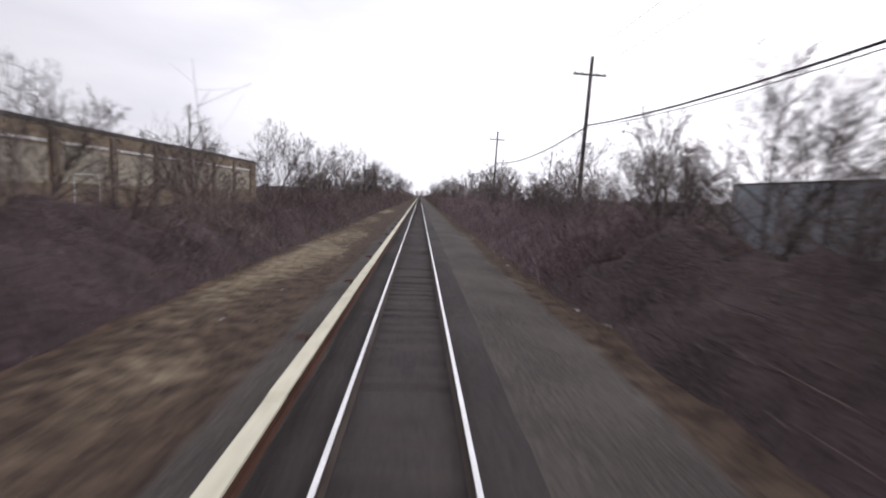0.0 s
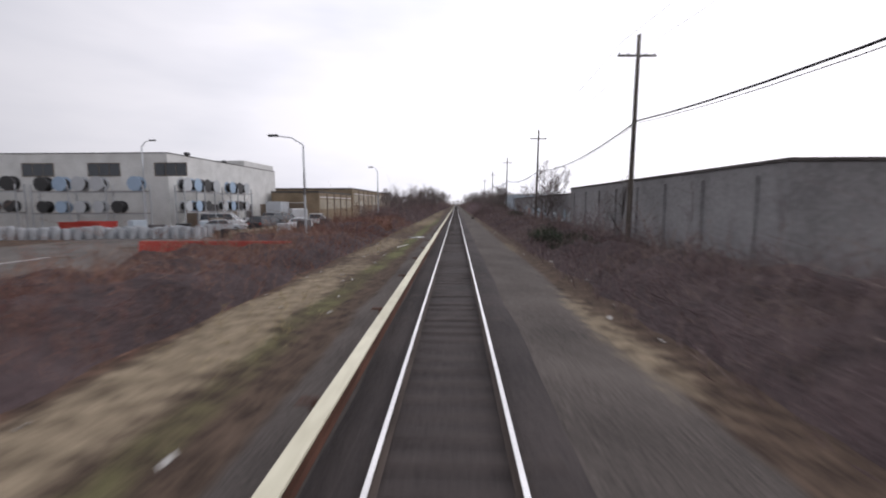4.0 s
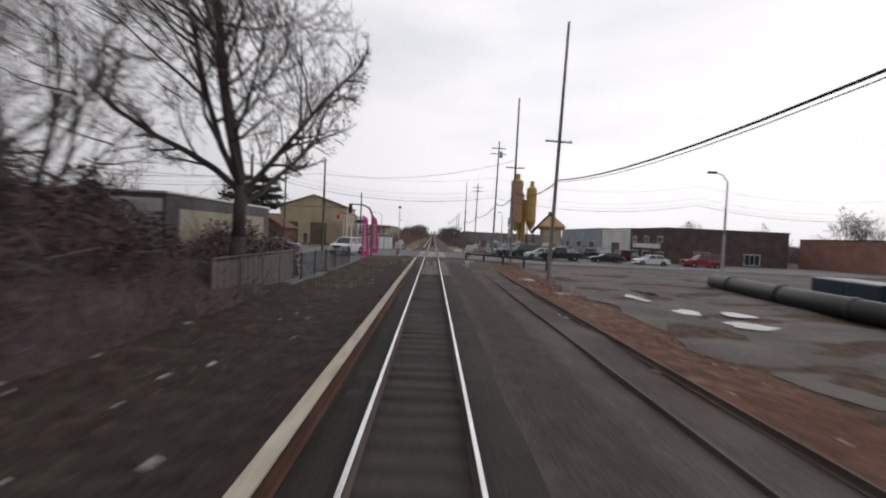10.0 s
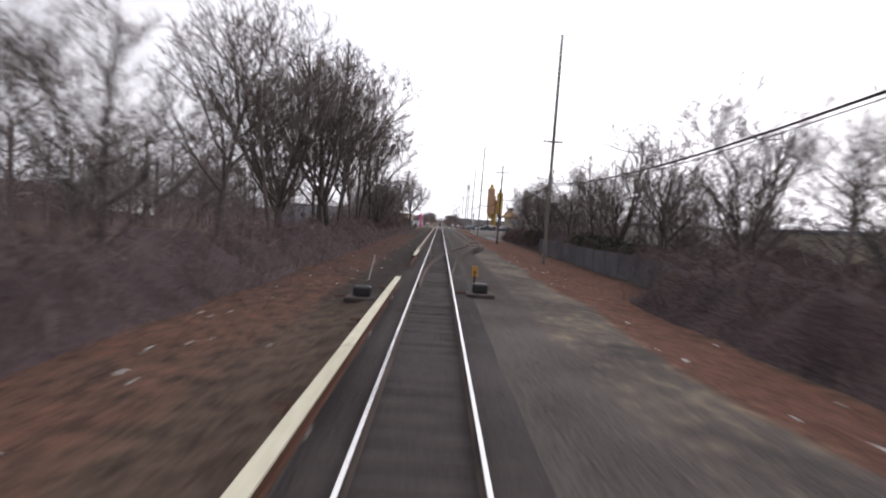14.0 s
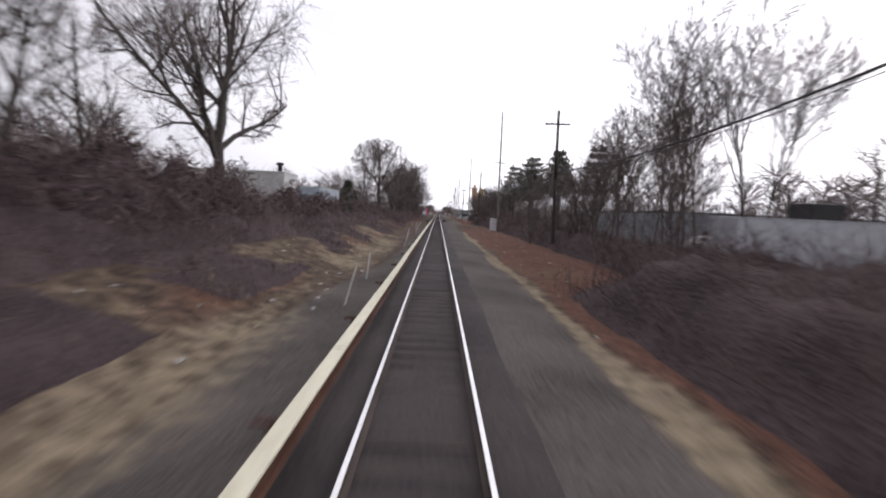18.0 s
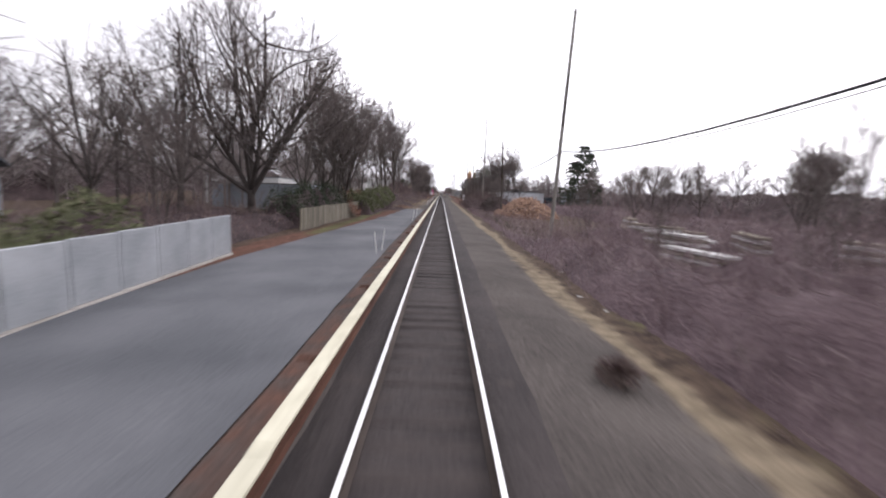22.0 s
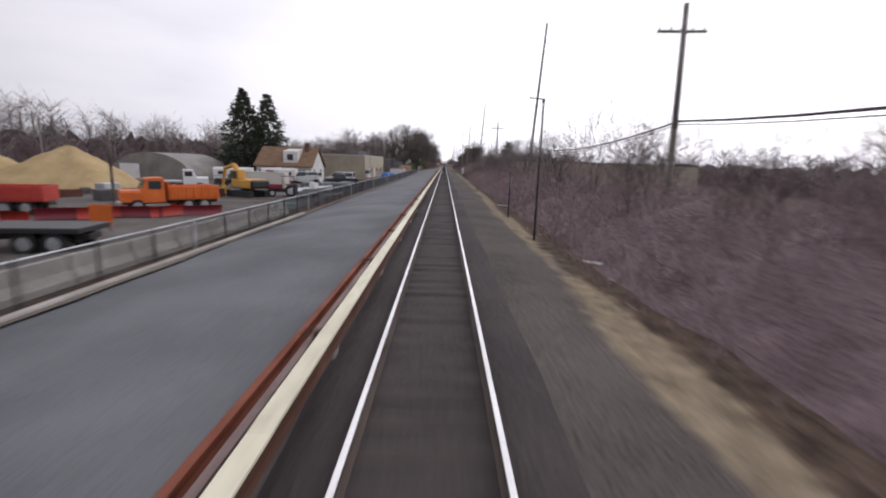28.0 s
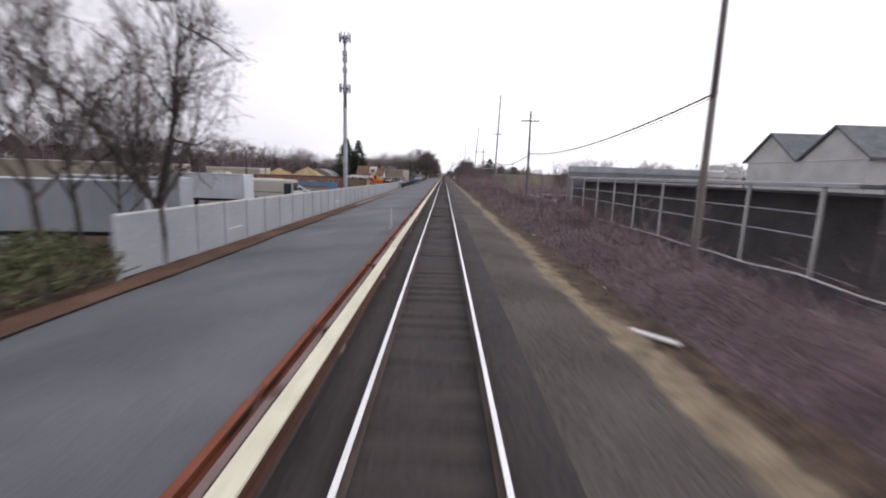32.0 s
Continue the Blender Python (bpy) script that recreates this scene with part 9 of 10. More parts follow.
for y, l in ((-586.5, 5.0), (-598.3, 7.4)):
    box_trailer(-12.9, y, gzf(-12.9, y) , l, 2.4, 2.1, 90, paint("white_box", (0.62, 0.63, 0.63)), "white storage box with lumber on its roof", False, 10, "storage_box")
    t = thing("lumber_stack", (-12.9, y, gzf(-12.9, y) + 2.13), "grey boards stacked on the storage box", "lumber")
    for i in range(6):
        part("board", Mesh().cbox(-1.0 + i * 0.34, -0.7 + i * 0.34, -l / 2 + 0.3 + 0.2 * (i % 3), l / 2 - 0.4, 0.0, 0.16, 0.01), STOCKADE, t)
w = building("workshop", -40, -18.6, -614, -581.5, 3.7, BEIGE, "beige block workshop with a flat roof", TRIM, 0.12)
for u in (-10, -2, 6, 12):
    on_wall(w, "E", u, 0.1, 2.2, 2.2, "door", SHUTTER if u != -2 else TRIM)
    on_wall(w, "E", u + 3.5, 1.6, 1.2, 0.9, "window", None, SHUTTER, 1)
wood_pole(-15.5, -605, 8.5, 2, -0.5, 0.18, GREY_POLE, "grey wooden pole in the yard")
for i in range(3):
    t = thing("tarp_stack", (-14.6 + 0.3 * i, -607.5 + i * 2.4, gzf(-14.6, -606)), "stack under a bright blue tarpaulin", "stack")
    part("tarp", Mesh().cbox(-0.9, 0.9, -1.1, 1.1, 0, 1.5, 0.18), paint("blue_tarp", (0.05, 0.19, 0.52), 0.5), t)
w = building("house", -36.3, -29.3, -548, -540, 2.6, BLUEGREY, "small blue-grey house with a grey roof", TRIM, 0.05, category="house")
a, b = w["half"]
part("roof_slope", Mesh().add([(-a - 0.4, -b - 0.5, 0), (a + 0.4, -b - 0.5, 0), (a + 0.4, 0, 2.7), (-a - 0.4, 0, 2.7), (-a - 0.4, -b - 0.5, 0.18), (a + 0.4, -b - 0.5, 0.18), (a + 0.4, 0, 2.88), (-a - 0.4, 0, 2.88)], [(0, 1, 2, 3), (7, 6, 5, 4), (0, 4, 5, 1), (1, 5, 6, 2), (3, 7, 4, 0)]), GREYROOF, w, "", (0, 0, 4.2))
part("roof_slope", Mesh().add([(-a - 0.4, b + 0.5, 0), (a + 0.4, b + 0.5, 0), (a + 0.4, 0, 2.7), (-a - 0.4, 0, 2.7), (-a - 0.4, b + 0.5, 0.18), (a + 0.4, b + 0.5, 0.18), (a + 0.4, 0, 2.88), (-a - 0.4, 0, 2.88)], [(3, 2, 1, 0), (4, 5, 6, 7), (0, 4, 5, 1), (1, 5, 6, 2), (3, 7, 4, 0)]), GREYROOF, w, "", (0, 0, 4.2))
for s in (-1, 1):
    part("gable", Mesh().add([(s * a, -b, 4.2), (s * a, b, 4.2), (s * a, 0, 6.8), (s * (a - 0.2), -b, 4.2), (s * (a - 0.2), b, 4.2), (s * (a - 0.2), 0, 6.8)], [(0, 1, 2), (5, 4, 3), (0, 3, 4, 1), (1, 4, 5, 2), (2, 5, 3, 0)]), BLUEGREY, w)
part("chimney", Mesh().cbox(a - 0.9, a - 0.2, -1.6, -0.9, 5.5, 7.6, 0.03), PINKBRICK, w)
for u in (-2.2, 1.6):
    on_wall(w, "S", u, 2.2, 1.3, 1.2, "window", None, TRIM, 1)
w = building("garage", -44, -30.7, -604, -590, 3.4, BLUEGREY, "grey block garage with a white roller door", ROOFING, 0.12)
on_wall(w, "S", 3.4, 0.05, 3.4, 3.0, "door", TRIM)
w = building("garage", -30.4, -24, -603, -592, 3.3, BEIGE, "tan end of the block garage", ROOFING, 0.12)
on_wall(w, "S", 0, 1.6, 2.0, 1.2, "window", None, TRIM, 1)

# white house with a dormer
w = building("house", -36.2, -25.6, -633, -624, 0.95, WHITE, "white house with a brown roof and a dormer", TRIM, 0.05, category="house")
a, b = w["half"]
hb = 0.95 - w.location.z
for s in (-1, 1):
    part("roof_slope", Mesh().add([(-a - 0.4, s * (b + 0.5), hb), (a + 0.4, s * (b + 0.5), hb), (a + 0.4, 0, hb + 3.7), (-a - 0.4, 0, hb + 3.7), (-a - 0.4, s * (b + 0.5), hb + 0.18), (a + 0.4, s * (b + 0.5), hb + 0.18), (a + 0.4, 0, hb + 3.88), (-a - 0.4, 0, hb + 3.88)],
         [(0, 1, 2, 3), (7, 6, 5, 4), (0, 4, 5, 1), (1, 5, 6, 2), (3, 7, 4, 0)]), BROWNROOF, w)
    part("gable", Mesh().add([(s * a, -b, hb + 0.06), (s * a, b, hb + 0.06), (s * a, 0, hb + 3.65), (s * (a - 0.2), -b, hb + 0.06), (s * (a - 0.2), b, hb + 0.06), (s * (a - 0.2), 0, hb + 3.65)], [(0, 1, 2), (5, 4, 3), (0, 3, 4, 1), (1, 4, 5, 2), (2, 5, 3, 0)]), WHITE, w)
dm = part("dormer", Mesh().prism([(-b + 0.4, hb + 0.6), (-b + 0.4, hb + 3.0), (-0.4, hb + 3.55), (-0.4, hb + 3.3)], -0.2, 2.6), WHITE, w)
part("dormer_window", Mesh().cbox(0.6, 1.7, -b + 0.34, -b + 0.396, hb + 1.3, hb + 2.4, 0.01), PANE, dm)
part("chimney", Mesh().cbox(a - 2.2, a - 1.4, -1.2, -0.5, hb + 2.6, hb + 4.8, 0.03), BRICK, w)
for u in (-4.2, 1.0, 3.6):
    on_wall(w, "S", u, 0.9, 1.1, 1.3, "window", None, TRIM, 1)
on_wall(w, "S", -1.6, 0.05, 1.0, 2.05, "door", SHUTTER)
for u in (-2.5, 2.2):
    on_wall(w, "E", u, 0.9, 1.1, 1.4, "window", None, TRIM, 1)
car("van", -24.5, -640, 170, white, "white van parked before the house")
car("van", -19.8, -634, 175, white, "white van parked before the house")
car("van", -20.5, -612, 172, white, "white van parked beside the garage")
car("pickup", -17.5, -643, 190, black, "dark pickup parked by the fence")
box_trailer(-26, -655, gzf(-26, -655), 6.5, 2.3, 2.2, 5, paint("cream_box", (0.6, 0.58, 0.52)), "cream storage box in the yard", False, 8, "storage_box")
for i in range(7):
    x, y = -13.6 - 2.1 * (i % 3), -661 + (i // 3) * 2.4
    t = thing("ring_stack", (x, y, gzf(x, y) - 0.02), "stack of grey concrete well rings", "well rings", "concrete rings behind the fence")
    for k in range(3):
        part("ring", Mesh().tube((0, 0, 0.45 * k), (0, 0, 0.45 * k + 0.43), 0.95, 0.95, 18), GREYROOF, t)
for x, y, r, h in ((-48, -662, 8.6, 5.1), (-57, -665, 8.4, 4.5), (-64, -671, 6.5, 3.8)):
    t = thing("sand_pile", (x, y, gzf(x, y)), "tall heap of yellow sand in the yard", "sand pile", "sand piles")
    m = Mesh()
    for i in range(13):
        for j in range(36):
            q, a = i / 12, 2 * math.pi * j / 36
            rr = r * q * (1 + 0.12 * math.sin(3 * a + x) + 0.06 * math.sin(7 * a))
            m.v.append((rr * math.cos(a), rr * math.sin(a), h * (1 - q ** 1.35) * (1 - 0.25 * q) - 0.08 + 0.16 * math.sin(5 * a + i) * q + 0.10 * math.sin(2 * a + 1.7 * i)))
    m.f = [(i * 36 + j, i * 36 + (j + 1) % 36, (i + 1) * 36 + (j + 1) % 36, (i + 1) * 36 + j) for i in range(12) for j in range(36)]
    part("mound", m, SANDPILE, t, smooth=True)
t = thing("quonset_hut", (-51.5, -634, gzf(-51.5, -634)), "grey half-round metal hut with a white end door", "hut")
m = Mesh()
for i in range(17):
    a = math.pi * i / 16
    for y in (-9, 9):
        m.v.append((7.4 * math.cos(a), y * 0.8, 4.6 * math.sin(a)))
m.f = [(2 * i, 2 * i + 1, 2 * i + 3, 2 * i + 2) for i in range(16)] + [tuple(range(0, 34, 2)), tuple(range(33, 0, -2))]
part("shell", m, mat("dull_metal_shell", (0.17, 0.16, 0.15), (0.29, 0.28, 0.26), 0.6, 0.3, 0.5, 8, 0.2, 0.01), t)
part("door", Mesh().cbox(-5.2, -1.8, -7.28, -7.203, 0, 2.6, 0.02), TRIM, t)
truck(-21.6, -684.6, gzf(-21.6, -684.6), 221, ORANGE, ORANGE, "orange dump truck parked in the yard", 6.6)
truck(-19.3, -700.6, gzf(-19.3, -700.6), 189, white, BLACKP, "white truck with a long dark flat bed", 7.4, "flat")
truck(-26.8, -698.2, gzf(-26.8, -698.2), 188, white, RED, "white truck with a red dump body", 6.6)
truck(-33.0, -696.5, gzf(-33, -696.5), 184, white, GALV, "white flatbed truck in the row of trucks", 6.4, "flat")
truck(-30.5, -690.0, gzf(-30.5, -690), 200, RED, RED, "faded red dump truck in the row of trucks", 6.8)


def plow(x, y, heading, col, label):
    """Curved snow plow blade with its push frame."""
    t = thing("snow_plow", pose(x, y, gzf(x, y), 0, 0, heading), label, "snow plow", "plows in the yard")
    arc = [(0.36 * math.cos(a), 0.42 + 0.42 * math.sin(a)) for a in [-1.5 + 0.3 * k for k in range(11)]]
    rim = arc + [(a - 0.04 if a > 0 else a - 0.02, b) for a, b in reversed(arc)]
    part("blade", Mesh().prism([(a, b) for a, b in rim], -1.3, 1.3), col, t)
    for q in (-0.9, -0.3, 0.3, 0.9):
        part("rib", Mesh().cbox(q - 0.04, q + 0.04, 0.37, 0.46, 0.1, 0.75, 0.01), col, t)
    part("push_frame", Mesh().tube((-0.7, 0.4, 0.25), (0, 1.4, 0.2), 0.06, 0.05, 6).tube((0.7, 0.4, 0.25), (0, 1.4, 0.2), 0.06, 0.05, 6), BLACKP, t)
    part("cutting_edge", Mesh().cbox(-1.3, 1.3, -0.02, 0.05, 0.0, 0.1, 0.01), BLACKP, t)


MAROON = paint("dull_maroon", (0.24, 0.03, 0.045))
for i, (x, y, hd) in enumerate([(-24.0, -692.2, 30), (-22.2, -691.0, 55), (-20.6, -689.8, 20), (-19.2, -688.6, 70), (-17.6, -687.2, 40), (-25.5, -694.5, 10)]):
    plow(x, y, hd, (MAROON, RED)[i % 2], "red curved snow plow blade lying in the yard")


def camper(x, y, heading, label):
    t = thing("camper", pose(x, y, gzf(x, y), 0, 0, heading), label, "camper")
    part("body", Mesh().prism([(-1.1, 0.55), (1.1, 0.55), (1.15, 1.2), (1.1, 2.3), (0.85, 2.6), (-0.85, 2.6), (-1.1, 2.3), (-1.15, 1.2)], -2.9, 2.9), TRIM, t)
    for s in (-1, 1):
        for u in (-1.8, 0.2, 1.9):
            part("window", Mesh().cbox(u - 0.4, u + 0.4, s * 1.13 - 0.03, s * 1.13 + 0.03, 1.45, 2.0, 0.02), PANE, t)
        part("stripe", Mesh().cbox(-2.8, 2.8, s * 1.155 - 0.01, s * 1.155 + 0.01, 1.15, 1.28, 0.004), BLUE, t)
        add_wheel(t, -0.2, s * 0.95, 0.34, 0.24)
    part("roof_vent", Mesh().cbox(-0.6, 0.2, -0.35, 0.35, 2.6, 2.8, 0.05), TRIM, t)
    part("hitch", Mesh().tube((2.9, -0.5, 0.5), (4.0, 0, 0.45), 0.05, 0.05, 6).tube((2.9, 0.5, 0.5), (4.0, 0, 0.45), 0.05, 0.05, 6), BLACKP, t)


camper(-34.5, -646, 15, "white camper trailer with rounded roof before the house")
camper(-29.0, -640.5, 5, "white camper trailer with rounded roof before the house")
# open boat with a rail frame on its trailer
t = thing("boat_on_trailer", pose(-13.9, -671.4, gzf(-13.9, -671.4), 0, 0, 58), "silver open boat with a rail frame on a trailer", "boat")
hull = Mesh()
for u, wv, kl, top in ((-2.4, 0.95, 0.62, 1.25), (-1.0, 1.05, 0.58, 1.28), (0.6, 1.0, 0.60, 1.34), (1.8, 0.65, 0.75, 1.44), (2.6, 0.06, 1.1, 1.55)):
    hull.v += [(u, -wv, top), (u, -wv * 0.75, kl + 0.18), (u, 0, kl), (u, wv * 0.75, kl + 0.18), (u, wv, top), (u, wv * 0.9, top - 0.04), (u, 0, kl + 0.3), (u, -wv * 0.9, top - 0.04)]
hull.f = [(i * 8 + j, i * 8 + (j + 1) % 8, (i + 1) * 8 + (j + 1) % 8, (i + 1) * 8 + j) for i in range(4) for j in range(8)] + [tuple(range(8))[::-1]]
part("hull", hull, GALV, t)
part("console", Mesh().cbox(-0.5, 0.2, -0.4, 0.4, 0.9, 1.85, 0.06), TRIM, t)
part("windscreen", Mesh().cbox(0.22, 0.26, -0.42, 0.42, 1.7, 2.2, 0.01), PANE, t)
part("outboard", Mesh().cbox(-2.85, -2.42, -0.2, 0.2, 0.7, 1.75, 0.08), BLACKP, t)
for sx in (-0.9, 0.5):
    for sy in (-0.7, 0.7):
        part("frame_post", Mesh().tube((sx, sy, 1.2), (sx, sy * 0.85, 2.55), 0.03, 0.03, 6), CHROME, t)
part("frame_top", Mesh().tube((-0.9, -0.6, 2.55), (0.5, -0.6, 2.55), 0.03, 0.03, 6).tube((-0.9, 0.6, 2.55), (0.5, 0.6, 2.55), 0.03, 0.03, 6).tube((-0.9, -0.6, 2.55), (-0.9, 0.6, 2.55), 0.03, 0.03, 6).tube((0.5, -0.6, 2.55), (0.5, 0.6, 2.55), 0.03, 0.03, 6), CHROME, t)
part("trailer_frame", Mesh().cbox(-2.2, 2.4, -0.7, -0.58, 0.42, 0.54, 0.01).cbox(-2.2, 2.4, 0.58, 0.7, 0.42, 0.54, 0.01).cbox(2.3, 4.0, -0.06, 0.06, 0.42, 0.54, 0.01), GALV, t)
for s_ in (-1, 1):
    add_wheel(t, -0.8, s_ * 0.95, 0.33, 0.2)
# small dark red tractor beside the digger
t = thing("tractor", pose(-18.2, -669.0, gzf(-18.2, -669), 0, 0, 200), "small dark red tractor in the yard", "tractor")
part("engine_hood", Mesh().cbox(0.1, 1.7, -0.4, 0.4, 0.8, 1.4, 0.08), MAROON, t)
part("chassis", Mesh().cbox(-1.2, 1.6, -0.3, 0.3, 0.5, 0.798, 0.03), BLACKP, t)
part("seat", Mesh().cbox(-0.9, -0.4, -0.3, 0.3, 1.1, 1.25, 0.04).cbox(-1.0, -0.88, -0.3, 0.3, 1.25, 1.7, 0.04), BLACKP, t)
part("canopy", Mesh().cbox(-1.3, 0.2, -0.7, 0.7, 2.25, 2.33, 0.03), MAROON, t)
for sx in (-1.2, 0.1):
    for sy in (-0.6, 0.6):
        part("canopy_post", Mesh().tube((sx, sy, 0.75), (sx, sy, 2.26), 0.03, 0.03, 6), BLACKP, t)
for s_ in (-1, 1):
    part("fender", Mesh().cbox(-1.35, -0.2, s_ * 0.75 - 0.2, s_ * 0.75 + 0.2, 1.28, 1.36, 0.03), MAROON, t)
    add_wheel(t, -0.8, s_ * 0.8, 0.62, 0.35)
    add_wheel(t, 1.2, s_ * 0.65, 0.4, 0.25)
# concrete blocks along the inside of the fence
for i in range(9):
    t = thing("concrete_barrier", (-10.75, -712.5 + i * 2.55, gzf(-10.75, -711 + i * 2.55)), "grey concrete barrier block behind the fence", "barrier", "barriers behind the fence")
    part("block", Mesh().sweep([(-0.3, -0.05), (0.3, -0.05), (0.3, 0.18), (0.14, 0.42), (0.1, 0.82), (-0.1, 0.82), (-0.14, 0.42), (-0.3, 0.18)], 0, 2.45), CONCRETE, t)


def excavator(x, y, heading, label):
    t = thing("excavator", pose(x, y, gzf(x, y), 0, 0, heading), label, "excavator", "machines in the yard")
    for s in (-1, 1):
        part("crawler", Mesh().prism([(s * 1.0 - 0.3, 0.0), (s * 1.0 + 0.3, 0.0), (s * 1.0 + 0.3, 0.75), (s * 1.0 - 0.3, 0.75)], -1.9, 1.9), BLACKP, t)
    part("turntable", Mesh().tube((0, 0, 0.74), (0, 0, 1.0), 0.7, 0.7, 14), BLACKP, t)
    part("house", Mesh().cbox(-1.9, 1.2, -1.2, 1.2, 1.0, 1.95, 0.12), MACHINE, t)
    c = part("cab", Mesh().cbox(-0.1, 1.2, 0.25, 1.2, 1.952, 2.95, 0.08), MACHINE, t)
    part("cab_glass", Mesh().cbox(0.1, 1.22, 0.22, 1.23, 2.05, 2.8, 0.02), PANE, c)
    part("counterweight", Mesh().cbox(-2.3, -1.9, -1.15, 1.15, 1.05, 1.9, 0.15), BLACKP, t)
    part("boom", Mesh().chain([(0.9, -0.3, 1.5), (2.6, -0.3, 3.4), (4.2, -0.3, 3.0)], [0.3, 0.28, 0.2], 6), MACHINE, t)
    part("stick", Mesh().tube((4.2, -0.3, 3.1), (4.9, -0.3, 0.9), 0.2, 0.14, 6), MACHINE, t)
    part("bucket", Mesh().prism([(-0.75, 0.1), (0.15, 0.1), (0.15, 0.95), (-0.75, 0.95)], 4.4, 5.1), MACHINE, t)


excavator(-21.6, -670.5, 150, "weathered orange tracked digger in the yard")
t = thing("teal_beam", pose(-12.9, -680.4, gzf(-12.9, -680.4), 0, 0, -20), "long teal steel beam on the ground", "beam")
part("beam", Mesh().cbox(-2.3, 2.3, -0.2, 0.2, 0, 0.35, 0.02), TEAL, t)
t = thing("orange_sign", (-18.3, -696.2, gzf(-18.3, -696.2)), "square orange work sign on a stand", "sign")
part("plate", Mesh().cbox(-0.6, 0.6, -0.02, 0.02, 0.5, 1.6, 0.01), ORANGE, t)
part("stand", Mesh().tube((-0.4, 0.2, 0), (0, 0.03, 0.9), 0.03, 0.03, 5).tube((0.4, 0.2, 0), (0, 0.03, 0.9), 0.03, 0.03, 5), BLACKP, t)
for i in range(5):
    x, y = -22 - (i * 7 % 19), -682 + (i * 5 % 17)
    t = thing("junk_bin", pose(x, y, gzf(x, y), 0, 0, i * 37), "scuffed metal bin in the yard", "bin", "bins in the yard")
    part("tub", Mesh().cbox(-0.9, 0.9, -0.7, 0.7, 0, 1.0 + 0.1 * (i % 4), 0.05), (RED, BLACKP, GALV, BLUE, DARKWALL)[i % 5], t)
wood_pole(-29.5, -680, 6.4, 0, 0, 0.14, POLE, "short dark post in the sand yard")

truck(-33.0, -663.5, gzf(-33, -663.5), 30, white, GALV, "silver flatbed truck before the hut", 6.0, "flat")
truck(-27.0, -652, gzf(-27, -652), 5, MAROON, BLACKP, "dark red flatbed truck before the house", 6.5, "flat")
car("pickup", -30.5, -654, 60, black, "dark pickup parked by the campers")
g = np.random.default_rng(66)
for i in range(16):
    x, y = g.uniform(-40, -23.5), g.uniform(-692, -662)
    t = thing("scrap_box", pose(x, y, gzf(x, y), 0, 0, g.uniform(0, 180)), "worn scrap box lying in the yard", "scrap", "scrap in the yard")
    part("box", Mesh().cbox(-g.uniform(0.4, 1.2), g.uniform(0.4, 1.2), -0.4, 0.4, 0, g.uniform(0.3, 0.9), 0.04), (RUST, BLACKP, GALV, DARKWALL, RED, STOCKADE)[i % 6], t)

# brick store, phone mast and blue wall
w = building("brick_store", -46, -24.7, -709.5, -704, 0.8, PINKBRICK, "low red brick store with an overhanging roof", ROOFING, 0.22)
for u in (-7, -2, 3):
    on_wall(w, "S", u, 0.4, 2.0, 1.4, "panel", BEIGE, depth=0.05)
on_wall(w, "S", 7.5, 0.05, 1.0, 1.9, "door", DARKWALL)
w = building("brick_store", -24.5, -19.1, -709.0, -704, 0.55, TAN, "low tan block store beside the brick one", ROOFING, 0.2)
t = thing("phone_mast", (-24.1, -710.3, gzf(-24.1, -710.3)), "tall grey phone mast with antenna arrays", "mast")
part("shaft", Mesh().chain([(0, 0, -0.1), (0, 0, 19), (0, 0, 35.4)], [0.55, 0.42, 0.30], 16), GALV, t, smooth=True)
for zz in (23.4, 34.7):
    pl = part("platform", Mesh().tube((0, 0, zz), (0, 0, zz + 0.12), 1.2, 1.2, 12), GALV, t)
    for i in range(9):
        a = 2 * math.pi * i / 9
        part("antenna", Mesh().cbox(1.25 * math.cos(a) - 0.12, 1.25 * math.cos(a) + 0.12, 1.25 * math.sin(a) - 0.1, 1.25 * math.sin(a) + 0.1, zz - 0.9, zz + 1.1, 0.03), GALV, pl)
for zz in (29.4, 30.8, 27.1):
    part("antenna", Mesh().cbox(-0.5, 0.5, -0.45, 0.45, zz, zz + 1.1, 0.05), GALV, t)
t = thing("blue_wall", (-22.6, -725, gzf(-25, -725)), "long blue steel container wall with a low notch", "container")
part("side", Mesh().prism([(-0.12, 0), (0.12, 0), (0.12, 1.6), (-0.12, 1.6)], -13.6, -8.5), BLUE, t)
part("side", Mesh().prism([(-0.12, 0.95), (0.12, 0.95), (0.12, 1.6), (-0.12, 1.6)], -8.5, -2.2), BLUE, t)
part("side", Mesh().prism([(-0.12, 0), (0.12, 0), (0.12, 1.55), (-0.12, 1.55)], -2.2, 0), BLUE, t)
part("top_rail", Mesh().cbox(-13.6, 0, -0.18, 0.18, 1.602, 1.7, 0.02), BLUE, t)
part("badge", Mesh().tube((-9.6, -0.125, 1.0), (-9.6, -0.14, 1.0), 0.3, 0.3, 16), PALEBLUE, t)
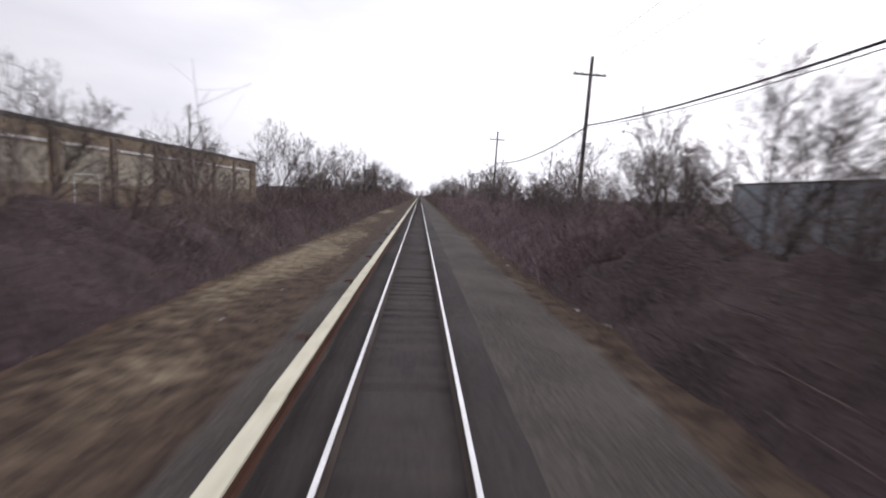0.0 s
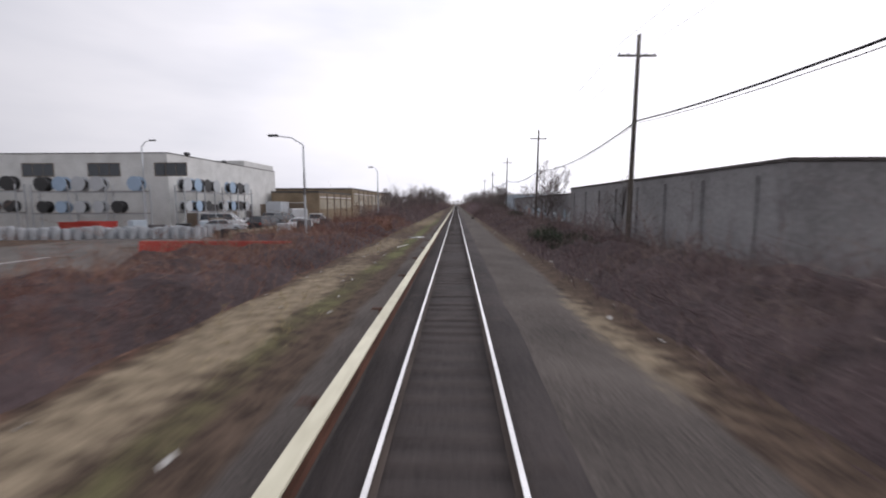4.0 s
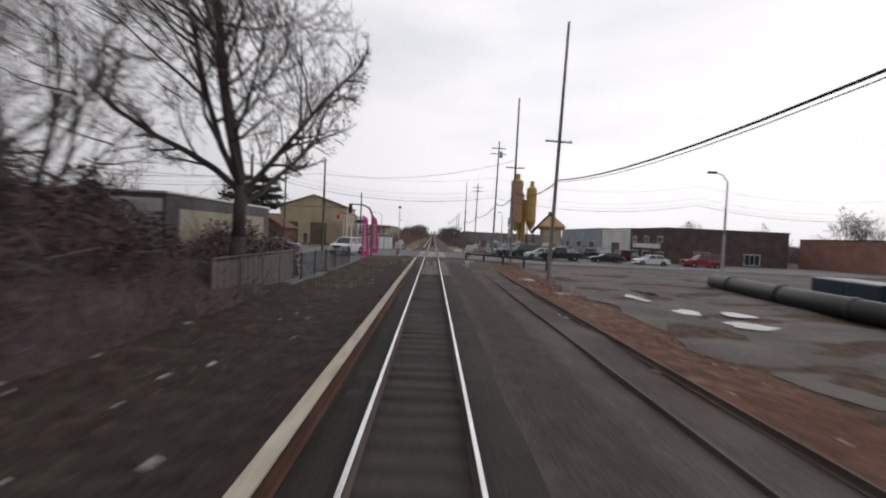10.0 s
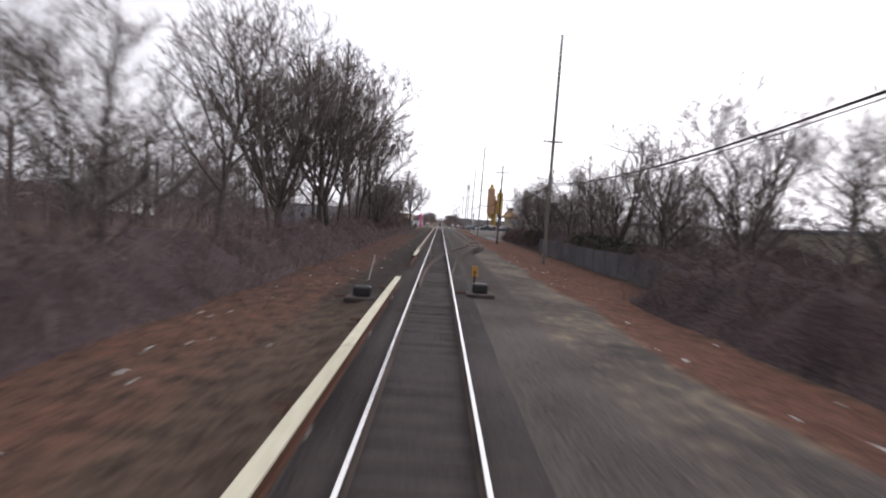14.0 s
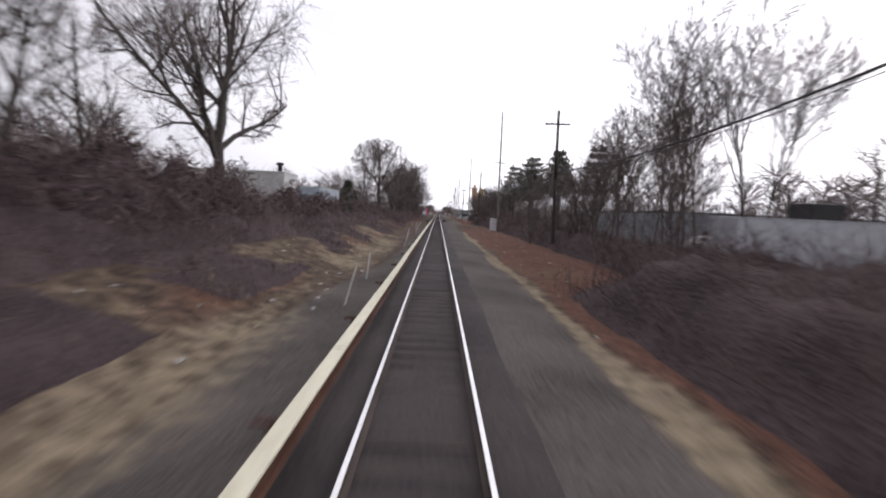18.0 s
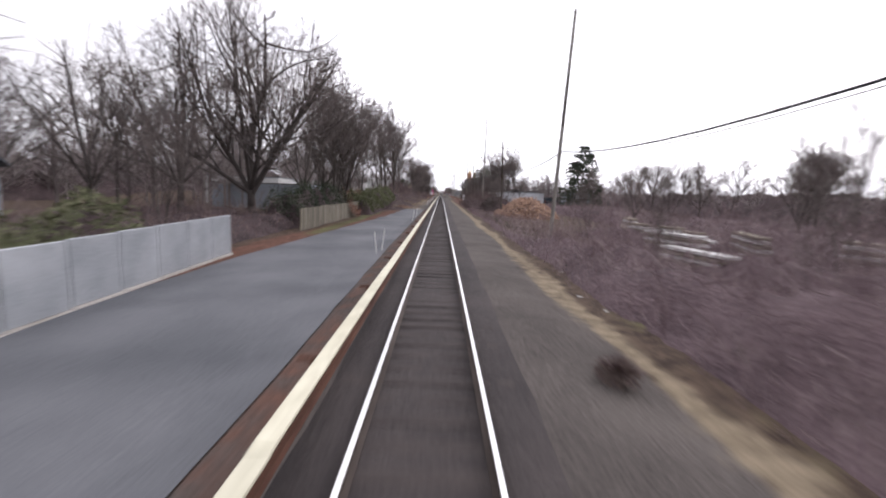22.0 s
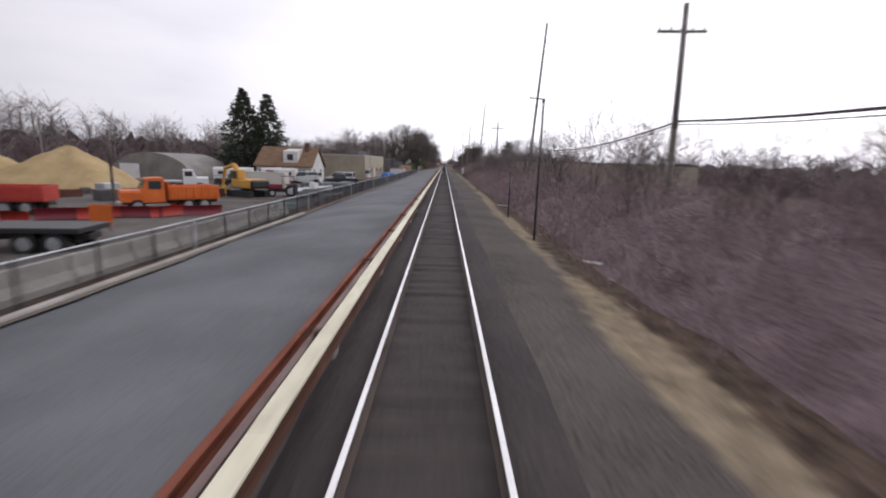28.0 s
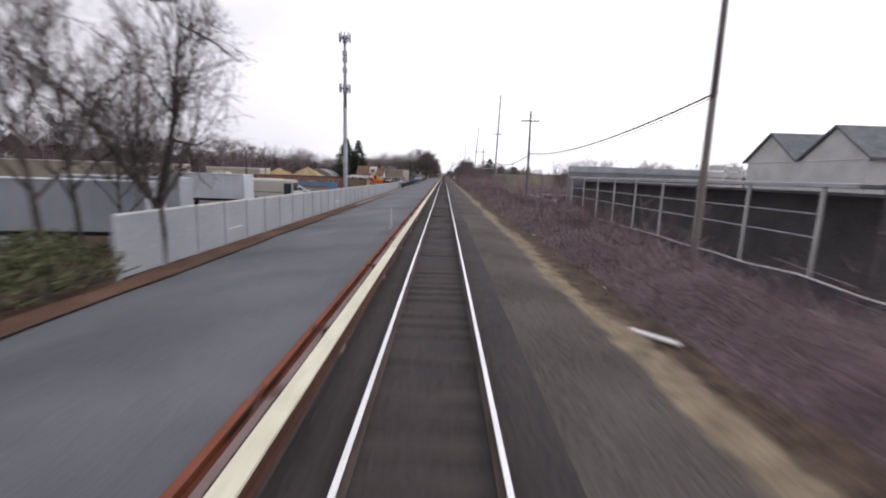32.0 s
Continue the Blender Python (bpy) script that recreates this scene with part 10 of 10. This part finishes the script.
for i, (x, y, hd, k) in enumerate([(-36, -716, 180, "sedan"), (-41, -718, 175, "sedan"), (-46, -722, 5, "suv"), (-39, -728, 185, "sedan"), (-44, -733, 180, "pickup"), (-34, -738, 178, "sedan"), (-29, -741, 182, "suv"), (-39, -744, 0, "sedan"), (-24, -748, 180, "sedan"), (-31, -752, 183, "van"), (-46, -748, 178, "sedan"), (-52, -736, 175, "suv"), (-50, -712, 170, "van"), (-55, -725, 180, "sedan")]):
    car(k, x, y, hd, (white, silver, black, paint("green_car", (0.03, 0.13, 0.09)), paint("red_car_b", (0.33, 0.03, 0.03)))[(i * 2) % 5], ("white", "silver", "black", "dark green", "red")[(i * 2) % 5] + " car standing in the car yard", None, "cars in the yard")
w = building("canopy_store", -62, -48, -703, -696, 2.2, CREAMWALL, "long low white store behind the car yard", TRIM, 0.3)
for u in (-5.2, -1.8, 1.6, 5.0):
    on_wall(w, "S", u, 0.1, 2.6, 2.6, "door", SHUTTER)
truck(-65.0, -708, gzf(-65, -708), 4, white, TRIM, "white box truck parked behind the car yard", 7.0, "box")
truck(-56.5, -709, gzf(-56.5, -709), 175, MAROON, TRIM, "box truck with a dark red cab behind the car yard", 6.6, "box")
for i, (x, k) in enumerate(((-59.5, "suv"), (-52.6, "sedan"), (-44.5, "suv"), (-41.6, "sedan"))):
    car(k, x, -714.5 - 0.6 * (i % 2), 88 + 3 * i, (white, silver, white, black)[i], ("white", "silver", "white", "black")[i] + " car parked in the row before the store", None, "cars in the yard")
w = building("flat_shop", -80, -52, -745, -728, 2.6, BEIGE, "low beige shop behind the car yard", TRIM, 0.2)


def step_van(x, y, heading, label, col):
    t = thing("step_van", pose(x, y, gzf(x, y), 0, 0, heading), label, "van", "step vans in the yard")
    part("body", Mesh().prism([(-1.1, 0.45), (1.1, 0.45), (1.1, 2.75), (0.95, 2.95), (-0.95, 2.95), (-1.1, 2.75)], -3.2, 2.3), col, t)
    part("nose", Mesh().prism([(-1.05, 0.45), (1.05, 0.45), (1.05, 1.35), (0.9, 1.5), (-0.9, 1.5), (-1.05, 1.35)], 2.302, 3.1), col, t)
    part("windscreen", Mesh().cbox(2.302, 2.33, -0.95, 0.95, 1.6, 2.6, 0.01), PANE, t)
    for s in (-1, 1):
        part("side_door", Mesh().cbox(1.2, 2.1, s * 1.11 - 0.012, s * 1.11 + 0.012, 0.6, 2.5, 0.005), PANE, t)
        part("headlight", Mesh().cbox(3.1, 3.14, s * 0.75 - 0.12, s * 0.75 + 0.12, 0.9, 1.12, 0.01), CHROME, t)
        part("trim_line", Mesh().cbox(-3.1, 1.1, s * 1.11 - 0.012, s * 1.11 + 0.012, 1.35, 1.42, 0.004), BLACKP, t)
        for ax in (2.3, -2.1):
            add_wheel(t, ax, s * 0.98, 0.42, 0.26)
    part("bumper", Mesh().cbox(3.1, 3.25, -1.0, 1.0, 0.4, 0.6, 0.03), BLACKP, t)


cream = paint("cream_van", (0.55, 0.52, 0.46))
step_van(-20.8, -764.5, 3, "cream step van parked behind the fence", cream)
step_van(-24.0, -760, 4, "cream step van parked behind the fence", cream)
box_trailer(-25.5, -772, gzf(-25.5, -772), 9, 2.4, 2.6, 0, paint("white_blue_box", (0.6, 0.64, 0.68)), "white box trailer with a grey skirt behind the fence", True, 10)
for x, y in ((-17.5, -790), (-14.5, -798)):
    box_trailer(x - 4, y, gzf(x, y), 7.5, 2.4, 2.5, 10, paint("grey_box", (0.38, 0.41, 0.45)), "grey box trailer behind the trees", True, 8)
street_lamp(-30, -752, 6.5, 0.9, "short lamp post with a flood lamp", BLACKP)
street_lamp(-39, -722, 6.0, -0.8, "short lamp post with a flood lamp", BLACKP)

# ---------------------------------------------------------------- right side of the last stretch
w = building("block_building", 14.2, 44, -642, -595.5, 3.3, BEIGE, "long beige block building behind the scrub", ROOFING, 0.15)
for i in range(10):
    on_wall(w, "W", -21 + i * 4.6, 0, 0.3, 4.4, "panel", BEIGE, depth=0.08)
for i, (x, y, hd, k, c) in enumerate([(18.5, -722, 95, "sedan", 0), (19, -727, 92, "sedan", 1), (20, -733, 90, "suv", 1), (22.5, -738, 88, "suv", 2), (18.3, -735.5, 90, "sedan", 0), (27.5, -735, 92, "suv", 2), (30, -741, 85, "sedan", 0), (33.5, -733, 90, "sedan", 1), (36, -746, 90, "sedan", 2), (24, -742, 90, "sedan", 0)]):
    car(k, x, y, hd, (white, silver, black)[c], ("white", "silver", "black")[c] + " car in the sunken car park", None, "cars in the sunken car park")
slab("car_park", [14.6, 18, 22, 30, 45, 60], -752, -700, CONCRETE, "pale wet car park below the railway", 0.05)
t = thing("wall_fence", (14.2, -812, gzf(14.2, -812)), "dark fence with a white top rail below the scrub", "fence")
for i in range(40):
    y = i * 2.9
    z, z2 = gzf(14.2, -812 + y) - gzf(14.2, -812), gzf(14.2, -812 + y + 2.9) - gzf(14.2, -812)
    part("panel", Mesh().add([(-0.02, y + 0.04, z - 0.1), (-0.02, y + 2.86, z2 - 0.1), (-0.02, y + 2.86, z2 + 1.65), (-0.02, y + 0.04, z + 1.65), (0.02, y + 0.04, z - 0.1), (0.02, y + 2.86, z2 - 0.1), (0.02, y + 2.86, z2 + 1.65), (0.02, y + 0.04, z + 1.65)], [(0, 1, 2, 3), (7, 6, 5, 4), (3, 2, 6, 7)]), SCREEN, t)
    part("top_rail", Mesh().tube((0, y, z + 1.7), (0, y + 2.9, z2 + 1.7), 0.045, 0.045, 6), TRIM, t)
w = building("loading_depot", 21.5, 55, -800, -752, 2.2, DARKWALL, "long dark loading depot with white canopy edge", GALV, 0.2)
cn = thing("dock_canopy", (20.2, -776, gzf(21, -776)), "flat grey canopy on white posts along the depot", "canopy")
part("roof_deck", Mesh().cbox(-1.2, 1.25, -24, 23, 5.15, 5.4, 0.03), GALV, cn)
for i in range(9):
    part("post", Mesh().tube((-1.0, -22 + i * 5.5, -0.1), (-1.0, -22 + i * 5.5, 5.15), 0.11, 0.11, 8), TRIM, cn)
    if i < 8:
        for zz in (2.6, 3.8):
            part("rail", Mesh().tube((-1.0, -22 + i * 5.5, zz), (-1.0, -16.5 + i * 5.5, zz), 0.05, 0.05, 6), GALV, cn)
w = building("dark_block", 20, 34, -806, -800.3, 3.7, DARKWALL, "tall dark windowless block at the depot end", GALV, 0.15)
w = building("white_block", 17.4, 32, -818, -806.4, 3.4, WHITE, "white panelled block with a window band", GALV, 0.15)
on_wall(w, "W", 0, 0.4, 9.5, 2.2, "window", None, TRIM, 4)
w = building("tall_wall", 20, 40, -751.6, -748.3, 3.6, GREYWALL, "dark tall end wall with a grey band", GALV, 0.9)
w = building("gabled_hall", 38, 60, -780, -764, 5.2, WHITE, "white hall with two steep gables", TRIM, 0.1)
a, b = w["half"]
h0 = 5.2 - w.location.z
for c in (-4.2, 4.4):
    for s in (-1, 1):
        part("roof_slope", Mesh().add([(-a - 0.3, c + s * 4.2, h0), (a, c + s * 4.2, h0), (a, c, h0 + 3.2), (-a - 0.3, c, h0 + 3.2), (-a - 0.3, c + s * 4.2, h0 + 0.2), (a, c + s * 4.2, h0 + 0.2), (a, c, h0 + 3.4), (-a - 0.3, c, h0 + 3.4)], [(0, 1, 2, 3), (7, 6, 5, 4), (0, 4, 5, 1), (3, 7, 4, 0), (1, 5, 6, 2)]), GREYROOF, w)
    part("gable", Mesh().add([(-a, c - 4.0, h0), (-a, c + 4.0, h0), (-a, c, h0 + 3.1), (-a + 0.2, c - 4.0, h0), (-a + 0.2, c + 4.0, h0), (-a + 0.2, c, h0 + 3.1)], [(0, 1, 2), (5, 4, 3), (0, 3, 4, 1), (1, 4, 5, 2), (2, 5, 3, 0)]), WHITE, w)
for x, y in ((27, -776), (30, -774)):
    t = thing("roof_tank", (x, y, 2.0), "white ribbed vent tower on the depot roof", "vent", "roof vents of the depot")
    for i in range(4):
        part("drum", Mesh().tube((0, 0, i * 0.62), (0, 0, i * 0.62 + 0.5), 0.85 - 0.12 * (i % 2), 0.85 - 0.12 * (i % 2), 12), TRIM, t)
for i, (x, y, top) in enumerate([(-58, -300, 4.5), (-52, -345, 4.2), (-36, -265, 4.0), (30, -300, 3.6), (32, -330, 3.4)]):
    w = building("house", x, x + 11, y, y + 9, top, (WHITE, BEIGE, BLUEGREY)[i % 3], "pale house glimpsed through bare branches", GREYROOF, 0.4, category="house")
    for u in (-3, 0, 3):
        on_wall(w, "S", u, 1.4, 1.2, 1.3, "window", None, TRIM, 1)

# ---------------------------------------------------------------- litter and stones
g = np.random.default_rng(21)
m = Mesh()
for x0, x1, y0, y1, n in ((4.2, 6.0, -120, 30, 60), (-7.5, -3.2, -120, 20, 70), (4.0, 9.5, -190, -145, 60), (-7, -3.2, -235, -150, 50), (-8, -3.2, -365, -240, 130), (5.5, 9, -380, -215, 110), (4.2, 8, -470, -385, 70), (-8, -3.4, -505, -370, 110), (4.2, 6.5, -825, -480, 140)):
    for i in range(n):
        x, y = g.uniform(x0, x1), g.uniform(y0, y1)
        s = g.uniform(0.05, 0.16)
        z = gzf(x, y)
        a = g.uniform(0, 6.28)
        c, d = math.cos(a) * s, math.sin(a) * s
        hz = g.uniform(0.01, 0.07)
        m.add([(x + c, y + d, z + 0.01), (x - d * 0.6, y + c * 0.6, z + hz), (x - c, y - d, z + 0.02), (x + d * 0.6, y - c * 0.6, z + hz * 0.6), (x, y, z - 0.03)], [(0, 1, 2, 3), (0, 4, 1), (1, 4, 2), (2, 4, 3), (3, 4, 0)])
tagged(part("litter", m, mat("pale_litter", (0.30, 0.29, 0.27), (0.62, 0.61, 0.58), 0.8, 0, 2.0, 9, 0.1, 0.004)), "pale scraps of paper and broken stone", "litter", "", "stuff")
for x, y in ((3.55, -11.5), (3.9, -566.5)):
    t = thing("worn_tyre_ring", (x, y, gzf(x, y) - 0.02), "worn black tyre lying on the ballast edge", "tyre")
    part("tyre", wheel(0.36, 0.24)[0], None, t, "", pose(0, 0, 0.12, 90, 0, 0))
t = thing("fallen_pole", pose(-3.75, -71.2, gzf(-3.75, -71.2) + 0.05, 0, 0, 0), "thin white pole lying in the grass", "pole")
part("shaft", Mesh().tube((-0.25, -0.9, 0.03), (0.25, 0.9, 0.05), 0.028, 0.024, 7), TRIM, t)
part("collar", Mesh().tube((0.23, 0.82, 0.05), (0.25, 0.9, 0.05), 0.036, 0.036, 7), GALV, t)
for x, y in ((4.6, -686), (5.2, -705.5), (5.0, -741.5), (5.4, -760), (5.3, -800), (4.4, -812), (5.8, -576), (5.6, -92.5)):
    t = thing("plank", pose(x, y, gzf(x, y), 0, 4, 60 + 13 * x), "broken pale plank lying in the scrub", "plank")
    part("board", Mesh().cbox(-0.55, 0.55, -0.09, 0.09, 0.02, 0.06, 0.008), TRIM, t)

for x, y, hh in ((3.95, -701.5, 5.6), (4.0, -693.4, 2.6)):
    t = thing("track_post", (x, y, gzf(x, y) - 0.05), "slim dark steel post on the sandy edge", "post", "dark posts on the sandy edge")
    part("post", Mesh().tube((0, 0, 0), (0, 0, hh), 0.045, 0.04, 8), BLACKP, t, smooth=True)
    part("cap", Mesh().tube((0, 0, hh), (0, 0, hh + 0.12), 0.07, 0.05, 8), BLACKP, t)
t = thing("path_post", (-2.8, -568.7, gzf(-2.8, -568.7) + 0.02), "tall slim dark steel post beside the path", "post")
part("post", Mesh().tube((0, 0, -0.2), (0, 0, 2.65), 0.05, 0.045, 8), BLACKP, t, smooth=True)
part("cap", Mesh().tube((0, 0, 2.65), (0, 0, 2.72), 0.06, 0.03, 8), GALV, t)
part("brace", Mesh().tube((0.03, 0.02, 1.4), (0.45, 0.25, 0.02), 0.014, 0.014, 6), GALV, t)
g = np.random.default_rng(77)
d = g.normal(0, 1, (900, 3))
d /= np.linalg.norm(d, axis=1, keepdims=True)
q = blades(np.array([3.0, -563.3, gzf(3.0, -563.3) + 0.2]) + d * g.uniform(0.0, 0.24, (900, 1)) * np.array([1.3, 1.3, 0.8]), d * g.uniform(0.06, 0.14, (900, 1)), g.uniform(0.02, 0.04, 900), g)
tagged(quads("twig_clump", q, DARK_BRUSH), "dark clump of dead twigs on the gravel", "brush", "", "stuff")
